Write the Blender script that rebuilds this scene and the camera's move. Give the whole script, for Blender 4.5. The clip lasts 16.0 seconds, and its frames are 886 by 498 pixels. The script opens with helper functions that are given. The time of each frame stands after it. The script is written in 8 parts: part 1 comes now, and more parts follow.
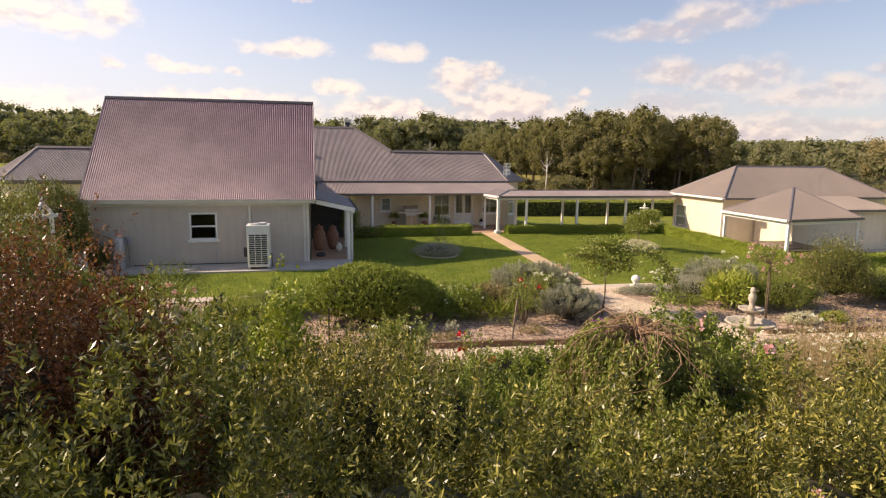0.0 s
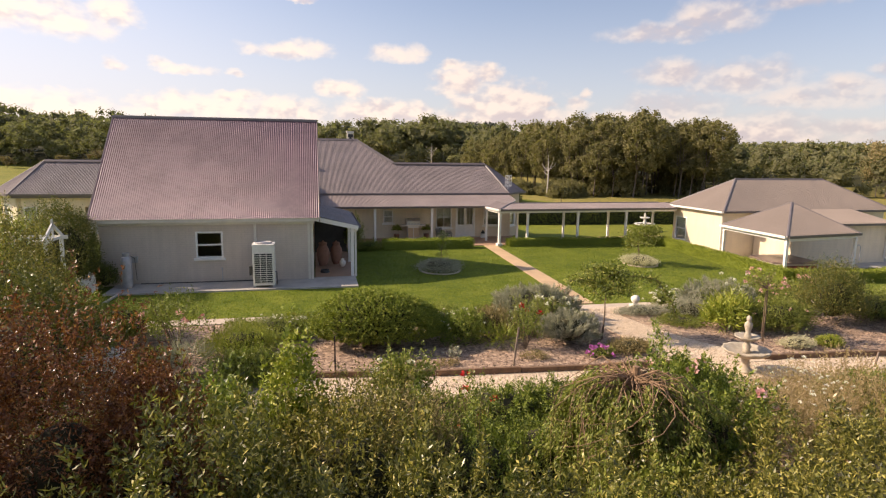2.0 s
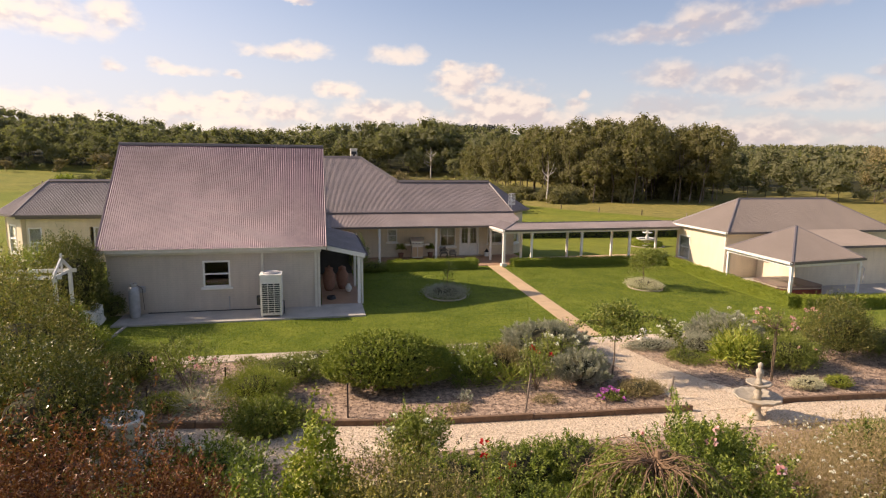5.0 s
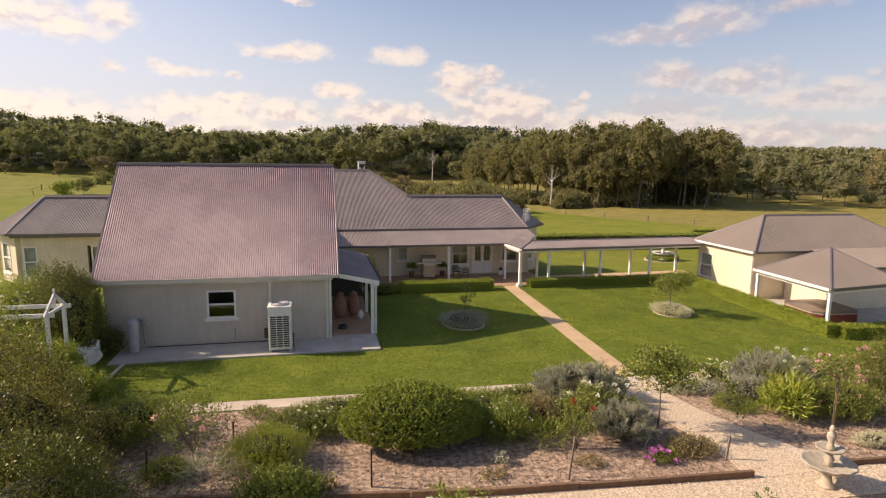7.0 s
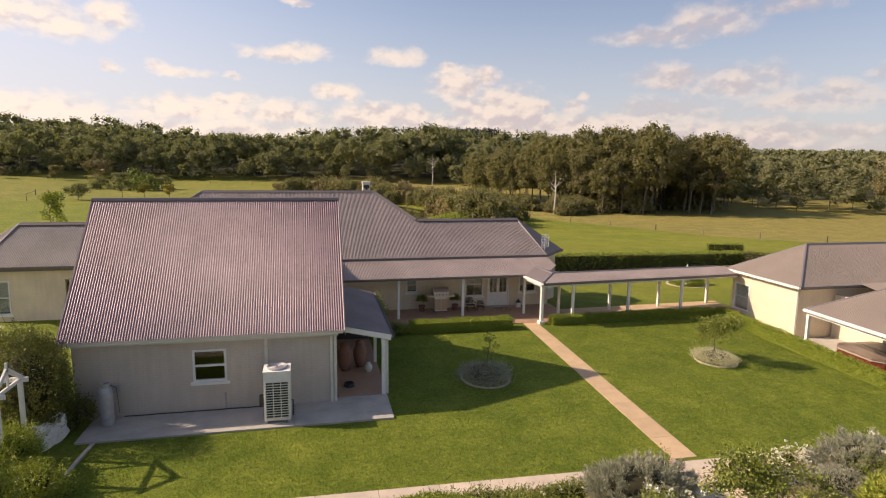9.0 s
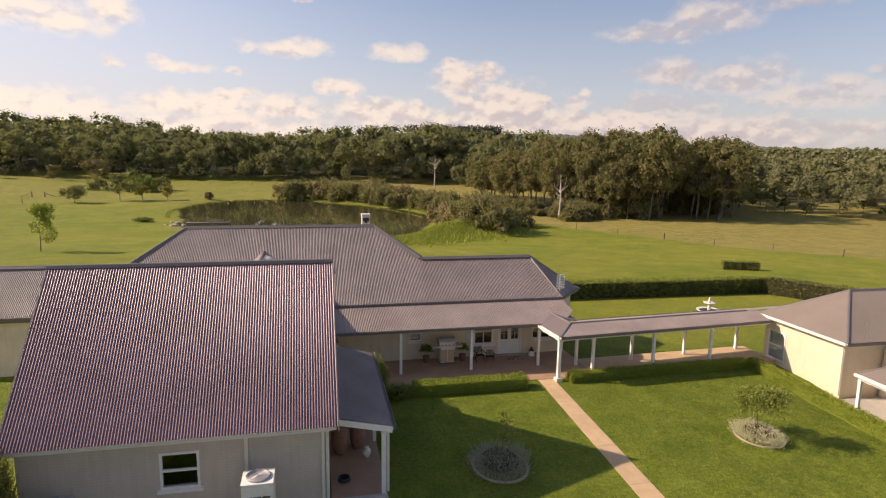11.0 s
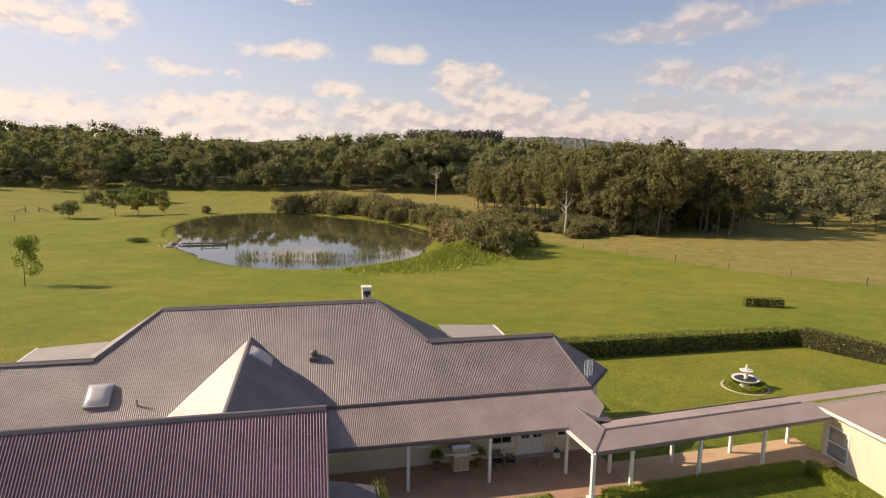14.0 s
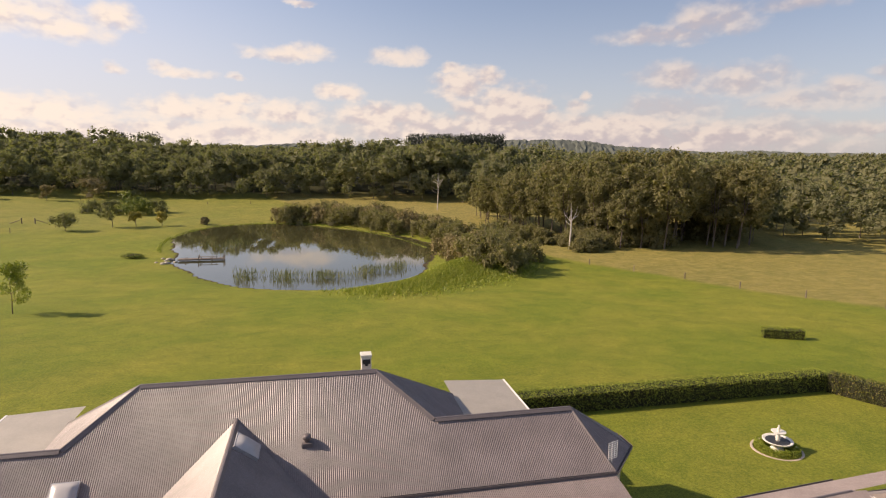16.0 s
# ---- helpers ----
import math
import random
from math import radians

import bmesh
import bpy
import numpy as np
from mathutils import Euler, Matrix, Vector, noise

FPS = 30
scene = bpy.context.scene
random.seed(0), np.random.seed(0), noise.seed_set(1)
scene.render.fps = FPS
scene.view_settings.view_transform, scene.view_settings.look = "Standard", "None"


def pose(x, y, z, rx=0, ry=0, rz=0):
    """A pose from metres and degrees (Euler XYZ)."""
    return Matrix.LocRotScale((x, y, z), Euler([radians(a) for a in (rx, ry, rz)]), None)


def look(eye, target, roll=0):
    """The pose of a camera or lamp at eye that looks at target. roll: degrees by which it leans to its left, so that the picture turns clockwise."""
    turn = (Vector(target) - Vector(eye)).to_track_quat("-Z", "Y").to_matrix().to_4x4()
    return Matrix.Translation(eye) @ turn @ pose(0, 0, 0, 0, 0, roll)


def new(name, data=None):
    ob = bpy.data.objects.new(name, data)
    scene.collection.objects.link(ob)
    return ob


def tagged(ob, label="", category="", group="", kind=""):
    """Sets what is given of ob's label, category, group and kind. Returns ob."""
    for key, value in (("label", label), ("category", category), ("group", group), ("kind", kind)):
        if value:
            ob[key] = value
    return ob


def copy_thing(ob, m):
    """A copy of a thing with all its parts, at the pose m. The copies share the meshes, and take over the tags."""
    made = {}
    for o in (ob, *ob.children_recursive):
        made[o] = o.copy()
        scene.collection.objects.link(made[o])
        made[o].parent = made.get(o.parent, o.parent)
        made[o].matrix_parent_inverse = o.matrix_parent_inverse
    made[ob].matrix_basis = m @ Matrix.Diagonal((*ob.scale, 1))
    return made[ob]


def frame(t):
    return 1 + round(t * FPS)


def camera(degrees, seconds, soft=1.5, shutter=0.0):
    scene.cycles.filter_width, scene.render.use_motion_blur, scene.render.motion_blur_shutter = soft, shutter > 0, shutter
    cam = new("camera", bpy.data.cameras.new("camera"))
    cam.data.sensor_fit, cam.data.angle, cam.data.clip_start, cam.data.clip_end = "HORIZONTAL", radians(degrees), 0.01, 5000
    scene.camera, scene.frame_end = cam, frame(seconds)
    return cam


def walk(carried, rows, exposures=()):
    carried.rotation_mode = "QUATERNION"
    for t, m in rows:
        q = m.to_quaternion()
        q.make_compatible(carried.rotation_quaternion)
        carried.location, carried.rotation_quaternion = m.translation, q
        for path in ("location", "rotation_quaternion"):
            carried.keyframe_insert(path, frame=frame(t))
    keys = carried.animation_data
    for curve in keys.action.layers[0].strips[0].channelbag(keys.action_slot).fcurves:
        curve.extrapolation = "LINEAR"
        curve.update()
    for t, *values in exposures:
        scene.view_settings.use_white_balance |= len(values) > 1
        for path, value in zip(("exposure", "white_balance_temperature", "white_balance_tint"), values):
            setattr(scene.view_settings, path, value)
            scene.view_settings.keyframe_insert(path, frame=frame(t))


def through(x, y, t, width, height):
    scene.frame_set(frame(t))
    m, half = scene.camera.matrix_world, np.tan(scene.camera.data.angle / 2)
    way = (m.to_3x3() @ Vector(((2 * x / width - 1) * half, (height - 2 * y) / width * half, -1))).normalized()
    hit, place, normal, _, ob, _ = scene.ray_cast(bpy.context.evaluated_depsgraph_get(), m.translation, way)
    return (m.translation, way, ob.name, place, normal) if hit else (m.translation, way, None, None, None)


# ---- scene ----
cam = camera(73.9, 16.0, soft=1.2)
PATH = [
    (0, (0.000, 0.000, 4.299), (2.106, 9.648, 2.727), 0.65),
    (0.5, (-0.008, 0.015, 4.492), (2.094, 9.665, 2.921), 0.65),
    (1, (-0.046, -0.037, 4.687), (2.051, 9.614, 3.116), 0.57),
    (1.5, (-0.054, -0.136, 4.833), (2.032, 9.518, 3.272), 0.59),
    (2, (-0.095, -0.206, 5.000), (1.990, 9.450, 3.446), 0.61),
    (2.5, (-0.091, -0.217, 5.171), (1.993, 9.439, 3.613), 0.59),
    (3, (-0.114, -0.230, 5.342), (1.974, 9.427, 3.798), 0.59),
    (3.5, (-0.169, -0.197, 5.491), (1.927, 9.461, 3.967), 0.57),
    (4, (-0.229, -0.171, 5.701), (1.873, 9.484, 4.161), 0.58),
    (6.5, (-0.701, 1.040, 6.598), (1.411, 10.696, 5.082), 0.72),
    (7, (-0.788, 1.698, 6.840), (1.321, 11.355, 5.323), 0.67),
    (7.5, (-0.861, 2.376, 7.096), (1.245, 12.032, 5.574), 0.70),
    (8, (-0.895, 3.157, 7.367), (1.209, 12.814, 5.845), 0.67),
    (8.5, (-0.911, 3.975, 7.627), (1.205, 13.631, 6.115), 0.73),
    (9, (-0.906, 4.880, 7.996), (1.230, 14.533, 6.496), 0.72),
    (11.5, (-0.412, 8.730, 10.463), (1.697, 18.377, 8.884), 0.83),
    (12, (-0.350, 9.496, 10.970), (1.765, 19.142, 9.391), 0.85),
    (12.5, (-0.297, 10.193, 11.423), (1.818, 19.841, 9.859), 0.72),
    (13, (-0.219, 10.893, 11.963), (1.886, 20.544, 10.405), 0.68),
    (13.5, (-0.193, 11.491, 12.467), (1.911, 21.144, 10.921), 0.61),
    (14, (-0.151, 12.244, 13.027), (1.954, 21.898, 11.490), 0.61),
    (14.5, (-0.159, 12.984, 13.607), (1.954, 22.637, 12.069), 0.67),
    (15, (-0.046, 13.720, 14.260), (2.055, 23.376, 12.726), 0.59),
    (15.5, (0.068, 14.498, 14.814), (2.161, 24.158, 13.293), 0.58),
    (16, (0.229, 15.372, 15.361), (2.314, 25.036, 13.856), 0.48),
]
walk(cam, [(t, look(eye, target, roll)) for t, eye, target, roll in PATH], [(0.0, 0.54, 6900, 17.0), (4.0, 0.46, 6900, 17.0), (9.0, 0.33, 6900, 17.0), (16.0, 0.25, 6900, 17.0)])

# ---- world, sun ----
SUN_WAY = Vector((-1.51, 0.42, 1.0)).normalized()      # towards the sun
sun = new("sun", bpy.data.lights.new("sun", "SUN"))
sun.data.energy, sun.data.angle, sun.data.color = 5.0, radians(0.7), (1.0, 0.85, 0.66)
sun.matrix_world = look(SUN_WAY * 60, (0, 0, 0))

world = bpy.data.worlds.new("sky")
scene.world = world
world.use_nodes = True


class Net:
    """Short hand for node trees."""

    def __init__(self, tree):
        self.t = tree
        tree.nodes.clear()

    def n(self, kind, ins=None, **props):
        node = self.t.nodes.new(kind)
        for k, v in props.items():
            if k == "blend":
                node.blend_type = v
            elif k == "op":
                node.operation = v
            elif k == "dtype":
                node.data_type = v
            elif k == "sky":
                node.sky_type = v
            elif k == "feature":
                node.feature = v
            elif k == "wave":
                node.wave_type = v
            elif k == "direction":
                node.bands_direction = v
        for k, v in (ins or {}).items():
            if isinstance(v, bpy.types.NodeSocket):
                self.t.links.new(v, node.inputs[k])
            else:
                node.inputs[k].default_value = v
        return node

    def math(self, op, a, b=0.0, c=0.0):
        return self.n("ShaderNodeMath", {0: a, 1: b, 2: c}, op=op).outputs[0]

    def mix(self, f, a, b, blend="MIX"):
        m = self.n("ShaderNodeMix", {0: f, 6: a, 7: b}, dtype="RGBA", blend=blend)
        return m.outputs[2]

    def noise(self, vec, scale, detail=4.0, rough=0.55, distort=0.0):
        return self.n("ShaderNodeTexNoise", {"Vector": vec, "Scale": scale, "Detail": detail, "Roughness": rough, "Distortion": distort})

    def ramp(self, f, *stops):
        r = self.n("ShaderNodeValToRGB", {0: f})
        e = r.color_ramp.elements
        while len(e) < len(stops):
            e.new(0.5)
        for el, (p, c) in zip(e, stops):
            el.position, el.color = p, (*c, 1) if len(c) == 3 else c
        return r.outputs[0]

    def smooth(self, v, a, b):
        m = self.n("ShaderNodeMapRange", {0: v, 1: a, 2: b, 3: 0.0, 4: 1.0})
        m.interpolation_type = "SMOOTHSTEP"
        return m.outputs[0]


# clouds: azimuth, height, half width, half height (radians) and how sunlit each one is
CUMULUS = ((-0.346, 0.178, 0.103, 0.041, 1.0), (-0.392, 0.185, 0.071, 0.037, 1.0), (-0.287, 0.191, 0.052, 0.032, 1.0), (-0.041, 0.160, 0.090, 0.021, 1.0), (-0.005, 0.168, 0.046, 0.019, 1.0))
SCRAPS = ((0.135, 0.160, 0.060, 0.020, 0.9), (0.166, 0.168, 0.030, 0.017, 0.9), (-0.022, 0.235, 0.029, 0.008, 0.7), (-0.281, 0.123, 0.022, 0.014, 0.9), (-0.191, 0.124, 0.058, 0.013, 0.85),
          (-0.222, 0.131, 0.024, 0.013, 0.9), (-0.119, 0.122, 0.021, 0.009, 0.9), (0.430, 0.084, 0.029, 0.017, 1.1), (0.449, 0.099, 0.013, 0.011, 1.2))
VEILS = ((0.550, 0.186, 0.105, 0.026, 0.42), (0.625, 0.202, 0.085, 0.038, 0.45), (0.730, 0.216, 0.075, 0.025, 0.45), (0.572, 0.126, 0.075, 0.032, 0.35), (0.660, 0.116, 0.110, 0.038, 0.48), (0.567, 0.074, 0.12, 0.036, 0.40),
         (0.768, 0.088, 0.130, 0.032, 0.75), (0.800, 0.101, 0.070, 0.024, 0.95), (0.799, 0.045, 0.09, 0.020, 0.50), (0.687, 0.043, 0.150, 0.034, 0.40), (0.86, 0.12, 0.05, 0.02, 0.8))
BANK = ((0.310, 0.085, 0.110, 0.050, 0.55), (0.300, 0.045, 0.40, 0.040, 0.45), (0.040, 0.104, 0.050, 0.024, 0.85), (0.247, 0.118, 0.066, 0.040, 0.75), (0.226, 0.144, 0.030, 0.015, 0.95), (0.282, 0.128, 0.034, 0.028, 0.80), (-0.390, 0.062, 0.150, 0.031, 1.0), (-0.174, 0.069, 0.140, 0.030, 0.95),
        (-0.120, 0.088, 0.051, 0.017, 1.0), (-0.048, 0.066, 0.098, 0.030, 0.85), (0.115, 0.066, 0.133, 0.034, 0.65), (0.330, 0.066, 0.120, 0.036, 0.55), (0.372, 0.090, 0.030, 0.018, 0.8), (0.492, 0.052, 0.124, 0.030, 0.45),
        (-0.215, 0.030, 0.42, 0.036, 0.75), (0.421, 0.026, 0.50, 0.034, 0.5))


def build_sky():
    w = Net(world.node_tree)
    sky = w.n("ShaderNodeTexSky", sky="NISHITA")
    sky.sun_disc = False
    sky.sun_elevation = math.asin(SUN_WAY.z)
    sky.sun_rotation = math.atan2(SUN_WAY.x, SUN_WAY.y)
    sky.altitude, sky.air_density, sky.dust_density, sky.ozone_density = 600, 1.0, 1.6, 1.2
    way = w.n("ShaderNodeTexCoord").outputs["Generated"]
    sep = w.n("ShaderNodeSeparateXYZ", {0: way})
    x, y, z = sep.outputs
    az = w.n("ShaderNodeMath", {0: x, 1: y}, op="ARCTAN2").outputs[0]      # 0 ahead (+y), grows to the right
    el = w.math("ARCSINE", z)
    flat = w.n("ShaderNodeCombineXYZ", {0: az, 1: w.math("MULTIPLY", el, 1.5), 2: 0.0}).outputs[0]

    def moved(dx, dy):
        return w.n("ShaderNodeVectorMath", {0: flat, 1: (dx, dy, 0.0)}, op="ADD").outputs[0]
    az_w = w.math("ADD", az, w.math("MULTIPLY", w.math("SUBTRACT", w.noise(flat, 16.0, 4.0, 0.6).outputs[0], 0.5), 0.055))
    el_w = w.math("ADD", el, w.math("MULTIPLY", w.math("SUBTRACT", w.noise(moved(7.3, 2.1), 18.0, 4.0, 0.6).outputs[0], 0.5), 0.028))

    def lumpy(vec):
        """Heaped cloud at two scales."""
        a = w.math("MULTIPLY", w.noise(vec, 20.0, 3.0, 0.5, 0.15).outputs[0], 0.72)
        return w.math("ADD", a, w.math("MULTIPLY", w.noise(vec, 55.0, 2.0, 0.5, 0.2).outputs[0], 0.28))
    lump = lumpy(flat)

    def heap(group, start):
        """The clouds of a group as one field, with how sunlit and how high in its cloud each spot is."""
        field, total, lum = start, 0.001, 0.0006
        for a, e, wa, we, b in group:
            dx = w.math("DIVIDE", w.math("SUBTRACT", az_w, a), wa)
            dy = w.math("DIVIDE", w.math("SUBTRACT", el_w, e), we)
            low = w.math("MAXIMUM", dy, w.math("MULTIPLY", dy, -1.45))
            g = w.math("SUBTRACT", 1.0, w.math("ADD", w.math("MULTIPLY", dx, dx), w.math("MULTIPLY", low, low)))
            field = w.math("MAXIMUM", field, g)
            k = w.math("MAXIMUM", g, 0.0)
            total = w.math("ADD", k, total)
            lum = w.math("MULTIPLY_ADD", k, w.math("MULTIPLY_ADD", dy, 0.28, b), lum)
        return field, w.math("DIVIDE", lum, total)
    # stray clouds elsewhere in the sky, thin ones ahead
    stray = w.math("MULTIPLY", w.math("SUBTRACT", w.noise(moved(3.0, 1.0), 3.2, 3.0, 0.5).outputs[0], 0.66), 6.0)
    rough = w.math("SUBTRACT", lump, 0.5)
    relief = w.math("MULTIPLY", w.math("SUBTRACT", lump, lumpy(moved(-0.006, 0.016))), 2.6)
    away = w.smooth(az, -0.6, 0.9)
    blue = w.mix(1.0, sky.outputs[0], (0.150, 0.142, 0.140, 1), "MULTIPLY")
    haze = w.math("SUBTRACT", 1.0, w.smooth(el, -0.02, 0.30))
    blue = w.mix(w.math("MULTIPLY_ADD", haze, 0.58, 0.06), blue, (0.60, 0.605, 0.665, 1))
    near_sun = w.math("MULTIPLY", w.math("SUBTRACT", 1.0, w.smooth(az, -0.55, 0.30)), w.math("SUBTRACT", 1.0, w.smooth(el, 0.10, 0.40)))
    out = w.mix(w.math("MULTIPLY", near_sun, 0.5), blue, (0.68, 0.68, 0.74, 1))
    grey = w.mix(away, (0.68, 0.61, 0.60, 1), (0.60, 0.54, 0.55, 1))
    cream = w.mix(away, (0.93, 0.83, 0.71, 1), (0.86, 0.76, 0.68, 1))
    for group, start, gain, crisp, most in ((VEILS, stray, 1.0, 0.85, 0.90), (BANK, -1.0, 1.3, 0.58, 0.96), (SCRAPS, -1.0, 1.2, 0.78, 0.92), (CUMULUS, -1.0, 1.2, 0.72, 0.98)):
        field, lum = heap(group, start)
        dens = w.smooth(w.math("MULTIPLY_ADD", rough, gain, w.math("MULTIPLY", field, 0.6)), 0.02, crisp)
        lit = w.smooth(w.math("ADD", lum, w.math("MULTIPLY_ADD", relief, 1.7, w.math("MULTIPLY", rough, 1.2))), 0.0, 1.12)
        out = w.mix(w.math("MULTIPLY", dens, most), out, w.mix(lit, grey, cream))
    out = w.mix(w.math("MULTIPLY", away, 0.9), out, w.mix(1.0, out, (0.82, 0.83, 0.84, 1), "MULTIPLY"))
    bg = w.n("ShaderNodeBackground", {0: out, 1: 0.90})
    o = w.n("ShaderNodeOutputWorld")
    w.t.links.new(bg.outputs[0], o.inputs[0])


build_sky()

# ---- materials ----


def material(name, base, rough=0.6, metal=0.0, vary=0.15, scale=3.0, bump=0.0, bump_scale=60.0, second=None, spec=0.5, fine=40.0, island=0.0):
    """A surface with stains at one scale, grain at another and a fine relief."""
    m = bpy.data.materials.new(name)
    m.use_nodes = True
    w = Net(m.node_tree)
    pos = w.n("ShaderNodeNewGeometry").outputs["Position"]
    a = w.noise(pos, scale, 5.0, 0.6).outputs[0]
    b = w.noise(pos, fine, 3.0, 0.6).outputs[0]
    f = w.math("ADD", w.math("MULTIPLY", a, 0.65), w.math("MULTIPLY", b, 0.35))
    dark = tuple(c * (1 - vary) for c in base)
    light = tuple(min(1, c * (1 + vary)) for c in (second or base))
    col = w.mix(w.smooth(f, 0.34, 0.66), (*dark, 1), (*light, 1))
    if island:
        info = w.n("ShaderNodeObjectInfo").outputs["Random"]
        col = w.mix(1.0, col, w.ramp(info, (0, (1 - island,) * 3), (1, (1 + island * 0.6,) * 3)), "MULTIPLY")
    p = w.n("ShaderNodeBsdfPrincipled", {"Base Color": col, "Roughness": rough, "Metallic": metal, "Specular IOR Level": spec})
    if bump:
        h = w.noise(pos, bump_scale, 4.0, 0.6).outputs[0]
        bn = w.n("ShaderNodeBump", {"Strength": bump, "Distance": 0.02, "Height": h})
        w.t.links.new(bn.outputs[0], p.inputs["Normal"])
    w.t.links.new(p.outputs[0], w.n("ShaderNodeOutputMaterial").inputs[0])
    return m


def brick_paint(name, base):
    """Painted brickwork: courses just showing through thick paint, with weathered streaks."""
    m = bpy.data.materials.new(name)
    m.use_nodes = True
    w = Net(m.node_tree)
    pos = w.n("ShaderNodeNewGeometry").outputs["Position"]
    s = w.n("ShaderNodeSeparateXYZ", {0: pos})
    run = w.math("ADD", s.outputs[0], s.outputs[1])
    uv = w.n("ShaderNodeCombineXYZ", {0: run, 1: s.outputs[2], 2: 0.0}).outputs[0]
    br = w.n("ShaderNodeTexBrick", {"Vector": uv, "Color1": (1, 1, 1, 1), "Color2": (0.8, 0.8, 0.8, 1), "Mortar": (0, 0, 0, 1), "Scale": 1.0,
                                   "Mortar Size": 0.008, "Mortar Smooth": 0.3, "Brick Width": 0.24, "Row Height": 0.086})
    big = w.noise(pos, 0.8, 5.0, 0.6).outputs[0]
    streak = w.noise(w.n("ShaderNodeCombineXYZ", {0: w.math("MULTIPLY", run, 3.0), 1: w.math("MULTIPLY", s.outputs[2], 0.35), 2: 0.0}).outputs[0], 1.6, 4.0).outputs[0]
    f = w.math("ADD", w.math("MULTIPLY", big, 0.6), w.math("MULTIPLY", streak, 0.4))
    col = w.mix(w.smooth(f, 0.3, 0.7), (*(c * 0.88 for c in base), 1), (*(min(1, c * 1.06) for c in base), 1))
    col = w.mix(0.10, col, br.outputs[0], "MULTIPLY")
    p = w.n("ShaderNodeBsdfPrincipled", {"Base Color": col, "Roughness": 0.65, "Specular IOR Level": 0.3})
    bn = w.n("ShaderNodeBump", {"Strength": 0.35, "Distance": 0.01, "Height": br.outputs[0]})
    w.t.links.new(bn.outputs[0], p.inputs["Normal"])
    w.t.links.new(p.outputs[0], w.n("ShaderNodeOutputMaterial").inputs[0])
    return m


def leaf_material(name, dark, light, warm=None, shine=0.35, through=0.20, relief=0.0):
    """Foliage: each leaf takes its own tone; some light comes through."""
    m = bpy.data.materials.new(name)
    m.use_nodes = True
    w = Net(m.node_tree)
    geo = w.n("ShaderNodeNewGeometry")
    rnd = geo.outputs["Random Per Island"]
    patch = w.noise(geo.outputs["Position"], 0.9, 3.0).outputs[0]
    f = w.math("ADD", w.math("MULTIPLY", rnd, 0.7), w.math("MULTIPLY", patch, 0.3))
    if relief:
        whole = w.noise(geo.outputs["Position"], 0.09, 2.0).outputs[0]
        tuft = w.noise(geo.outputs["Position"], 1.6, 5.0, 0.75).outputs[0]
        f = w.math("ADD", w.math("MULTIPLY", rnd, 0.22), w.math("ADD", w.math("MULTIPLY", whole, 0.55), w.math("SUBTRACT", w.math("MULTIPLY", tuft, 1.3), 0.53)))
    lift = 1.0
    col = w.ramp(f, (0.1, tuple(c * lift for c in dark)), (0.62, tuple(c * lift for c in light)), (0.95, tuple(c * lift for c in warm or light)))
    p = w.n("ShaderNodeBsdfPrincipled", {"Base Color": col, "Roughness": 1 - shine, "Specular IOR Level": 0.4})
    tr = w.n("ShaderNodeBsdfTranslucent", {0: w.mix(1.0, col, (1.0, 1.15, 0.5, 1), "MULTIPLY")})
    if relief:
        # tufts of leaves too fine to build on far crowns
        tuft = w.noise(geo.outputs["Position"], 1.9, 5.0, 0.75).outputs[0]
        bn = w.n("ShaderNodeBump", {"Strength": 0.7, "Distance": relief, "Height": tuft})
        w.t.links.new(bn.outputs[0], p.inputs["Normal"])
        w.t.links.new(bn.outputs[0], tr.inputs["Normal"])
    mx = w.n("ShaderNodeMixShader", {0: through, 1: p.outputs[0], 2: tr.outputs[0]})
    w.t.links.new(mx.outputs[0], w.n("ShaderNodeOutputMaterial").inputs[0])
    return m


def glass_material(name):
    m = bpy.data.materials.new(name)
    m.use_nodes = True
    w = Net(m.node_tree)
    p = w.n("ShaderNodeBsdfPrincipled", {"Base Color": (0.9, 0.95, 0.95, 1), "Roughness": 0.03, "Transmission Weight": 1.0, "IOR": 1.45})
    w.t.links.new(p.outputs[0], w.n("ShaderNodeOutputMaterial").inputs[0])
    return m


# same sheet steel as the main roof; a purple sheen is put into its colour
M_WING = material("purple_sheen_roof_steel", (0.165, 0.098, 0.112), 0.36, 0.0, 0.14, 0.7, second=(0.190, 0.114, 0.130), spec=0.44, fine=9.0)
M_ROOF = material("roof_steel", (0.232, 0.192, 0.180), 0.36, 0.0, 0.10, 0.7, second=(0.255, 0.210, 0.196), spec=0.26, fine=9.0)
M_ROOF2 = material("shed_roof_steel", (0.245, 0.200, 0.168), 0.5, 0.0, 0.07, 0.7, spec=0.4, fine=9.0)
# lighter roof steel; sunlight on the side roofs is put into its colour
M_SUNLIT_ROOF = material("sunlit_roof_steel", (0.46, 0.42, 0.36), 0.5, 0.0, 0.08, 0.7, spec=0.4, fine=9.0)
M_TRIM = material("roof_trim", (0.16, 0.135, 0.13), 0.45, 0.0, 0.08, 2.0)
M_WALL = brick_paint("cream_painted_brick", (0.60, 0.515, 0.425))
M_GARAGE = brick_paint("pale_cream_weatherboard", (0.76, 0.65, 0.475))
M_WHITE = material("white_paint", (0.80, 0.77, 0.71), 0.5, 0.0, 0.06, 5.0)
M_CREAM = material("cream_paint", (0.70, 0.65, 0.55), 0.55, 0.0, 0.06, 4.0)
M_GLASS = glass_material("window_glass")
M_DARK = material("near_black", (0.05, 0.045, 0.04), 0.8)
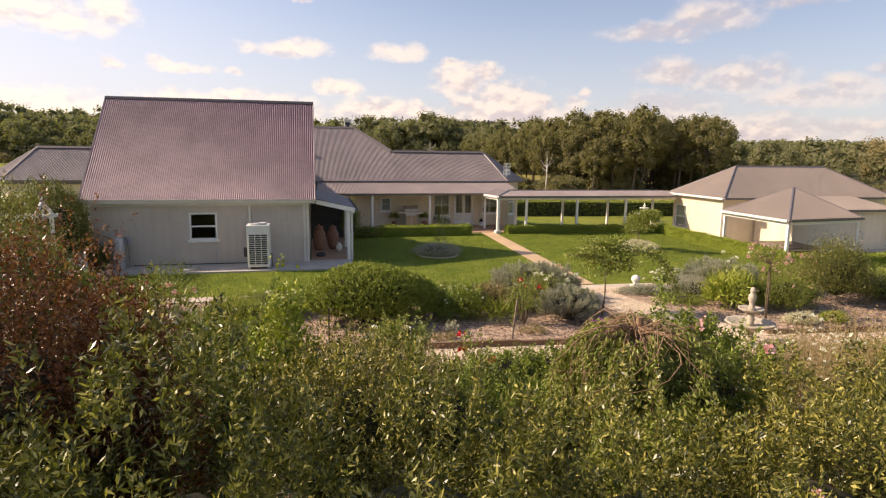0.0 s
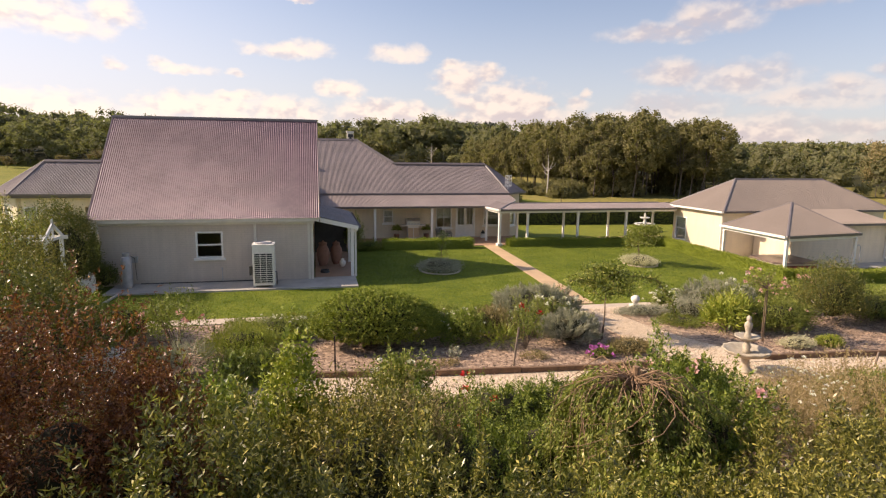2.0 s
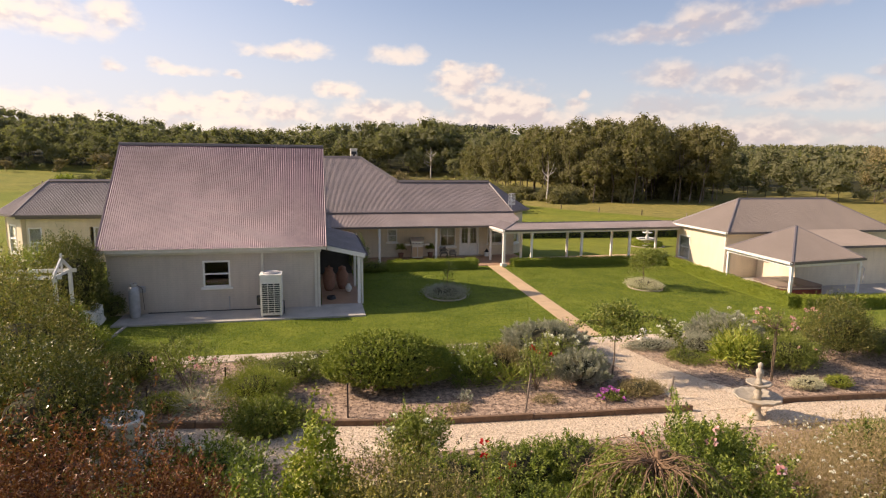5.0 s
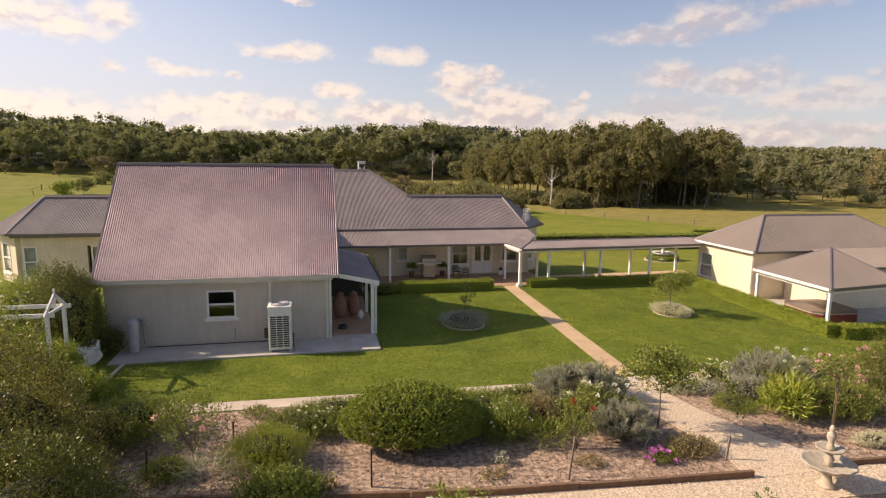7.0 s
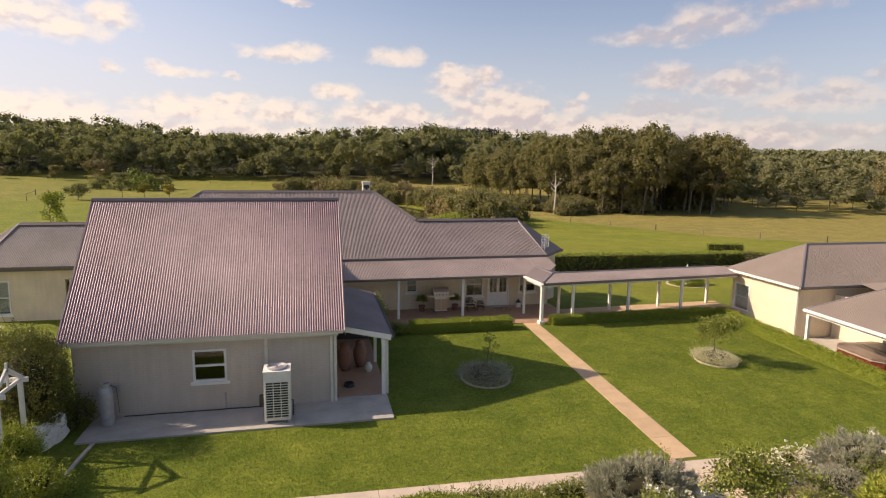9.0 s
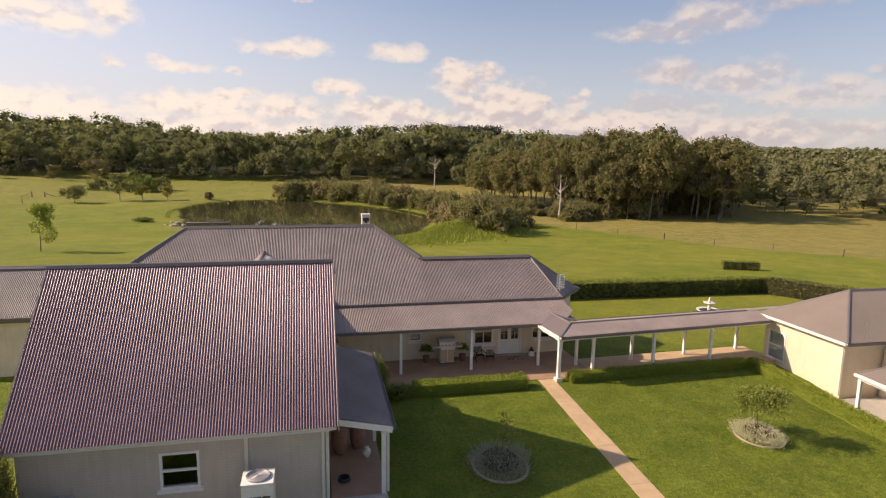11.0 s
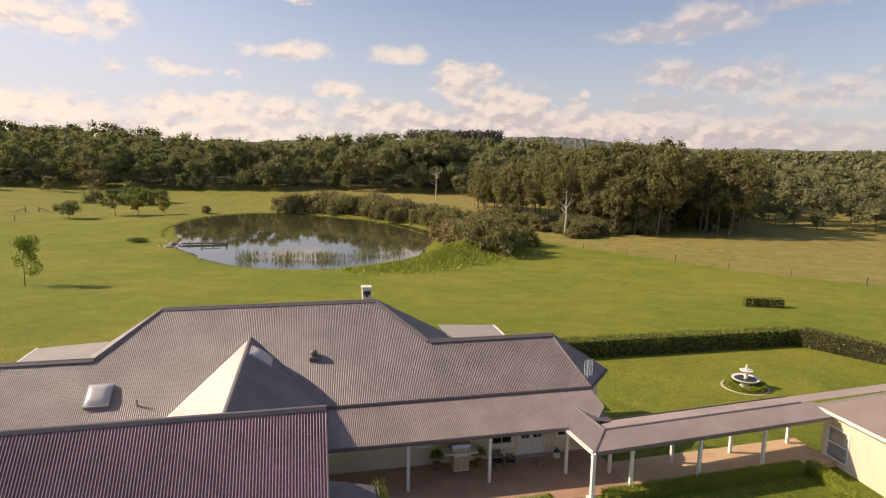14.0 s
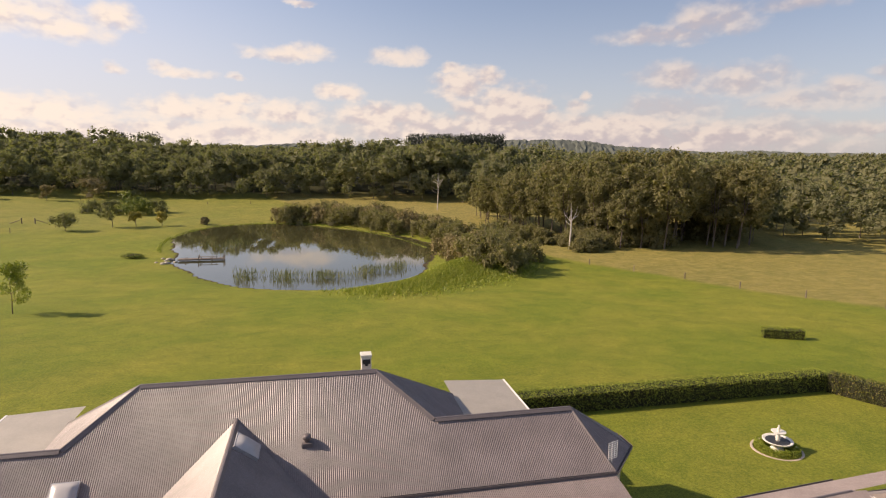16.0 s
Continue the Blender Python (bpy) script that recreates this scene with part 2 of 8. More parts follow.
M_BLIND = material("pale_blind", (0.74, 0.70, 0.62), 0.8)
M_CONC = material("pale_concrete", (0.44, 0.40, 0.35), 0.8, 0.0, 0.14, 1.4, 0.2, 90.0)
M_PAVE = material("peach_paving", (0.55, 0.385, 0.225), 0.75, 0.0, 0.10, 2.0, 0.2, 80.0, island=0.08)
M_TILE = material("terracotta_paving", (0.42, 0.26, 0.17), 0.6, 0.0, 0.12, 1.2, 0.15, 60.0)
M_GAL = material("galvanised_steel", (0.44, 0.43, 0.44), 0.5, 0.35, 0.12, 6.0)
M_METAL = material("stainless_steel", (0.60, 0.60, 0.60), 0.28, 0.9, 0.06, 6.0)
M_SLEEPER = material("weathered_sleeper", (0.20, 0.12, 0.07), 0.85, 0.0, 0.25, 5.0, 0.5, 40.0, island=0.15)
M_WOOD = material("grey_timber", (0.22, 0.17, 0.13), 0.85, 0.0, 0.22, 6.0, 0.4, 50.0, island=0.15)
M_STONE = material("cast_stone", (0.44, 0.38, 0.29), 0.8, 0.0, 0.20, 9.0, 0.4, 60.0)
M_WHITE_STONE = material("white_cast_stone", (0.74, 0.70, 0.62), 0.7, 0.0, 0.14, 8.0, 0.3, 60.0)
M_BARK = material("gum_bark", (0.085, 0.062, 0.046), 0.9, 0.0, 0.3, 0.35, 0.4, 12.0, second=(0.17, 0.135, 0.105))
M_DEADWOOD = material("silver_dead_wood", (0.50, 0.45, 0.39), 0.9, 0.0, 0.2, 1.2)
M_STEM = material("garden_stem", (0.16, 0.11, 0.07), 0.85, 0.0, 0.25, 9.0)
M_TWIG = material("weathered_twig", (0.22, 0.135, 0.075), 0.8, 0.0, 0.25, 9.0)
M_TERRA = material("terracotta", (0.27, 0.135, 0.09), 0.8, 0.0, 0.14, 7.0)
M_CEDAR = material("red_cedar", (0.13, 0.022, 0.014), 0.45, 0.0, 0.22, 9.0, second=(0.17, 0.035, 0.022))
M_VINYL = material("brown_vinyl_cover", (0.20, 0.145, 0.12), 0.42, 0.0, 0.10, 3.0)
M_BLACK = material("black_plastic", (0.030, 0.030, 0.032), 0.5)
M_STAKE = material("rusty_stake", (0.05, 0.035, 0.03), 0.8, 0.0, 0.2, 12.0)
M_MULCH = material("bark_mulch", (0.20, 0.135, 0.098), 0.95, 0.0, 0.40, 7.0, 0.9, 45.0, second=(0.43, 0.305, 0.215), fine=26.0)
M_GRAVEL = material("crushed_gravel", (0.50, 0.385, 0.27), 0.9, 0.0, 0.28, 24.0, 0.7, 40.0, second=(0.70, 0.57, 0.42), fine=26.0)
M_EDGE = material("cream_edging_concrete", (0.56, 0.46, 0.36), 0.85, 0.0, 0.14, 1.4, 0.2, 70.0, island=0.06)
M_SKYL = material("skylight_dome", (0.50, 0.47, 0.45), 0.35, 0.0, 0.05, 3.0)

L_HEDGE = leaf_material("box_leaf", (0.110, 0.150, 0.015), (0.285, 0.330, 0.036), (0.46, 0.46, 0.07), 0.4)
L_FRONT = leaf_material("glossy_hedge_leaf", (0.022, 0.030, 0.008), (0.195, 0.188, 0.036), (0.60, 0.50, 0.14), 0.66)
L_RED = leaf_material("red_new_leaf", (0.050, 0.018, 0.010), (0.26, 0.090, 0.032), (0.55, 0.30, 0.11), 0.68)
L_SHRUB = leaf_material("garden_leaf", (0.095, 0.125, 0.022), (0.240, 0.270, 0.046), (0.40, 0.37, 0.10), 0.5)
L_BRIGHT = leaf_material("bright_leaf", (0.135, 0.180, 0.020), (0.320, 0.355, 0.048), (0.50, 0.45, 0.10), 0.5)
L_BOX = leaf_material("dark_box_leaf", (0.095, 0.132, 0.018), (0.265, 0.305, 0.038), (0.47, 0.48, 0.08), 0.4)
L_GREEN = leaf_material("fresh_shrub_leaf", (0.050, 0.080, 0.014), (0.225, 0.280, 0.040), (0.44, 0.44, 0.09), 0.5)
L_OLIVE = leaf_material("golden_olive_leaf", (0.050, 0.052, 0.013), (0.265, 0.238, 0.050), (0.62, 0.48, 0.14), 0.55)
# near-black filling of bushes; the shade inside is put into its colour
L_INNER_SHADE = leaf_material("inner_shade", (0.020, 0.020, 0.009), (0.042, 0.038, 0.016), None, 0.1, 0.1)
L_DARK = leaf_material("olive_shrub_leaf", (0.055, 0.070, 0.016), (0.155, 0.165, 0.034), (0.38, 0.29, 0.08), 0.55)
L_GREY = leaf_material("lavender_leaf", (0.20, 0.205, 0.145), (0.42, 0.405, 0.31), (0.58, 0.53, 0.44), 0.2)
L_DRY = leaf_material("dry_twig_leaf", (0.14, 0.115, 0.045), (0.30, 0.235, 0.105), (0.44, 0.33, 0.17), 0.3)
L_AIRY = leaf_material("airy_pinkish_leaf", (0.25, 0.18, 0.09), (0.46, 0.34, 0.19), (0.62, 0.47, 0.33), 0.2, 0.4)
L_GUM = leaf_material("gum_leaf", (0.148, 0.138, 0.066), (0.256, 0.225, 0.100), (0.34, 0.284, 0.130), 0.25, 0.44, 0.4)
L_FAR = leaf_material("forest_leaf", (0.165, 0.166, 0.092), (0.255, 0.242, 0.122), (0.32, 0.285, 0.132), 0.2, 0.45, 0.35)
L_YELLOW = leaf_material("yellowing_leaf", (0.24, 0.21, 0.04), (0.42, 0.34, 0.07), (0.52, 0.38, 0.09), 0.3)
L_PINE = leaf_material("pine_needles", (0.050, 0.060, 0.050), (0.085, 0.095, 0.070), None, 0.2, 0.1)
# distance haze is put into the ridge's greyed leaf colour
L_HILL = leaf_material("hazy_forest", (0.085, 0.096, 0.080), (0.130, 0.138, 0.105), None, 0.1, 0.0)
L_PINK = leaf_material("pink_petal", (0.62, 0.26, 0.27), (0.82, 0.50, 0.48), (0.88, 0.74, 0.68), 0.3)
L_WHITE = leaf_material("white_petal", (0.70, 0.66, 0.55), (0.82, 0.79, 0.70), None, 0.3)
L_REDF = leaf_material("red_petal", (0.45, 0.012, 0.015), (0.62, 0.03, 0.025), None, 0.3)
L_PURPLE = leaf_material("magenta_petal", (0.45, 0.10, 0.42), (0.62, 0.22, 0.58), None, 0.3)
L_REED = leaf_material("reed_blade", (0.09, 0.105, 0.035), (0.19, 0.20, 0.07), (0.31, 0.27, 0.11), 0.3)
L_LAWN = leaf_material("lawn_blade", (0.112, 0.150, 0.016), (0.230, 0.264, 0.034), (0.32, 0.31, 0.06), 0.2, 0.4)
L_CHIP = leaf_material("bark_chip", (0.09, 0.055, 0.038), (0.34, 0.235, 0.165), (0.62, 0.50, 0.39), 0.1, 0.0)
L_STONE = leaf_material("gravel_stone", (0.36, 0.265, 0.175), (0.66, 0.53, 0.38), (0.80, 0.70, 0.55), 0.15, 0.0)
L_BLUE = leaf_material("pale_bed_leaf", (0.40, 0.38, 0.24), (0.66, 0.61, 0.42), (0.76, 0.70, 0.54), 0.2)

# tints the wing roof's glints pinkish against the warm sun
for node in M_WING.node_tree.nodes:
    if node.type == "BSDF_PRINCIPLED":
        node.inputs["Specular Tint"].default_value = (1.0, 0.86, 1.0, 1)

# ---- ways of making meshes ----


def put(name, mesh, mat, parent=None, label="", smooth=False):
    ob = new(name, mesh)
    if mat is not None and not mesh.materials:
        mesh.materials.append(mat)
    if smooth:
        mesh.polygons.foreach_set("use_smooth", [True] * len(mesh.polygons))
    if parent is not None:
        ob.parent = parent
    if label:
        ob["label"] = label
    return ob


def part(name, bm, mat, parent=None, label="", smooth=False):
    """Links a bmesh as one mesh object under a thing or a part."""
    mesh = bpy.data.meshes.new(name)
    bmesh.ops.recalc_face_normals(bm, faces=bm.faces)
    bm.to_mesh(mesh)
    bm.free()
    return put(name, mesh, mat, parent, label, smooth)


def thing(name, label, category, group="", at=(0, 0, 0), turn=0.0):
    ob = new(name)
    ob.empty_display_size = 0.2
    ob.matrix_world = pose(*at, 0, 0, turn)
    return tagged(ob, label, category, group)


def quads(name, verts, n=4):
    """A mesh of separate n-cornered faces from an array of shape (faces, n, 3)."""
    verts = np.asarray(verts, dtype=np.float32).reshape(-1, 3)
    k = len(verts) // n
    mesh = bpy.data.meshes.new(name)
    mesh.vertices.add(len(verts))
    mesh.vertices.foreach_set("co", verts.ravel())
    mesh.loops.add(k * n)
    mesh.loops.foreach_set("vertex_index", np.arange(k * n, dtype=np.int32))
    mesh.polygons.add(k)
    mesh.polygons.foreach_set("loop_start", np.arange(0, k * n, n, dtype=np.int32))
    mesh.update(calc_edges=True)
    return mesh


def box(bm, x0, x1, y0, y1, z0, z1, bevel=0.0):
    m = Matrix.Translation(((x0 + x1) / 2, (y0 + y1) / 2, (z0 + z1) / 2)) @ Matrix.Diagonal((x1 - x0, y1 - y0, z1 - z0, 1))
    r = bmesh.ops.create_cube(bm, size=1.0, matrix=m)
    if bevel:
        vs = r["verts"]
        es = list({e for v in vs for e in v.link_edges})
        bmesh.ops.bevel(bm, geom=es, offset=bevel, segments=2, affect="EDGES", profile=0.7)
    return bm


def rod(bm, a, b, r0, r1=None, n=8):
    """A tapered round bar from a to b."""
    a, b = Vector(a), Vector(b)
    d = b - a
    q = d.to_track_quat("Z", "Y").to_matrix().to_4x4()
    bmesh.ops.create_cone(bm, cap_ends=True, segments=n, radius1=r0, radius2=r0 if r1 is None else r1, depth=d.length,
                          matrix=Matrix.Translation((a + b) / 2) @ q)
    return bm


def beam(bm, a, b, w, h):
    """A square bar from a to b, w wide and h high."""
    a, b = Vector(a), Vector(b)
    d = (b - a).normalized()
    side = d.cross(Vector((0, 0, 1)))
    side = side.normalized() if side.length > 1e-4 else Vector((1, 0, 0))
    up = side.cross(d)
    c = [[p + side * sx * w / 2 + up * sz * h / 2 for sx, sz in ((-1, -1), (1, -1), (1, 1), (-1, 1))] for p in (a, b)]
    v = [[bm.verts.new(p) for p in row] for row in c]
    for i in range(4):
        j = (i + 1) % 4
        bm.faces.new((v[0][i], v[0][j], v[1][j], v[1][i]))
    bm.faces.new(v[0][::-1])
    bm.faces.new(v[1])
    return bm


def prism(bm, poly, z0, z1):
    """A block over a flat outline."""
    lo = [bm.verts.new((x, y, z0)) for x, y in poly]
    hi = [bm.verts.new((x, y, z1)) for x, y in poly]
    bm.faces.new(lo[::-1])
    bm.faces.new(hi)
    for i in range(len(poly)):
        j = (i + 1) % len(poly)
        bm.faces.new((lo[i], lo[j], hi[j], hi[i]))
    return bm


def slab3(bm, pts, thick):
    """A plate of even thickness under a flat outline in space."""
    pts = [Vector(p) for p in pts]
    nrm = (pts[1] - pts[0]).cross(pts[2] - pts[0]).normalized()
    if nrm.z < 0:
        nrm = -nrm
    hi = [bm.verts.new(p) for p in pts]
    lo = [bm.verts.new(p - nrm * thick) for p in pts]
    bm.faces.new(hi)
    bm.faces.new(lo[::-1])
    for i in range(len(pts)):
        j = (i + 1) % len(pts)
        bm.faces.new((hi[i], lo[i], lo[j], hi[j]))
    return bm


def lathe(bm, profile, n=24, at=(0, 0, 0), scallop=0.0, lobes=12):
    """A turned body from (radius, height) pairs."""
    rings = []
    for r, z in profile:
        ring = []
        for i in range(n):
            a = 2 * math.pi * i / n
            rr = r * (1 + scallop * math.cos(lobes * a)) if r > 0.2 else r
            ring.append(bm.verts.new((at[0] + rr * math.cos(a), at[1] + rr * math.sin(a), at[2] + z)))
        rings.append(ring)
    for a, b in zip(rings, rings[1:]):
        for i in range(n):
            bm.faces.new((a[i], a[(i + 1) % n], b[(i + 1) % n], b[i]))
    bm.faces.new(rings[0][::-1])
    bm.faces.new(rings[-1])
    return bm


def wall(bm, a, b, z0, z1, thick, holes=(), butt=True):
    """A straight wall from a to b (its outer face, the body to the left of a-b), with holes (s0, s1, low, high) right through it; butt: it starts behind the last wall's end."""
    a, b = Vector((*a, 0)), Vector((*b, 0))
    u = (b - a).normalized()
    inn = Vector((-u.y, u.x, 0))
    ln = (b - a).length
    ss = sorted({thick if butt else 0.0, ln, *(h[0] for h in holes), *(h[1] for h in holes)})
    zs = sorted({z0, z1, *(h[2] for h in holes), *(h[3] for h in holes)})
    solid = {}
    for i in range(len(ss) - 1):
        for j in range(len(zs) - 1):
            sm, zm = (ss[i] + ss[i + 1]) / 2, (zs[j] + zs[j + 1]) / 2
            solid[i, j] = not any(h[0] < sm < h[1] and h[2] < zm < h[3] for h in holes)
    vs = {}

    def vert(i, j, k):
        if (i, j, k) not in vs:
            vs[i, j, k] = bm.verts.new(a + u * ss[i] + inn * (thick * k) + Vector((0, 0, zs[j])))
        return vs[i, j, k]

    for (i, j), on in solid.items():
        if not on:
            continue
        for k in (0, 1):
            f = (vert(i, j, k), vert(i + 1, j, k), vert(i + 1, j + 1, k), vert(i, j + 1, k))
            bm.faces.new(f if k == 0 else f[::-1])
        for di, dj, p, q in ((-1, 0, (i, j), (i, j + 1)), (1, 0, (i + 1, j), (i + 1, j + 1)), (0, -1, (i, j), (i + 1, j)), (0, 1, (i, j + 1), (i + 1, j + 1))):
            if not solid.get((i + di, j + dj), False):
                bm.faces.new((vert(*p, 0), vert(*q, 0), vert(*q, 1), vert(*p, 1)))
    return bm


def corrugated(name, origin, u, v, us, lows, highs, mat, parent, pitch=0.076, deep=0.0096, label=""):
    """A sheet roof: u runs along the eave, v up the slope; at each place along u the sheet reaches from low to high."""
    u, v = np.array(Vector(u).normalized()), np.array(Vector(v).normalized())
    nrm = np.cross(u, v)
    nrm = nrm if nrm[2] > 0 else -nrm
    cols = np.arange(us[0], us[-1] + 1e-6, pitch / 8)
    lo, hi = np.interp(cols, us, lows), np.interp(cols, us, highs)
    hi = np.maximum(hi, lo + 0.004)
    wave = deep * np.cos(2 * np.pi * cols / pitch)
    o = np.array(origin)
    low = o + cols[:, None] * u + lo[:, None] * v + wave[:, None] * nrm
    top = o + cols[:, None] * u + hi[:, None] * v + wave[:, None] * nrm
    k = len(cols)
    verts = np.concatenate([low, top])
    mesh = bpy.data.meshes.new(name)
    faces = [(i, i + 1, k + i + 1, k + i) for i in range(k - 1)]
    mesh.from_pydata(verts.tolist(), [], faces)
    mesh.update()
    return put(name, mesh, mat, parent, label, True)


def cap(name, pts, mat, parent, w=0.32, t=0.03, drop=0.09):
    """Ridge or hip capping: a folded strip with a rounded roll along a line of points."""
    bm = bmesh.new()
    for a, b in zip(pts, pts[1:]):
        a, b = Vector(a), Vector(b)
        d = (b - a).normalized()
        side = d.cross(Vector((0, 0, 1))).normalized()
        up = side.cross(d)
        prof = [(-w / 2, -drop), (-0.05, 0.0), (-0.03, t), (0.03, t), (0.05, 0.0), (w / 2, -drop)]
        va = [bm.verts.new(a + side * s + up * h) for s, h in prof]
        vb = [bm.verts.new(b + side * s + up * h) for s, h in prof]
        for i in range(len(prof) - 1):
            bm.faces.new((va[i], va[i + 1], vb[i + 1], vb[i]))
        bm.faces.new(va)
        bm.faces.new(vb[::-1])
    return part(name, bm, mat, parent)

# ---- the ground ----
PROFILE = ((-400, 0.0), (36, 0.0), (45, -0.6), (55, -1.1), (72, -2.3), (81, -2.9), (106, -4.5), (125, -4.9), (170, -4.9), (215, -4.4), (265, -3.2), (330, 2.0),
           (420, 6.0), (700, 14.0), (1400, 30.0), (6000, 30.0))
WATER = -5.2


def pond_reach(x, y):
    """1 on the pond's shore, less inside it."""
    dx, dy = x + 5.0, y - 155.0
    along, across = -0.287 * dx + 0.958 * dy, 0.958 * dx + 0.287 * dy
    a = np.arctan2(across, along)
    wob = 1.012 + 0.029 * np.cos(a) + 0.055 * np.sin(a) - 0.032 * np.cos(2 * a) + 0.016 * np.sin(2 * a) + 0.03 * np.cos(3 * a) - 0.06 * np.sin(3 * a) + 0.012 * np.sin(9 * a)
    return np.hypot(along / 53.0, across / 27.5) / wob


def rise(x, y):
    """The height of the land."""
    x, y = np.asarray(x, dtype=float), np.asarray(y, dtype=float)
    d = 0.213 * x + 0.977 * y
    z = np.interp(d, [p[0] for p in PROFILE], [p[1] for p in PROFILE])
    left = np.clip((-x - 50) / 120, 0, 1) * np.clip((d - 90) / 80, 0, 1)
    z = z + 2.6 * left * left * (3 - 2 * left)
    z = z - 0.02 * np.clip(x - 12, 0, 13) * np.clip((48 - d) / 10, 0, 1)
    yard = np.clip((x - 19.9) / 1.0, 0, 1) * np.clip((36 - x) / 2, 0, 1) * np.clip((y - 20.6) / 1.2, 0, 1) * np.clip((30.5 - y) / 2, 0, 1)
    z = np.minimum(z, z * (1 - yard) - 0.55 * yard)
    q = pond_reach(x, y)
    bank = np.clip((q - 1.0) / 0.13, 0, 1)
    bank = 0.35 * np.clip((q - 1.0) / 0.02, 0, 1) + 0.65 * bank
    z = np.where(q < 1, WATER - 1.2 * (1 - q), WATER + (np.maximum(z, WATER + 0.2) - WATER) * bank)
    s = np.clip(((x - 12) * 20 + (y - 104) * 18) / 724, 0, 1)       # the dam wall
    off = np.hypot(x - 12 - 20 * s, y - 104 - 18 * s)
    z = z + (0.7 + 1.9 * s) * np.exp(-(off / 5.0) ** 2) * np.where(q < 1, 0.0, np.clip((q - 1) / 0.12, 0, 1))
    return z


def at_ground(x, y, lift=0.0):
    return float(rise(x, y)) + lift


def spread(*runs):
    out = []
    for a, b, step in runs:
        out += list(np.arange(a, b, step))
    return np.array(out + [runs[-1][1]])


def build_ground():
    xs = spread((-3200, -400, 400), (-400, -100, 15), (-100, -42, 3), (-42, 40, 1.3), (40, 110, 3.5), (110, 320, 12), (320, 3600, 400))
    ys = spread((-600, -60, 60), (-60, 0, 6), (0, 34, 2), (34, 98, 2), (98, 214, 1.4), (214, 440, 6), (440, 1000, 60), (1000, 4200, 400))
    gx, gy = np.meshgrid(xs, ys)
    gz = rise(gx, gy)
    rough = np.sin(gx * 0.31 + 1.3 * np.sin(gy * 0.23)) * np.cos(gy * 0.27) * 0.05
    gz += rough * np.clip((gy - 60) / 40, 0, 1)
    nx, ny = len(xs), len(ys)
    verts = np.stack([gx, gy, gz], -1).reshape(-1, 3)
    faces = [(j * nx + i, j * nx + i + 1, (j + 1) * nx + i + 1, (j + 1) * nx + i) for j in range(ny - 1) for i in range(nx - 1)]
    mesh = bpy.data.meshes.new("ground")
    mesh.from_pydata(verts.tolist(), [], faces)
    m = bpy.data.materials.new("grass")
    m.use_nodes = True
    w = Net(m.node_tree)
    pos = w.n("ShaderNodeNewGeometry").outputs["Position"]
    sx, sy, sz = w.n("ShaderNodeSeparateXYZ", {0: pos}).outputs
    n1 = w.noise(pos, 0.06, 5.0, 0.6, 0.4).outputs[0]
    n2 = w.noise(pos, 0.9, 5.0, 0.65).outputs[0]
    n3 = w.noise(pos, 22.0, 3.0, 0.7).outputs[0]
    mown = w.mix(w.smooth(n2, 0.3, 0.7), (0.122, 0.166, 0.020, 1), (0.192, 0.228, 0.036, 1))
    field = w.mix(w.smooth(n1, 0.34, 0.66), (0.168, 0.208, 0.026, 1), (0.240, 0.242, 0.040, 1))
    field = w.mix(w.math("MULTIPLY", w.smooth(n2, 0.35, 0.7), 0.45), field, (0.200, 0.215, 0.032, 1))
    dry = w.mix(w.smooth(n2, 0.3, 0.7), (0.240, 0.205, 0.065, 1), (0.350, 0.275, 0.110, 1))
    col = w.mix(w.smooth(w.math("ADD", sy, w.math("MULTIPLY", n1, 6.0)), 36.0, 46.0), mown, field)
    # beyond the right-hand fence the paddock is not watered
    over = w.math("ADD", w.math("MULTIPLY", w.math("SUBTRACT", sx, 72.4), 0.918), w.math("MULTIPLY", w.math("SUBTRACT", sy, 76.2), 0.397))
    col = w.mix(w.math("MULTIPLY", w.smooth(w.math("ADD", over, w.math("MULTIPLY", n1, 4.0)), 1.0, 4.5), 0.8), col, dry)
    far = w.smooth(sy, 165.0, 215.0)
    col = w.mix(w.math("MULTIPLY", far, 0.30), col, dry)
    # ground turned dark olive-brown where the forest stands
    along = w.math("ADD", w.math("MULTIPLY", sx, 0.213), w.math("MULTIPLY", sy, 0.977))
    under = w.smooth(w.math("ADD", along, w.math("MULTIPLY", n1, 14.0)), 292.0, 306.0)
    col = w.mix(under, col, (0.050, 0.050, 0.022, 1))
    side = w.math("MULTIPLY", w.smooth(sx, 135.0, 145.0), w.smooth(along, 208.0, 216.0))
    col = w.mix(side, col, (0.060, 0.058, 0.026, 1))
    wet = w.math("SUBTRACT", 1.0, w.smooth(w.math("ADD", sz, w.math("MULTIPLY", n2, 0.12)), WATER + 0.07, WATER + 0.13))
    col = w.mix(wet, col, (0.070, 0.052, 0.034, 1))
    n4 = w.noise(pos, 6.0, 4.0, 0.7).outputs[0]
    n5 = w.noise(pos, 0.33, 4.0, 0.7, 0.5).outputs[0]
    col = w.mix(1.0, col, w.ramp(n5, (0.36, (0.84, 0.88, 0.84)), (0.64, (1.14, 1.10, 1.08))), "MULTIPLY")
    grain = w.ramp(n3, (0.30, (0.55, 0.58, 0.55)), (0.70, (1.30, 1.26, 1.2)))
    col = w.mix(1.0, col, grain, "MULTIPLY")
    col = w.mix(1.0, col, w.ramp(n4, (0.34, (0.68, 0.74, 0.68)), (0.66, (1.26, 1.20, 1.16))), "MULTIPLY")
    p = w.n("ShaderNodeBsdfPrincipled", {"Base Color": col, "Roughness": 0.9, "Specular IOR Level": 0.15})
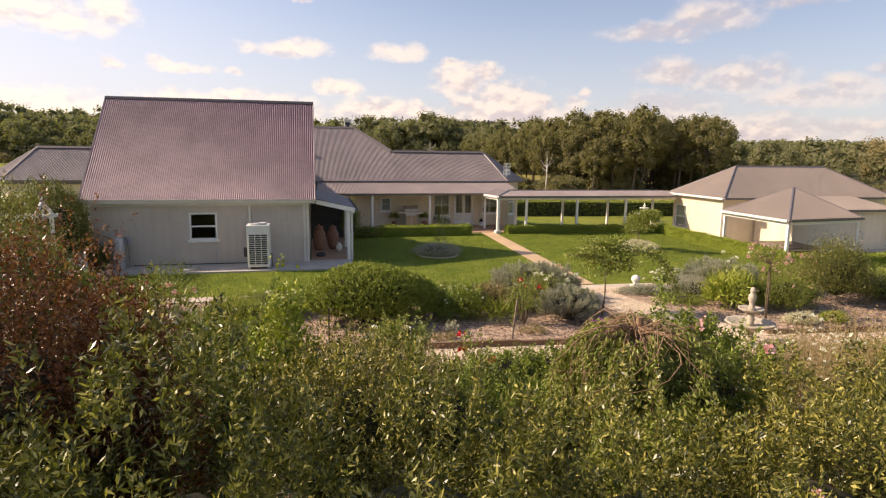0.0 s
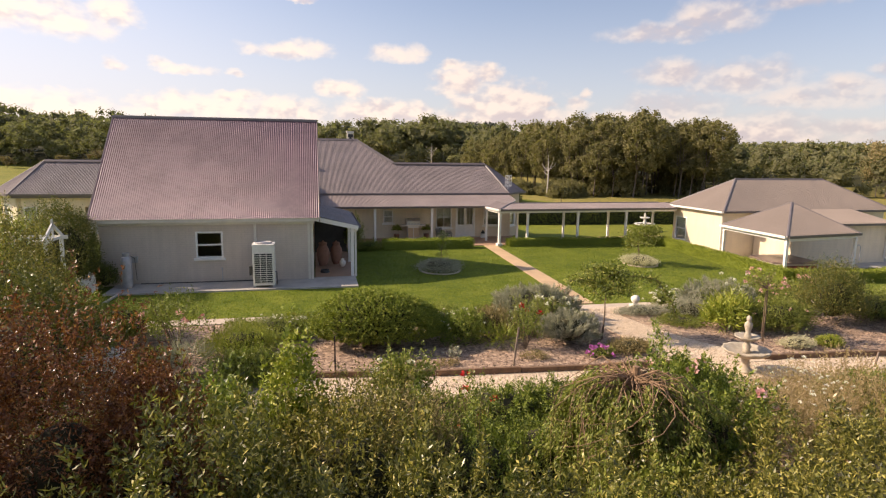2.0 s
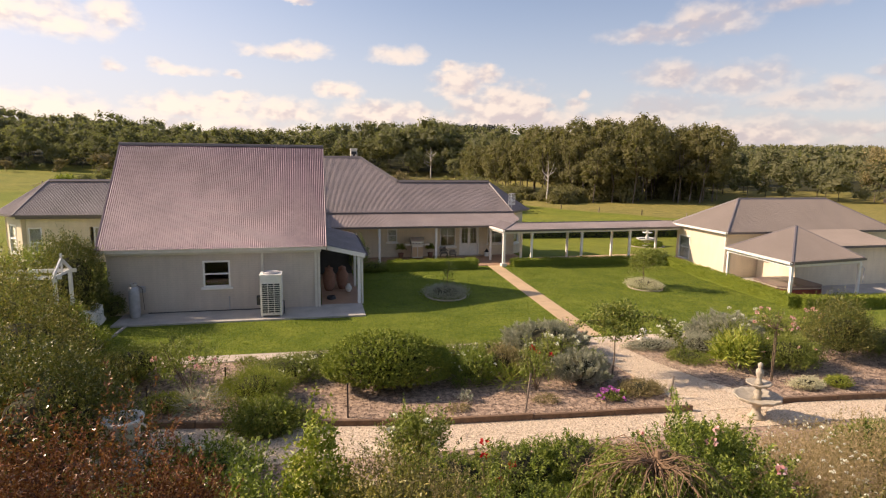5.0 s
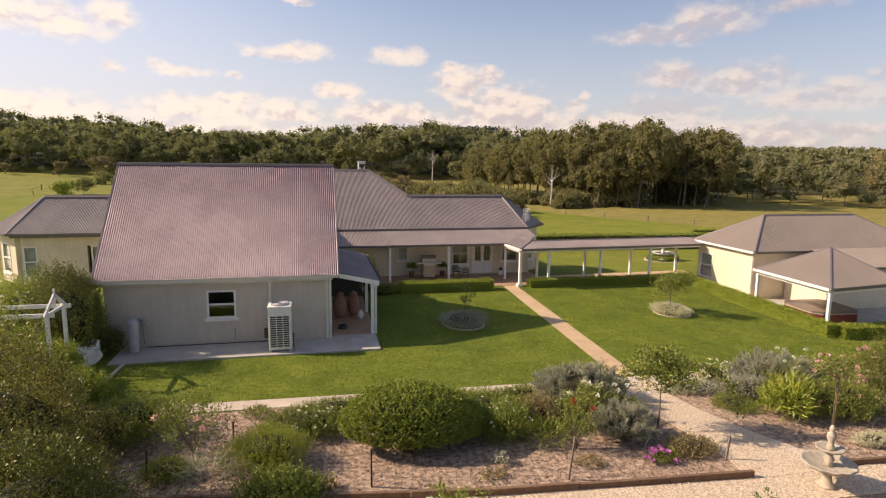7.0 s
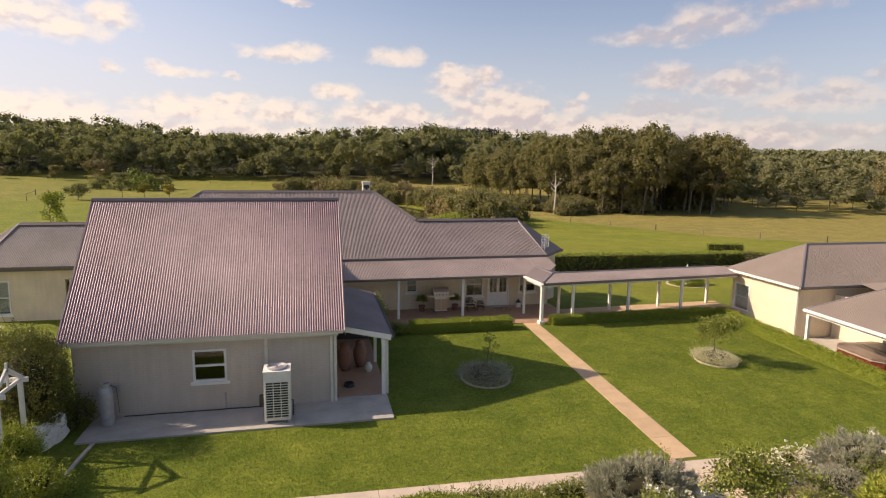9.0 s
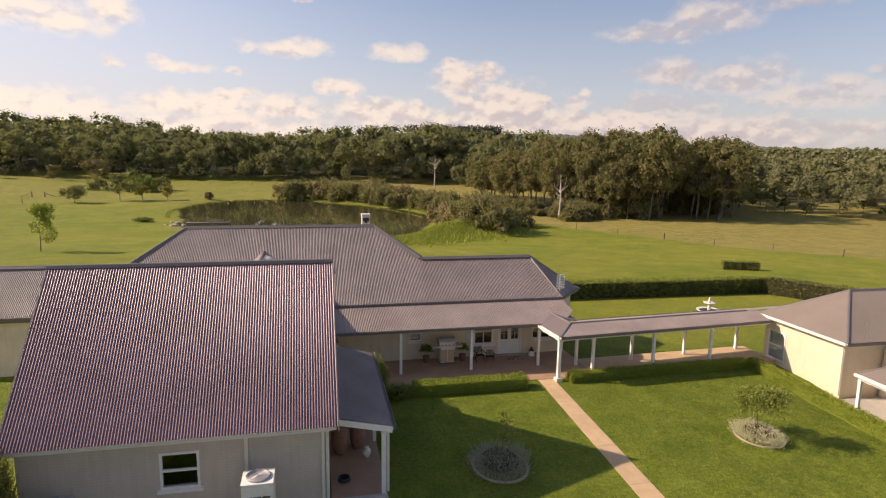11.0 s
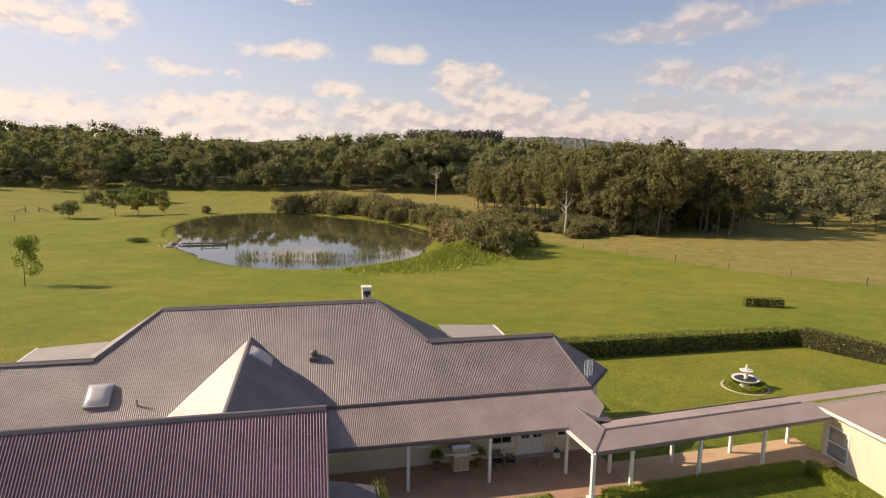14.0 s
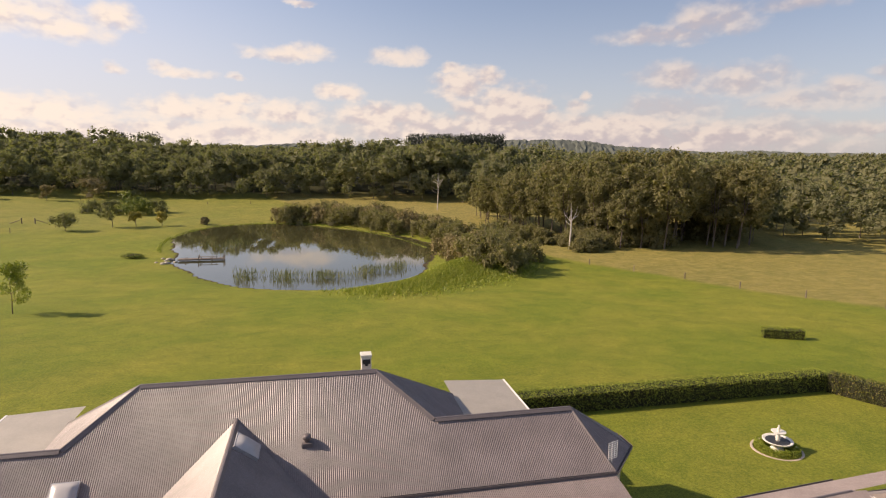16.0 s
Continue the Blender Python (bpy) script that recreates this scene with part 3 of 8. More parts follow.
    bn = w.n("ShaderNodeBump", {"Strength": 0.6, "Distance": 0.06, "Height": w.noise(pos, 30.0, 4.0, 0.7).outputs[0]})
    w.t.links.new(bn.outputs[0], p.inputs["Normal"])
    w.t.links.new(p.outputs[0], w.n("ShaderNodeOutputMaterial").inputs[0])
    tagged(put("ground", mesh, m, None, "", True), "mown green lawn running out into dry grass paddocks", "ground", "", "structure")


build_ground()


def build_water():
    bm = bmesh.new()
    prism(bm, [(-5 + math.cos(a) * 34 * 0.958 - 62 * 0.287 * math.sin(a), 155 + math.cos(a) * 34 * 0.287 + 62 * 0.958 * math.sin(a)) for a in np.linspace(0, 2 * math.pi, 90)[:-1]], WATER - 0.02, WATER)
    m = bpy.data.materials.new("pond_water")
    m.use_nodes = True
    w = Net(m.node_tree)
    pos = w.n("ShaderNodeNewGeometry").outputs["Position"]
    p = w.n("ShaderNodeBsdfPrincipled", {"Base Color": (0.060, 0.058, 0.026, 1), "Roughness": 0.03, "IOR": 1.45, "Specular IOR Level": 0.9})
    bn = w.n("ShaderNodeBump", {"Strength": 0.03, "Distance": 0.03, "Height": w.noise(pos, 1.4, 3.0, 0.6).outputs[0]})
    w.t.links.new(bn.outputs[0], p.inputs["Normal"])
    w.t.links.new(p.outputs[0], w.n("ShaderNodeOutputMaterial").inputs[0])
    tagged(part("water", bm, m), "still brown-green pond water reflecting clouds and trees", "pond", "", "structure")


build_water()


def layer(name, pairs, lift, mat, label, category):
    """A thin layer over the ground between a left and a right line."""
    bm = bmesh.new()
    rows = []
    for (xa, ya), (xb, yb) in pairs:
        row = []
        for k in range(9):
            x, y = xa + (xb - xa) * k / 8, ya + (yb - ya) * k / 8
            row.append(bm.verts.new((x, y, at_ground(x, y) + lift)))
        rows.append(row)
    for p, q in zip(rows, rows[1:]):
        for k in range(8):
            bm.faces.new((p[k], p[k + 1], q[k + 1], q[k]))
    for f in bm.faces:
        f.normal_update()
    solid = bmesh.ops.extrude_face_region(bm, geom=bm.faces[:])
    for v in solid["geom"]:
        if isinstance(v, bmesh.types.BMVert):
            v.co.z -= 0.1
    return tagged(part(name, bm, mat), label, category, "", "structure")


# mulch garden between the lawn's edging path and the gravel walk, the gravel walk, and its branch to the lawn
layer("garden_soil", [((x, 1.0), (x, 17.62 - 0.012 * max(0, x - 4))) for x in np.arange(-12.0, 25.0, 1.5)], 0.012, M_MULCH, "pinkish brown bark mulch and bare garden soil", "garden soil")
layer("gravel_walk", [((x, 11.4 - 0.035 * (x + 4)), (x, 13.55 - 0.14 * (x + 5) if x < 3 else 12.42 - 0.07 * (x - 3))) for x in (-5.2, -3.0, -1.0, 1.0, 3.0, 5.0, 7.0, 9.0, 11.0)]
      + [((x, 10.9 - 0.05 * (x - 11)), (x, 11.98 - 0.03 * (x - 11))) for x in (11.5, 14.0, 17.0, 20.0, 23.0)], 0.028, M_GRAVEL, "pale pinkish crushed gravel garden walk", "gravel path")
layer("gravel_walk", [((8.35, 11.9), (11.0, 11.9)), ((8.45, 12.6), (10.55, 12.8)), ((8.35, 13.9), (9.95, 14.0)), ((8.15, 15.4), (9.5, 15.5)), ((8.0, 16.5), (9.3, 16.6)), ((8.1, 17.5), (10.0, 17.5))], 0.036, M_GRAVEL,
      "pale pinkish crushed gravel path to the lawn", "gravel path")


def wing_slabs():
    bm = bmesh.new()
    box(bm, -7.55, -1.6, 22.1, 23.74, -0.05, 0.055)
    tagged(part("pavement", bm, M_CONC), "grey concrete path along the wing's front wall", "pavement", "", "structure")
    bm = bmesh.new()
    box(bm, -1.592, 1.42, 22.1, 24.0, -0.05, 0.06)
    tagged(part("pavement", bm, M_CONC), "pale concrete apron in front of the side porch", "pavement", "", "structure")
    bm = bmesh.new()
    box(bm, -0.2, 1.42, 24.004, 30.9, -0.05, 0.064)
    tagged(part("porch_floor", bm, M_TILE), "dull terracotta tiled porch floor", "floor", "", "structure")
    bm = bmesh.new()
    box(bm, 0.0, 12.0, 31.75, 36.3, -0.3, 0.03)
    tagged(part("verandah_floor", bm, M_TILE), "terracotta paved verandah floor in shade", "floor", "", "structure")
    bm = bmesh.new()
    prism(bm, [(12.004, 31.75), (21.9, 32.1), (21.9, 34.4), (12.004, 34.0)], -0.5, 0.02)
    tagged(part("walkway_floor", bm, M_PAVE), "peach concrete floor of the covered walkway", "floor", "", "structure")
    bm = bmesh.new()
    prism(bm, [(20.25, 21.7), (34.0, 21.7), (34.0, 28.25), (20.25, 28.25)], -0.8, -0.42)
    tagged(part("pavement", bm, M_CONC), "concrete paving round the spa pavilion", "pavement", "", "structure")


wing_slabs()

# pavers of the straight path across the lawn and of the long edging path
lawn_path = thing("garden_path", "straight peach-coloured paved path across the green lawn", "path")
lawn_path["kind"] = "structure"
edge_path = thing("garden_path", "pale narrow concrete path edging the lawn beside the flower bed", "path")
edge_path["kind"] = "structure"


def pavers():
    for i in range(11):
        t0, t1 = i / 11, (i + 1) / 11
        xa, xb = 9.58 + (8.95 - 9.58) * t0, 9.58 + (8.95 - 9.58) * t1
        ya, yb = 31.72 + (18.15 - 31.72) * t0, 31.72 + (18.15 - 31.72) * t1 + 0.012
        bm = bmesh.new()
        prism(bm, [(xa - 0.42, ya), (xb - 0.42, yb), (xb + 0.31, yb), (xa + 0.31, ya)], -0.06, 0.022)
        part("paver", bm, M_PAVE, lawn_path)
    x = -7.0
    while x < 24:
        wdt = 1.5
        y0 = 18.30 - 0.028 * (x + 4) if x < 6 else 18.05 - 0.022 * (x - 6)
        bm = bmesh.new()
        dip = at_ground(x + 0.75, y0)
        prism(bm, [(x, y0), (x + wdt - 0.012, y0 - 0.036), (x + wdt - 0.012, y0 - 0.64), (x, y0 - 0.60)], dip - 0.08, dip + 0.026)
        part("paver", bm, M_EDGE, edge_path)
        x += wdt


pavers()

# ---- the homestead ----
house = thing("homestead", "long cream painted-brick homestead with purple-brown corrugated steel roofs", "house")
EAVE_Y, EAVE_Z, RISE_M = 35.97, 2.72, 3.35 / 4.58
MID = -2.195


def post(parent, x, y, z0, z1, w=0.12):
    bm = bmesh.new()
    box(bm, x - w / 2, x + w / 2, y - w / 2, y + w / 2, z0, z1, 0.008)
    box(bm, x - w / 2 - 0.018, x + w / 2 + 0.018, y - w / 2 - 0.018, y + w / 2 + 0.018, z1 - 0.16, z1 - 0.11)
    return part("post", bm, M_WHITE, parent)


def tri_sheet(name, a, b, top, mat, parent):
    """A three-cornered corrugated sheet on the eave a-b."""
    a, b, top = Vector(a), Vector(b), Vector(top)
    u = (b - a).normalized()
    foot = (top - a).dot(u)
    v = top - a - u * foot
    return corrugated(name, a, u, v, [0, foot, (b - a).length], [0, 0, 0], [0, v.length, 0], mat, parent)


def gutter(bm, a, b, out):
    """A quad gutter: a small trough along the eave."""
    a, b, out = Vector(a), Vector(b), Vector(out)
    prof = [(0.0, 0.0), (0.0, -0.10), (0.11, -0.10), (0.12, 0.01), (0.105, 0.01), (0.095, -0.085), (0.015, -0.085), (0.015, 0.0)]
    va = [bm.verts.new(a + out * s + Vector((0, 0, h))) for s, h in prof]
    vb = [bm.verts.new(b + out * s + Vector((0, 0, h))) for s, h in prof]
    for i in range(len(prof)):
        j = (i + 1) % len(prof)
        bm.faces.new((va[i], va[j], vb[j], vb[i]))
    bm.faces.new(va)
    bm.faces.new(vb[::-1])
    return bm


def main_roof():
    slope = (0, 4.58, 3.35)
    full, low = 5.674, 3.023
    corrugated("roof", (0, EAVE_Y, EAVE_Z), (1, 0, 0), slope, [-16.45, -15.45, -9.31, -7.03, 2.64, 4.92, 11.05, 12.06], [0] * 8, [0, low, low, full, full, low, low, 0], M_ROOF, house)
    corrugated("roof", (0, EAVE_Y + 9.16, EAVE_Z), (1, 0, 0), (0, -4.58, 3.35), [-11.61, -7.03, 2.64, 7.22], [0] * 4, [0, full, full, 0], M_ROOF, house)
    corrugated("roof", (7.22, EAVE_Y, EAVE_Z), (0, 1, 0), (-4.58, 0, 3.35), [0, 4.58, 9.16], [0] * 3, [0, full, 0], M_ROOF, house)
    corrugated("roof", (-11.61, EAVE_Y, EAVE_Z), (0, 1, 0), (4.58, 0, 3.35), [0, 4.58, 9.16], [0] * 3, [0, full, 0], M_ROOF, house)
    for side in (1, -1):
        def mx(x):
            return x if side > 0 else 2 * MID - x
        # rear slope of the lower wing and the faceted bay at its end
        xs = sorted((mx(5.4), mx(11.05), mx(12.06)))
        hi = [low, low, 0] if side > 0 else [0, low, low]
        corrugated("roof", (0, 40.85, EAVE_Z), (1, 0, 0), (0, -4.58, 3.35), xs, [0] * 3, hi, M_ROOF, house)
        ridge = (mx(11.05), 38.41, 4.55)
        bay = [(mx(12.06), 35.97, EAVE_Z), (mx(13.74), 37.83, EAVE_Z), (mx(13.74), 38.99, EAVE_Z), (mx(12.06), 40.85, EAVE_Z)]
        for a, b in zip(bay, bay[1:]):
            tri_sheet("roof", a, b, ridge, M_ROOF, house)
            cap("hip_cap", [ridge, a], M_TRIM, house, 0.2, 0.02)
        # low-pitched side verandah towards the rear
        corrugated("side_roof", (mx(10.85), 40.95, 2.40), (0, 1, 0), (-side * 3.6, 0, 0.2), [0, 6.5], [0, 0], [3.605, 3.605], M_SUNLIT_ROOF, house, label="low-pitched steel verandah roof with sunlit tone in its colour")
        bm = bmesh.new()
        box(bm, min(mx(10.85), mx(10.95)), max(mx(10.85), mx(10.95)), 40.95, 47.45, 2.28, 2.42)
        part("gutter", bm, M_WHITE, house)
        for y in (41.2, 44.2, 47.2):
            post(house, mx(10.75), y, -1.6, 2.28)
        cap("ridge_cap", [(mx(11.05), 38.41, 4.56), (mx(4.92), 38.41, 4.56)], M_TRIM, house)
        cap("hip_cap", [(mx(4.92), 38.41, 4.56), (mx(2.64), 40.55, 6.08)], M_TRIM, house)
        cap("hip_cap", [(mx(2.64), 40.55, 6.08), (mx(7.22), 45.13, 2.74)], M_TRIM, house)
        bm = bmesh.new()
        for a, b in zip(bay, bay[1:]):
            out = (Vector(b) - Vector(a)).cross(Vector((0, 0, 1))).normalized() * (1 if side > 0 else -1)
            gutter(bm, a, b, out)
        part("gutter", bm, M_TRIM, house)
    cap("ridge_cap", [(-7.03, 40.55, 6.08), (2.64, 40.55, 6.08)], M_TRIM, house)
    bm = bmesh.new()
    gutter(bm, (-16.45, EAVE_Y, EAVE_Z), (12.06, EAVE_Y, EAVE_Z), (0, -1, 0))
    part("gutter", bm, M_TRIM, house)
    bm = bmesh.new()
    box(bm, -16.3, 11.95, EAVE_Y + 0.01, EAVE_Y + 0.035, EAVE_Z - 0.22, EAVE_Z - 0.02)
    part("fascia", bm, M_TRIM, house)
    # soffit closes the eaves from below
    bm = bmesh.new()
    prism(bm, [(-16.4, 35.99), (12.0, 35.99), (13.6, 37.9), (13.6, 38.95), (12.0, 40.8), (7.1, 40.8), (7.1, 45.0), (-11.5, 45.0), (-11.5, 40.8), (-16.4, 40.8), (-18.0, 38.95), (-18.0, 37.9)], EAVE_Z - 0.07, EAVE_Z - 0.04)
    part("soffit", bm, M_CREAM, house)


main_roof()


def window(parent, at, turn, w, h, blind=None, sill=True, bars=0, label=""):
    """A sash window that faces -y before it is turned; at: the middle of its foot on the wall's outer face."""
    win = new("window")
    win.parent = parent
    win.matrix_world = pose(*at, 0, 0, turn)
    if label:
        win["label"] = label
    bm = bmesh.new()
    f, d0, d1 = 0.065, -0.025, 0.08
    box(bm, -w / 2, w / 2, d0, d1, 0, f)
    box(bm, -w / 2, w / 2, d0, d1, h - f, h)
    box(bm, -w / 2, -w / 2 + f, d0, d1, f, h - f)
    box(bm, w / 2 - f, w / 2, d0, d1, f, h - f)
    box(bm, -w / 2 + f, w / 2 - f, d0 + 0.01, d1 - 0.02, h / 2 - 0.03, h / 2 + 0.03)
    for i in range(bars):
        x = -w / 2 + w * (i + 1) / (bars + 1)
        box(bm, x - 0.015, x + 0.015, d0 + 0.015, d1 - 0.04, f, h - f)
    part("window_frame", bm, M_WHITE, win)
    for z0, z1, y in ((f, h / 2 - 0.03, 0.03), (h / 2 + 0.03, h - f, 0.045)):
        bm = bmesh.new()
        box(bm, -w / 2 + f, w / 2 - f, y, y + 0.006, z0, z1)
        ob = part("pane", bm, M_GLASS, win)
        ob.visible_shadow = False
    if sill:
        bm = bmesh.new()
        box(bm, -w / 2 - 0.08, w / 2 + 0.08, -0.09, 0.06, -0.09, -0.002, 0.01)
        part("window_sill", bm, M_WHITE, win)
    if blind is not None:
        bm = bmesh.new()
        z = h - f
        while z > h - f - (h - 2 * f) * blind:
            box(bm, -w / 2 + f, w / 2 - f, 0.10, 0.135, z - 0.038, z - 0.006)
            z -= 0.05
        part("blind", bm, M_BLIND, win)
    return win


def house_walls():
    wl = (("wall", (-16.2, 36.3), (-8.0, 36.3), ((0.34, 1.0, 0.34, 2.0), (3.4, 4.3, 0.5, 2.0))),
          ("verandah_wall", (-8.0, 35.3), (11.9, 35.3), ((7.9, 8.5, 1.0, 1.75), (11.85, 12.45, 0.95, 1.75), (15.1, 16.1, 0.62, 1.95), (16.35, 17.6, 0.02, 2.2), (18.15, 19.15, 0.75, 1.95))), ("verandah_wall", (11.9, 35.545), (11.9, 36.29), ()),
          ("wall", (11.9, 36.3), (13.4, 37.95), ((0.6, 1.5, 0.5, 2.1),)), ("wall", (13.4, 37.95), (13.4, 38.9), ()), ("wall", (13.4, 38.9), (11.9, 40.5), ()),
          ("wall", (11.9, 40.5), (7.0, 40.5), ()), ("wall", (7.0, 40.5), (7.0, 44.8), ()), ("wall", (7.0, 44.8), (-11.4, 44.8), ()), ("wall", (-11.4, 44.8), (-11.4, 40.5), ()),
          ("wall", (-11.4, 40.5), (-16.2, 40.5), ()), ("wall", (-16.2, 40.5), (-17.7, 38.9), ()), ("wall", (-17.7, 38.9), (-17.7, 37.95), ()), ("wall", (-17.7, 37.95), (-16.2, 36.3), ((0.5, 1.5, 0.5, 2.1),)))
    for name, a, b, holes in wl:
        bm = bmesh.new()
        part(name, wall(bm, a, b, -1.2, EAVE_Z - 0.075 if name == "wall" else 2.41, 0.24, holes, a != (-8.0, 35.3)), M_GARAGE, house)
    window(house, (-15.53, 36.3, 0.34), 0, 0.66, 1.66, 0.95)
    window(house, (-12.15, 36.3, 0.5), 0, 0.9, 1.5, 0.95)
    window(house, (0.2, 35.3, 1.0), 0, 0.6, 0.75, 0.9)
    window(house, (4.15, 35.3, 0.95), 0, 0.6, 0.8, 0.9)
    window(house, (7.6, 35.3, 0.62), 0, 1.0, 1.33, 0.55, True, 1)
    window(house, (10.65, 35.3, 0.75), 0, 1.0, 1.2, 0.7, True, 1)
    a = Vector((13.4 - 11.9, 37.95 - 36.3, 0)).normalized()
    window(house, (11.9 + a.x * 1.05, 36.3 + a.y * 1.05, 0.5), math.degrees(math.atan2(a.y, a.x)), 0.9, 1.6, 0.9)
    b = Vector((-16.2 + 17.7, 36.3 - 37.95, 0)).normalized()
    window(house, (-17.7 + b.x * 1.0, 37.95 + b.y * 1.0, 0.5), math.degrees(math.atan2(b.y, b.x)), 1.0, 1.6, 0.9)
    # French doors
    door = new("door")
    door.parent = house
    door["label"] = "white French doors with glazed upper panels"
    door.matrix_world = pose(8.975, 35.3, 0.02)
    bm = bmesh.new()
    box(bm, -0.625, -0.56, -0.02, 0.1, 0, 2.18)
    box(bm, 0.56, 0.625, -0.02, 0.1, 0, 2.18)
    box(bm, -0.56, 0.56, -0.02, 0.1, 2.1, 2.18)
    part("door_frame", bm, M_WHITE, door)
    for s in (-1, 1):
        bm = bmesh.new()
        x0, x1 = (0.004, 0.555) if s > 0 else (-0.555, -0.004)
        box(bm, x0, x1, 0.02, 0.06, 0.0, 0.78)
        box(bm, x0 + 0.1, x1 - 0.1, 0.006, 0.02, 0.12, 0.66, 0.005)
        box(bm, x0, x0 + 0.09, 0.02, 0.06, 0.78, 2.1)
        box(bm, x1 - 0.09, x1, 0.02, 0.06, 0.78, 2.1)
        box(bm, x0 + 0.09, x1 - 0.09, 0.02, 0.06, 2.0, 2.1)
        mid = (x0 + x1) / 2
        box(bm, mid - 0.012, mid + 0.012, 0.025, 0.055, 0.78, 2.0)
        for k in (1.08, 1.39, 1.70):
            box(bm, x0 + 0.09, x1 - 0.09, 0.025, 0.055, k - 0.012, k + 0.012)
        leaf = part("door_leaf", bm, M_WHITE, door)
        bm = bmesh.new()
        box(bm, x0 + 0.09, x1 - 0.09, 0.036, 0.042, 0.78, 2.0)
        part("pane", bm, M_GLASS, leaf).visible_shadow = False
        bm = bmesh.new()
        rod(bm, (0.05 * s, -0.035, 1.0), (0.05 * s, 0.02, 1.0), 0.012)
        rod(bm, (0.05 * s, -0.035, 1.0), (0.16 * s, -0.035, 1.0), 0.010)
        part("handle", bm, M_METAL, leaf)
    bm = bmesh.new()
    box(bm, 8.2, 9.75, 35.05, 35.298, 0.0, 0.06, 0.01)
    part("door_step", bm, M_CONC, house)


house_walls()


def verandah():
    slope = Vector((0, 2.55, 0.50))
    ln = slope.length
    corrugated("verandah_roof", (0, 33.38, 2.13), (1, 0, 0), slope, [0.12, 11.0, 12.0], [0, 0, ln * 0.45], [ln, ln, ln], M_ROOF, house)
    bm = bmesh.new()
    gutter(bm, (0.12, 33.38, 2.12), (9.95, 33.38, 2.12), (0, -1, 0))
    part("gutter", bm, M_TRIM, house)
    bm = bmesh.new()
    box(bm, 0.12, 9.9, 33.44, 33.54, 2.0, 2.10)
    part("beam", bm, M_WHITE, house)
    bm = bmesh.new()
    slab3(bm, [(0.12, 33.42, 2.08), (11.0, 33.42, 2.08), (11.0, 35.95, 2.55), (0.12, 35.95, 2.55)], 0.02)
    part("ceiling_lining", bm, M_CREAM, house)
    for x in (-0.05, 3.18, 6.5, 9.82):
        if x > 0:
            post(house, x, 33.49, -0.002, 1.98)


verandah()

# the studio wing that stands forward of the house
W_X0, W_X1 = -8.3, 0.0


def studio():
    ln = math.hypot(3.83, 3.95)
    corrugated("wing_roof", (0, 23.39, 2.56), (1, 0, 0), (0, 3.83, 3.95), [W_X0, W_X1], [0, 0], [ln, ln], M_WING, house, deep=0.0104)
    corrugated("wing_roof", (0, 31.05, 2.56), (1, 0, 0), (0, -3.83, 3.95), [W_X0, W_X1], [0, 0], [ln, ln], M_WING, house, deep=0.0104)
    cap("ridge_cap", [(W_X0 - 0.02, 27.22, 6.535), (W_X1 + 0.02, 27.22, 6.535)], M_TRIM, house, 0.18, 0.02, 0.085)
    for x in (W_X0 - 0.012, W_X1 + 0.012):
        bm = bmesh.new()
        for y in (23.39, 31.05):
            beam(bm, (x, y, 2.43), (x, 27.22, 6.38), 0.03, 0.20)
        part("barge_board", bm, M_TRIM, house)
    bm = bmesh.new()
    box(bm, W_X0 + 0.05, W_X1 - 0.05, 23.44, 23.47, 2.44, 2.55)
    part("fascia", bm, M_CREAM, house)
    bm = bmesh.new()
    box(bm, -8.05, -0.25, 23.43, 31.0, 2.42, 2.45)
    part("soffit", bm, M_CREAM, house)
    bm = bmesh.new()
    part("wall", wall(bm, (-8.05, 23.75), (-0.25, 23.75), -0.3, 2.42, 0.24, ((3.37, 4.37, 1.0, 2.04),), False), M_WALL, house)
    bm = bmesh.new()
    part("wall", wall(bm, (-0.25, 30.7), (-8.05, 30.7), -0.3, 2.42, 0.24, (), False), M_WALL, house)
    for x, sgn in ((-0.25, -1), (-8.05, 1)):
        bm = bmesh.new()
        out = [(23.992, -0.3), (30.458, -0.3), (30.458, 2.95), (27.22, 6.32), (23.992, 2.95)]
        a = [bm.verts.new((x, y, z)) for y, z in out]
        b = [bm.verts.new((x + sgn * 0.24, y, z)) for y, z in out]
        bm.faces.new(a)
        bm.faces.new(b[::-1])
        for i in range(5):
            j = (i + 1) % 5
            bm.faces.new((a[i], a[j], b[j], b[i]))
        part("gable_wall", bm, M_WALL, house)
    window(house, (-4.18, 23.75, 1.0), 0, 1.0, 1.04, None, True, 0, "white sash window partly open over a cream sill")
    for x, yy in ((-2.47, 23.70), (-0.42, 23.70), (-0.30, 23.72)):
        bm = bmesh.new()
        box(bm, x - 0.045, x + 0.045, yy - 0.035, yy + 0.035, 0.06, 2.42)
        part("downpipe", bm, M_CREAM, house)
    bm = bmesh.new()
    box(bm, -8.05, -0.2, 23.70, 23.748, 2.30, 2.40)
    part("trim", bm, M_CREAM, house)
    bm = bmesh.new()
    rod(bm, (-3.75, 23.73, 0.06), (-3.75, 23.73, 0.62), 0.016)
    rod(bm, (-3.75, 23.73, 0.56), (-3.75, 23.66, 0.56), 0.016)
    rod(bm, (-3.79, 23.66, 0.60), (-3.71, 23.66, 0.60), 0.012)
    part("garden_tap", bm, M_GAL, house)


studio()


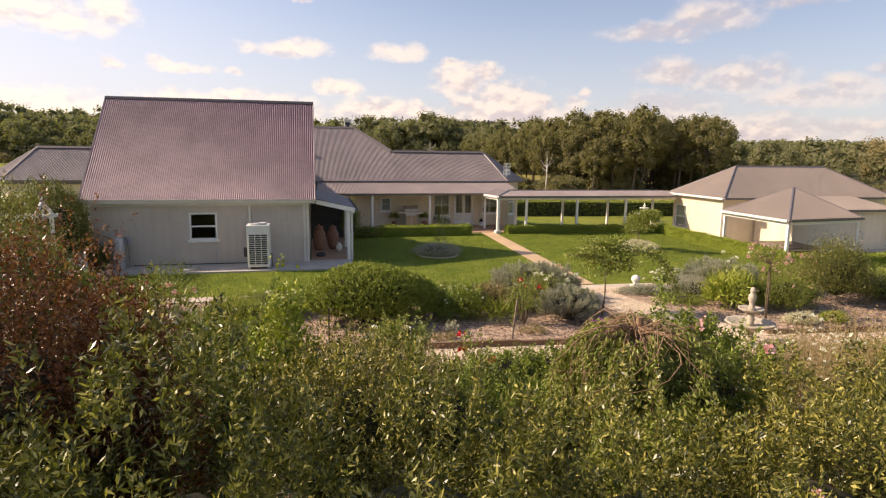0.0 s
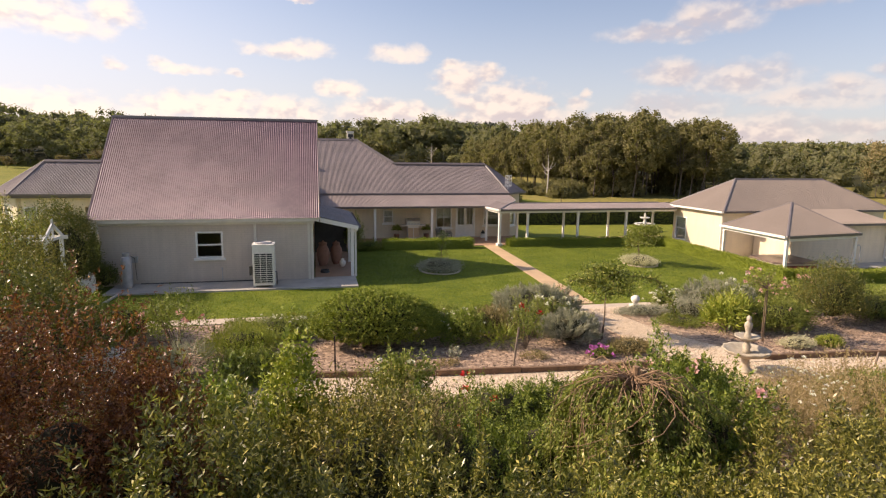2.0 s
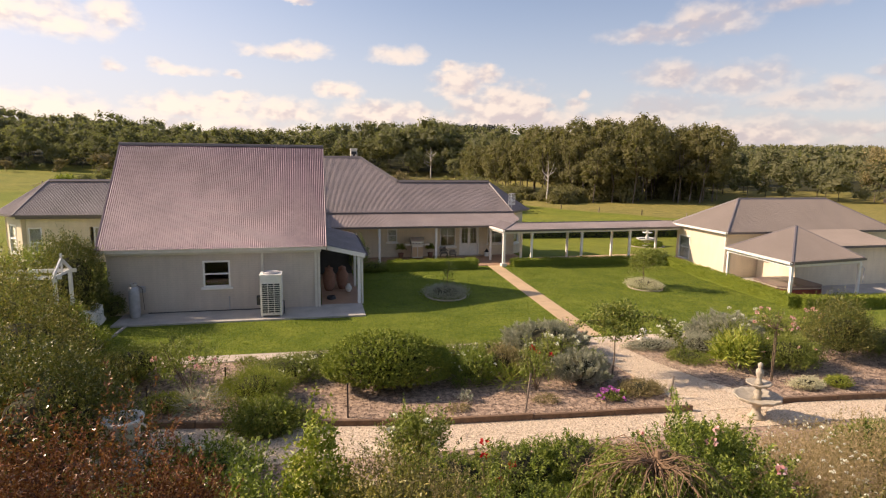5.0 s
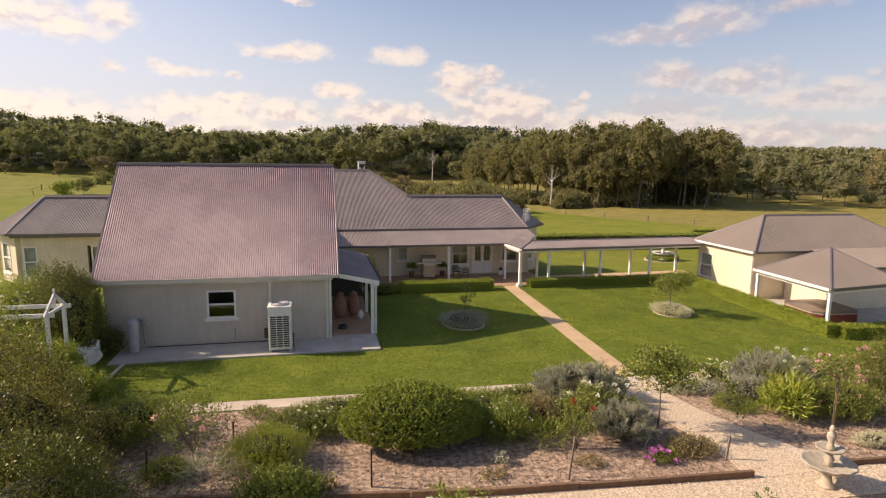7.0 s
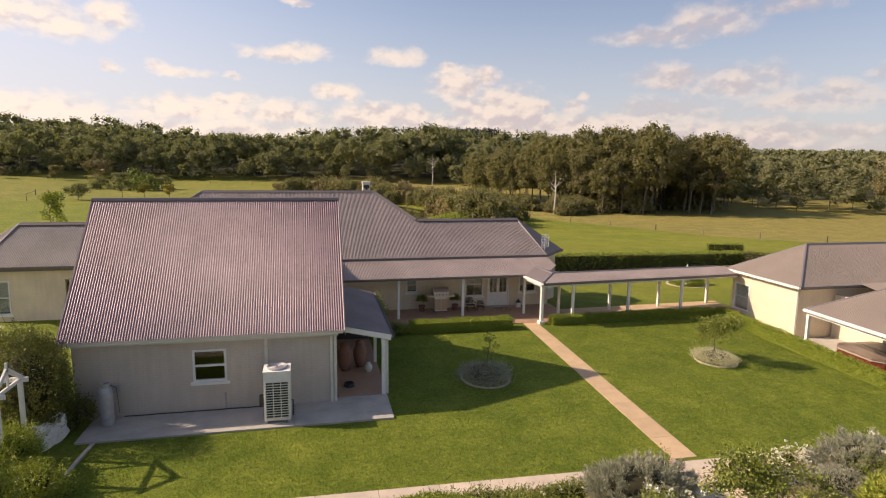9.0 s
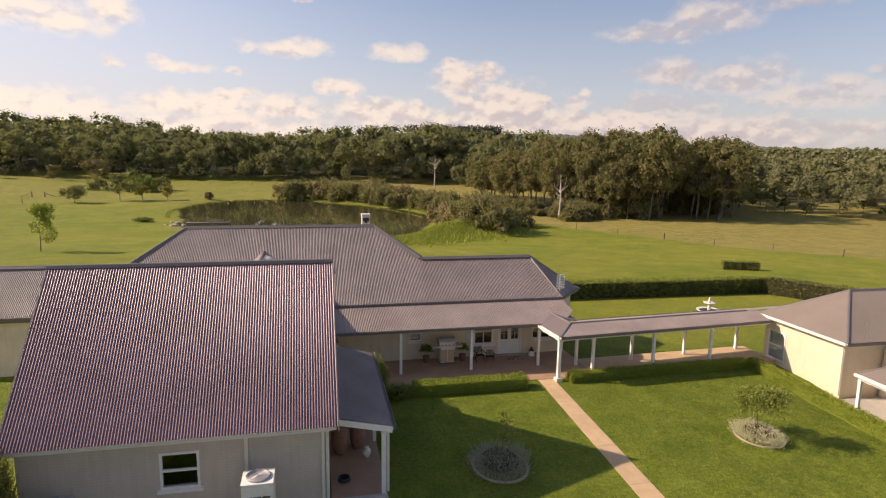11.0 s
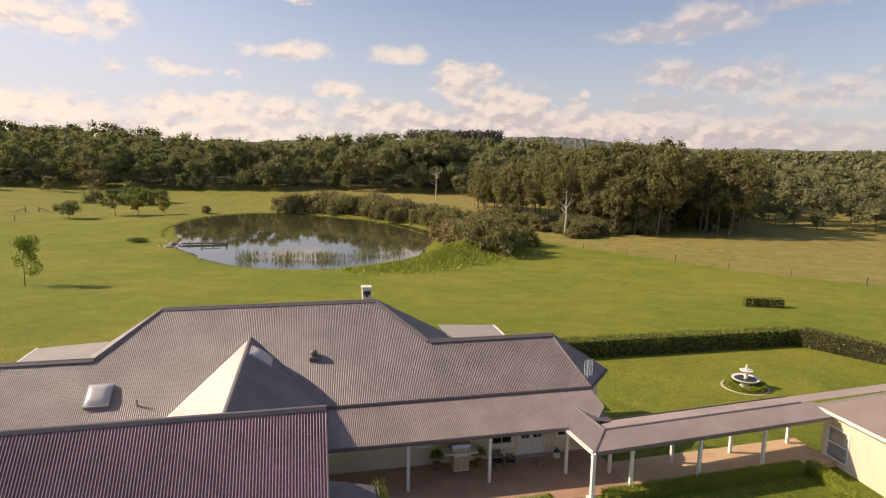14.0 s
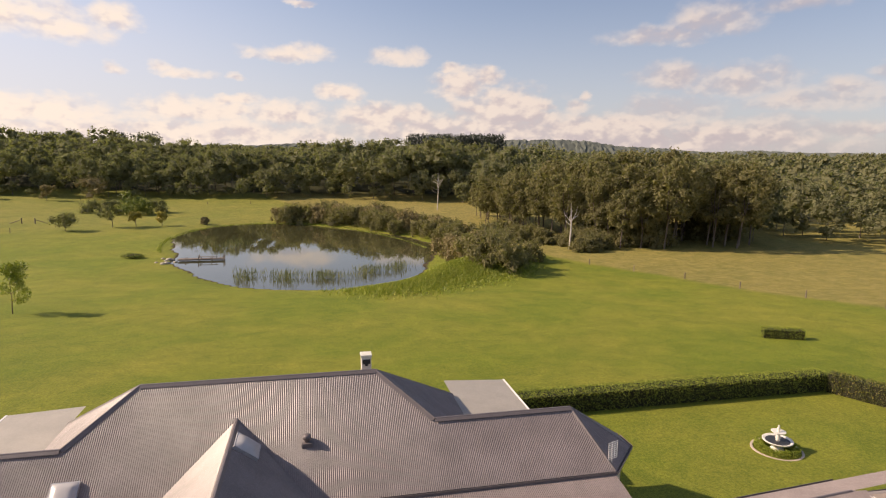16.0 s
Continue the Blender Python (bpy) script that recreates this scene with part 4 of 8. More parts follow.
def porch():
    """The lean-to porch on the wing's side."""
    run = Vector((-1.75, 0, 0.42))
    corrugated("porch_roof", (1.55, 23.95, 2.16), (0, 1, 0), run, [0, 6.6], [0, 0], [run.length, run.length], M_ROOF, house)
    bm = bmesh.new()
    slab3(bm, [(1.5, 24.0, 2.135), (1.5, 30.5, 2.135), (-0.2, 30.5, 2.54), (-0.2, 24.0, 2.54)], 0.02)
    part("porch_lining", bm, M_CREAM, house)
    bm = bmesh.new()
    beam(bm, (1.56, 23.93, 2.07), (-0.2, 23.93, 2.47), 0.04, 0.17)
    beam(bm, (1.53, 23.95, 2.05), (1.53, 30.5, 2.05), 0.06, 0.17)
    part("beam", bm, M_WHITE, house)
    bm = bmesh.new()
    gutter(bm, (1.56, 23.95, 2.15), (1.56, 30.5, 2.15), (1, 0, 0))
    part("gutter", bm, M_TRIM, house)
    post(house, 1.32, 24.05, 0.06, 2.06, 0.13)
    post(house, 1.46, 24.20, 0.0, 2.06, 0.08)
    post(house, 1.36, 27.3, 0.06, 2.06, 0.12)
    # a near-black panel across the porch's back end
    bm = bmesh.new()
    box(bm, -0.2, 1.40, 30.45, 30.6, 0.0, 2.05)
    part("porch_screen", bm, M_DARK, house, "near-black panel across the back of the porch")


porch()


def link():
    """The gabled link roof between house and wing, with its skylight, and the small things on the roofs."""
    z, half = 4.94, 3.03
    top = (-3.1, z)
    ln = math.hypot(half, half * RISE_M)
    for s in (1, -1):
        corrugated("link_roof", (-3.1 + s * half, 28.2, z - half * RISE_M), (0, 1, 0), (-s * half, 0, half * RISE_M), [0, 7.8, 10.9], [0, 0, ln], [ln, ln, ln], M_ROOF, house)
    cap("ridge_cap", [(-3.1, 28.6, z + 0.01), (-3.1, 39.05, z + 0.01)], M_TRIM, house, 0.24, 0.02)
    bm = bmesh.new()
    part("wall", wall(bm, (-6.1, 36.2), (-6.1, 30.8), -0.3, 2.6, 0.2), M_GARAGE, house)
    bm = bmesh.new()
    part("wall", wall(bm, (-0.1, 30.8), (-0.1, 36.2), -0.3, 2.6, 0.2), M_GARAGE, house)


link()


def roof_light(name, mid, u, v, w, h, label):
    """A domed skylight lying on a slope."""
    u, v = Vector(u).normalized(), Vector(v).normalized()
    n = u.cross(v)
    n = n if n.z > 0 else -n
    m = Matrix((u, v, n)).transposed().to_4x4()
    m.translation = mid
    ob = new(name)
    ob.parent = house
    ob["label"] = label
    ob.matrix_world = m
    bm = bmesh.new()
    box(bm, -w / 2 - 0.04, w / 2 + 0.04, -h / 2 - 0.04, h / 2 + 0.04, -0.05, 0.13)
    part("kerb_frame", bm, M_GAL, ob)
    bm = bmesh.new()
    g = 8
    vs = [[bm.verts.new((-w / 2 + w * i / g, -h / 2 + h * j / g, 0.131 + 0.12 * (1 - (2 * i / g - 1) ** 4) * (1 - (2 * j / g - 1) ** 4))) for j in range(g + 1)] for i in range(g + 1)]
    for i in range(g):
        for j in range(g):
            bm.faces.new((vs[i][j], vs[i + 1][j], vs[i + 1][j + 1], vs[i][j + 1]))
    part("dome", bm, M_SKYL, ob, "", True)


def on_main(x, y, lift=0.0):
    return (x, y, EAVE_Z + (y - EAVE_Y) * RISE_M + lift)


roof_light("skylight", on_main(-8.75, 36.95, 0.0), (1, 0, 0), (0, 4.58, 3.35), 0.85, 0.95, "square white acrylic dome skylight on the roof")
roof_light("skylight", (-2.57, 37.26, 4.94 - 0.53 * RISE_M), (0, 1, 0), (-1, 0, RISE_M), 1.05, 0.95, "small pale skylight on the shaded link roof")


def roof_bits():
    v = new("roof_vent")
    v.parent = house
    v["label"] = "round dark metal whirly roof vent"
    v.matrix_world = pose(*on_main(-0.35, 38.0))
    bm = bmesh.new()
    lathe(bm, [(0.10, -0.1), (0.11, 0.10), (0.15, 0.12), (0.17, 0.2), (0.15, 0.29), (0.06, 0.33)], 16)
    part("vent_head", bm, M_TRIM, v, "", True)
    bm = bmesh.new()
    box(bm, -0.2, 0.2, -0.22, 0.22, -0.19, 0.02)
    part("vent_base", bm, M_TRIM, v)
    c = new("chimney")
    c.parent = house
    c["label"] = "cream rendered chimney with a dark square flue opening"
    bm = bmesh.new()
    box(bm, 2.05, 2.49, 41.0, 41.5, 4.8, 6.56, 0.02)
    box(bm, 2.02, 2.52, 40.97, 41.53, 6.52, 6.62, 0.02)
    part("stack", bm, M_CREAM, c)
    bm = bmesh.new()
    box(bm, 2.10, 2.44, 40.94, 40.998, 6.22, 6.42)
    box(bm, 2.2, 2.34, 40.935, 40.998, 6.13, 6.22)
    part("flue_cowl", bm, M_BLACK, c)
    # lattice aerial panel on the bay's hip
    p = new("aerial")
    p.parent = house
    p["label"] = "small flat wire-grid television aerial on a short pole"
    p.matrix_world = pose(12.05, 36.35, 2.85, 0, 0, 20)
    bm = bmesh.new()
    rod(bm, (0, 0, -0.2), (0, 0, 1.0), 0.02)
    part("pole", bm, M_GAL, p)
    bm = bmesh.new()
    for i in range(9):
        z = 0.25 + 0.09 * i
        rod(bm, (-0.26, -0.03, z), (0.26, -0.03, z), 0.016, n=5)
    for x in (-0.26, -0.09, 0.09, 0.26):
        rod(bm, (x, -0.03, 0.25), (x, -0.03, 0.97), 0.010, n=5)
    part("grid_panel", bm, M_WHITE, p)
    bm = bmesh.new()
    for x in (-8.6,):
        rod(bm, on_main(-7.25, 36.5, -0.05), on_main(-7.25, 36.5, 0.28), 0.04)
    part("vent_pipe", bm, M_TRIM, house)


roof_bits()

# ---- the covered walkway ----
walkway = thing("covered_walkway", "L-shaped covered walkway with white timber posts and a steel roof", "walkway")


def walkway_build():
    v = Vector((0, 1.12, 0.25))
    ln = v.length
    corrugated("walkway_roof", (9.93, 31.3, 2.10), (1, 0, 0), v, [0, 1.12, 11.3, 11.95], [0] * 4, [0, ln, ln, ln * 0.9], M_ROOF, walkway)
    corrugated("walkway_roof", (9.93, 33.54, 2.10), (1, 0, 0), (0, -1.12, 0.25), [1.12, 11.3, 23.5], [0] * 3, [ln, ln, ln], M_ROOF, walkway)
    corrugated("walkway_roof", (9.93, 31.3, 2.10), (0, 1, 0), (1.12, 0, 0.25), [0, 1.12, 3.4], [0] * 3, [0, ln, ln], M_ROOF, walkway)
    corrugated("walkway_roof", (12.17, 33.3, 2.10), (0, 1, 0), (-1.12, 0, 0.25), [0, 1.6], [0] * 2, [ln, ln], M_ROOF, walkway)
    cap("ridge_cap", [(11.05, 34.5, 2.365), (11.05, 32.42, 2.365), (21.2, 32.42, 2.365)], M_TRIM, walkway, 0.22, 0.02)
    cap("hip_cap", [(11.05, 32.42, 2.365), (9.93, 31.3, 2.11)], M_TRIM, walkway, 0.2, 0.02)
    bm = bmesh.new()
    gutter(bm, (9.93, 31.3, 2.09), (21.75, 31.3, 2.09), (0, -1, 0))
    gutter(bm, (12.2, 33.54, 2.09), (21.75, 33.54, 2.09), (0, 1, 0))
    part("gutter", bm, M_TRIM, walkway)
    bm = bmesh.new()
    gutter(bm, (9.93, 31.2, 2.09), (9.93, 33.4, 2.09), (-1, 0, 0))
    part("gutter", bm, M_WHITE, walkway)
    bm = bmesh.new()
    box(bm, 9.98, 21.9, 31.44, 31.54, 1.86, 2.03)
    box(bm, 11.5, 21.9, 32.97, 33.07, 1.86, 2.03)
    box(bm, 9.96, 10.06, 31.55, 33.4, 1.86, 2.03)
    part("beam", bm, M_WHITE, walkway)
    bm = bmesh.new()
    box(bm, 10.0, 21.9, 31.40, 33.45, 2.035, 2.06)
    part("soffit", bm, M_CREAM, walkway)
    post(walkway, 10.03, 31.49, 0.0, 1.9, 0.14)
    bm = bmesh.new()
    box(bm, 9.88, 10.18, 31.34, 31.64, -0.05, 0.16, 0.01)
    part("post_base", bm, M_WHITE_STONE, walkway)
    for x in (11.75, 15.0, 18.3):
        post(walkway, x, 31.49, -0.02, 1.9)
    for x in (11.8, 14.9, 18.05, 21.35):
        post(walkway, x, 33.02, -0.02, 1.9)


walkway_build()
# the long arm runs a little askew to the house
walkway.matrix_world = Matrix.Translation((9.93, 31.3, 0)) @ Matrix.Rotation(radians(5.2), 4, "Z") @ Matrix.Rotation(radians(0.4), 4, "Y") @ Matrix.Translation((-9.93, -31.3, 0))

# ---- the garage and the spa pavilion ----
garage = thing("garage", "cream brick outbuilding with a hipped grey-brown steel roof", "outbuilding")


def garage_build():
    x0, x1, y0, y1, z, top = 21.75, 33.1, 28.08, 33.3, 2.18, 3.86
    ym = (y0 + y1) / 2
    run = ym - y0
    v = math.hypot(run, top - z)
    corrugated("roof", (0, y0, z), (1, 0, 0), (0, run, top - z), [x0, x0 + run, x1 - run, x1], [0] * 4, [0, v, v, 0], M_ROOF2, garage)
    corrugated("roof", (0, y1, z), (1, 0, 0), (0, -run, top - z), [x0, x0 + run, x1 - run, x1], [0] * 4, [0, v, v, 0], M_ROOF2, garage)
    tri_sheet("roof", (x0, y0, z), (x0, y1, z), (x0 + run, ym, top), M_ROOF2, garage)
    tri_sheet("roof", (x1, y1, z), (x1, y0, z), (x1 - run, ym, top), M_ROOF2, garage)
    cap("ridge_cap", [(x0 + run, ym, top + 0.01), (x1 - run, ym, top + 0.01)], M_TRIM, garage, 0.24, 0.025)
    for c, r in (((x0, y0), x0 + run), ((x0, y1), x0 + run), ((x1, y0), x1 - run), ((x1, y1), x1 - run)):
        cap("hip_cap", [(r, ym, top + 0.01), (*c, z + 0.02)], M_TRIM, garage, 0.2, 0.02)
    bm = bmesh.new()
    gutter(bm, (x0, y0, z - 0.01), (x1, y0, z - 0.01), (0, -1, 0))
    part("gutter", bm, M_TRIM, garage)
    bm = bmesh.new()
    gutter(bm, (x0, y1, z - 0.01), (x0, y0, z - 0.01), (-1, 0, 0))
    part("gutter", bm, M_WHITE, garage)
    bm = bmesh.new()
    gutter(bm, (x1, y1, z - 0.01), (x0, y1, z - 0.01), (0, 1, 0))
    part("gutter", bm, M_TRIM, garage)
    bm = bmesh.new()
    box(bm, x0 + 0.02, x1 - 0.02, y0 + 0.02, y1 - 0.02, z - 0.13, z - 0.1)
    part("soffit", bm, M_CREAM, garage)
    wx0, wx1, wy0, wy1 = x0 + 0.22, x1 - 0.3, y0 + 0.3, y1 - 0.3
    for a, b, holes in (((wx0, wy1), (wx0, wy0), ((0.27, 1.38, 0.05, 1.50),)), ((wx0, wy0), (wx1, wy0), ()), ((wx1, wy0), (wx1, wy1), ()), ((wx1, wy1), (wx0, wy1), ())):
        bm = bmesh.new()
        part("wall", wall(bm, a, b, -0.9, z - 0.135, 0.24, holes), M_GARAGE, garage)
    window(garage, (wx0, wy1 - 0.825, 0.05), -90, 1.11, 1.45, 0.95, False, 0, "white sash window with a pale blind behind it")
    bm = bmesh.new()
    box(bm, wx0 - 0.045, wx0 - 0.002, wy0 + 0.03, wy0 + 0.12, -0.3, 1.98)
    part("downpipe", bm, M_CREAM, garage)
    # lower rear-to-front lean-to on the garage's front
    corrugated("lean_to_roof", (25.2, 25.3, 1.74), (1, 0, 0), (0, 3.0, 0.52), [0, 5.0], [0] * 2, [3.04, 3.04], M_ROOF2, garage)
    bm = bmesh.new()
    gutter(bm, (25.2, 25.3, 1.73), (30.2, 25.3, 1.73), (0, -1, 0))
    part("gutter", bm, M_TRIM, garage)
    for a, b in (((24.0, 25.6), (30.0, 25.6)), ((30.0, 25.6), (30.0, 28.3)), ((24.0, 28.3), (24.0, 25.81))):
        bm = bmesh.new()
        part("wall", wall(bm, a, b, -0.9, 1.70, 0.2, (), a == (30.0, 25.6)), M_GARAGE, garage)
    bm = bmesh.new()
    box(bm, 29.9, 30.06, 25.45, 25.59, -0.2, 1.70)
    part("downpipe", bm, M_WHITE, garage)


garage_build()

pavilion = thing("spa_pavilion", "open pavilion with white posts and a hipped steel roof", "pavilion")


def pavilion_build():
    z, floor = 1.72, -0.42
    c = [Vector(p) for p in ((19.93, 21.5, z), (24.4, 22.1, z), (24.9, 26.4, z), (20.15, 26.1, z))]
    apex = Vector((22.62, 24.35, 2.97))
    for i in range(4):
        tri_sheet("roof", c[i], c[(i + 1) % 4], apex, M_ROOF2, pavilion)
        cap("hip_cap", [apex, c[i]], M_TRIM, pavilion, 0.2, 0.02)
    bm = bmesh.new()
    gutter(bm, c[0] - Vector((0, 0, 0.01)), c[1] - Vector((0, 0, 0.01)), (0.13, -0.99, 0))
    part("gutter", bm, M_TRIM, pavilion)
    bm = bmesh.new()
    gutter(bm, c[3] - Vector((0, 0, 0.01)), c[0] - Vector((0, 0, 0.01)), (-1, 0.05, 0))
    part("gutter", bm, M_WHITE, pavilion)
    mid = sum(c, Vector()) / 4
    inn = [p.lerp(mid, 0.055) for p in c]
    bm = bmesh.new()
    beam(bm, inn[3] + Vector((0, 0, -0.18)), inn[0] + Vector((0, 0, -0.18)), 0.1, 0.16)
    part("beam", bm, M_WHITE, pavilion)
    bm = bmesh.new()
    beam(bm, inn[0].lerp(inn[1], 0.03) + Vector((0, 0, -0.18)), inn[1] + Vector((0, 0, -0.18)), 0.1, 0.16)
    part("beam", bm, M_WHITE, pavilion)
    bm = bmesh.new()
    slab3(bm, [p.lerp(mid, 0.03) + Vector((0, 0, -0.07)) for p in c], 0.025)
    part("ceiling_lining", bm, M_CREAM, pavilion)
    for p in (inn[0], inn[3], inn[1]):
        post(pavilion, p.x, p.y, floor - 0.005, z - 0.2, 0.12)


pavilion_build()


def hot_tub():
    t = thing("hot_tub", "dark red cedar-clad hot tub with a folded brown vinyl cover", "hot tub", at=(22.65, 24.6, -0.42), turn=-4)
    w, d, h, c = 1.2, 1.2, 0.42, 0.32

    def ring(k):
        return [(-w - k, -d + c), (-w + c, -d - k), (w - c, -d - k), (w + k, -d + c), (w + k, d - c), (w - c, d + k), (-w + c, d + k), (-w - k, d - c)]
    pts = ring(0)
    for (xa, ya), (xb, yb) in zip(pts, pts[1:] + pts[:1]):
        ln = math.hypot(xb - xa, yb - ya)
        n = max(2, round(ln / 0.1))
        for i in range(n):
            f0, f1 = (i + 0.04) / n, (i + 0.96) / n
            bm = bmesh.new()
            beam(bm, (xa + (xb - xa) * f0, ya + (yb - ya) * f0, h / 2), (xa + (xb - xa) * f1, ya + (yb - ya) * f1, h / 2), 0.024, h - 0.05)
            part("cladding_slat", bm, M_CEDAR, t)
    bm = bmesh.new()
    prism(bm, ring(-0.02), 0, h - 0.02)
    part("body", bm, M_BLACK, t)
    bm = bmesh.new()
    prism(bm, ring(0.03), h, h + 0.05)
    bmesh.ops.bevel(bm, geom=bm.edges[:], offset=0.012, segments=2, affect="EDGES")
    part("rim", bm, M_STONE, t)
    q = ring(0.015)
    for half in ([(-0.008, q[1][1]), (-0.008, q[6][1]), q[6], q[7], q[0], q[1]], [(0.008, q[2][1]), q[2], q[3], q[4], q[5], (0.008, q[5][1])]):
        bm = bmesh.new()
        prism(bm, half, h + 0.052, h + 0.14)
        bmesh.ops.bevel(bm, geom=bm.edges[:], offset=0.02, segments=2, affect="EDGES")
        part("cover_half", bm, M_VINYL, t)
    return t


hot_tub()

# ---- plants ----


def rows_norm(a):
    return a / np.maximum(np.linalg.norm(a, axis=-1, keepdims=True), 1e-9)


def leaf_faces(rng, base, way, length, width, jitter=0.25):
    """Diamond leaves: base points, the way each one grows, its length and width."""
    n = len(base)
    way = rows_norm(way + rng.normal(0, jitter, (n, 3)))
    side = rows_norm(np.cross(way, rng.normal(0, 1, (n, 3))))
    ln = (length * rng.uniform(0.65, 1.25, n))[:, None]
    wd = (width * rng.uniform(0.7, 1.2, n))[:, None]
    mid = base + way * ln * 0.45
    return np.stack([base, mid + side * wd / 2, base + way * ln, mid - side * wd / 2], 1)


def blade_faces(rng, base, way, length, width, jitter=0.3):
    """Three-cornered leaves for plants further off."""
    f = leaf_faces(rng, base, way, length, width * 1.35, jitter)
    return np.stack([(f[:, 0] + f[:, 1]) / 2, (f[:, 0] + f[:, 3]) / 2 + (f[:, 3] - f[:, 1]) * 0.25, f[:, 2]], 1)


def tufts(rng, mid, out, size, jitter=0.7):
    """Three-cornered leaf tufts lying on a crown, facing out of it."""
    n = len(mid)
    nrm = rows_norm(out + rng.normal(0, jitter, (n, 3)))
    a = rows_norm(np.cross(nrm, rng.normal(0, 1, (n, 3))))
    b = np.cross(nrm, a)
    s = (size * rng.uniform(0.6, 1.25, n))[:, None]
    return np.stack([mid + a * s * 0.62, mid - a * s * 0.35 + b * s * 0.5, mid - a * s * 0.35 - b * s * 0.5], 1)


def dome_ways(rng, n, low=-0.15):
    """Directions over a dome, evenly spread, down to a little below its middle."""
    z = rng.uniform(low, 1.0, n)
    a = rng.uniform(0, 2 * np.pi, n)
    r = np.sqrt(np.maximum(0, 1 - z * z))
    return np.stack([r * np.cos(a), r * np.sin(a), z], 1)


def lumps(rng, ways, k=9, amount=0.18):
    """An uneven outline: a few random bulges and hollows over the directions."""
    f = np.ones(len(ways))
    for _ in range(k):
        c = rows_norm(rng.normal(0, 1, 3) + np.array([0, 0, 0.4]))
        f += amount * rng.uniform(-0.8, 1.0) * np.exp((ways @ c - 1) * 7)
    return f


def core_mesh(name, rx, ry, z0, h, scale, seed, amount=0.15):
    """The dense inside of a bush, coloured dark to stand for the shade in it."""
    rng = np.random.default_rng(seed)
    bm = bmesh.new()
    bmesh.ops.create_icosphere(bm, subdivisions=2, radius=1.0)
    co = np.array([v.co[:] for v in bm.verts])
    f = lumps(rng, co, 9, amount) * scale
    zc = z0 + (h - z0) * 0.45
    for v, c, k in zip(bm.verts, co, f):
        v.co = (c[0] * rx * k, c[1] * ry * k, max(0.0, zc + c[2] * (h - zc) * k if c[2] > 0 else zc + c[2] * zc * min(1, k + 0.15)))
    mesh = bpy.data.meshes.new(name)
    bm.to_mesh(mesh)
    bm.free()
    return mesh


def bush(name, label, category, x, y, rx, ry, h, mat, seed, leaf=0.06, wide=0.45, shoots=700, per=16, reach=0.4, spread_out=0.55, z0=0.1, core=0.66, amount=0.2,
         flowers=None, group="", up=0.5, stray=0.15, low=-0.15, blades=False, sprays=0):
    """A leafy bush built from shoots that end on an uneven dome; flowers: (material, count, size)."""
    rng = np.random.default_rng(seed)
    t = thing(name, label, category, group, (x, y, at_ground(x, y)))
    ways = dome_ways(rng, shoots, low)
    f = lumps(rng, ways, 16, amount) * (1 + rng.normal(0, stray, shoots))
    if sprays:
        # shoots gather in sprays, with dark gaps between
        pick = rng.integers(0, sprays, shoots)
        heads = dome_ways(rng, sprays, low)
        near = np.abs(rng.normal(0, 1, shoots))
        ways = rows_norm(heads[pick] + rows_norm(rng.normal(0, 1, (shoots, 3))) * (near * 0.075)[:, None])
        f = lumps(rng, ways, 16, amount) * ((1 + rng.normal(0, stray, sprays))[pick] + 0.05 - 0.09 * near + rng.normal(0, 0.03, shoots))
    zc = z0 + (h - z0) * 0.40
    tip = np.stack([ways[:, 0] * rx * f, ways[:, 1] * ry * f, zc + ways[:, 2] * np.where(ways[:, 2] > 0, h - zc, zc) * f], 1)
    grow = rows_norm(ways * np.array([1, 1, 1]) * (1 - up) + np.array([0, 0, up]) + rng.normal(0, 0.16, (shoots, 3)))
    s = rng.uniform(0, 1, (shoots, per))
    ln = reach * rng.uniform(0.7, 1.3, shoots)
    base = tip[:, None, :] - grow[:, None, :] * (s * ln[:, None])[:, :, None]
    side = rows_norm(rng.normal(0, 1, (shoots, per, 3)))
    way = grow[:, None, :] * (1 - spread_out) + side * spread_out
    base, way = base.reshape(-1, 3), way.reshape(-1, 3)
    inside = (base[:, 0] / rx) ** 2 + (base[:, 1] / ry) ** 2 + ((base[:, 2] - zc) / (h - zc)) ** 2 < (core * 0.88) ** 2
    keep = (base[:, 2] > 0.02) & ~inside
    if y > 5.6 or blades:
        put("foliage", quads("foliage", blade_faces(rng, base[keep], way[keep], leaf, leaf * wide), 3), mat, t)
    else:
        put("foliage", quads("foliage", leaf_faces(rng, base[keep], way[keep], leaf, leaf * wide)), mat, t)
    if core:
        put("inner_foliage", core_mesh("inner_foliage", rx, ry, z0, h, core * 0.94, seed, amount * 0.3), L_INNER_SHADE, t, "dark core with the inside's shade in its colour", True)
    if flowers:
        fm, count, size = flowers
        pick = rng.choice(shoots, count, replace=False)
        pick = pick[ways[pick, 2] > -0.05]
        fl = []
        for c in tip[pick] + ways[pick] * 0.03:
            k = 14
            d = dome_ways(rng, k, -0.4)
            fl.append(leaf_faces(rng, c + d * size * 0.25, d + np.array([0, 0, 0.3]), size * 0.6, size * 0.6))
        tagged(put("blossom", quads("blossom", np.concatenate(fl)), fm, t), kind="stuff")
    return t


def stems(bm, rng, x, y, z0, z1, n, spread, r=0.012):
    for _ in range(n):
        a = rng.uniform(0, 2 * math.pi)
        p = Vector((x, y, z0))
        q = Vector((x + math.cos(a) * spread, y + math.sin(a) * spread, z1 * rng.uniform(0.75, 1.0)))
        m = (p + q) / 2 + Vector((rng.normal(0, 0.04), rng.normal(0, 0.04), 0.08))
        rod(bm, p, m, r, r * 0.8, 6)
        rod(bm, m, q, r * 0.8, r * 0.4, 6)


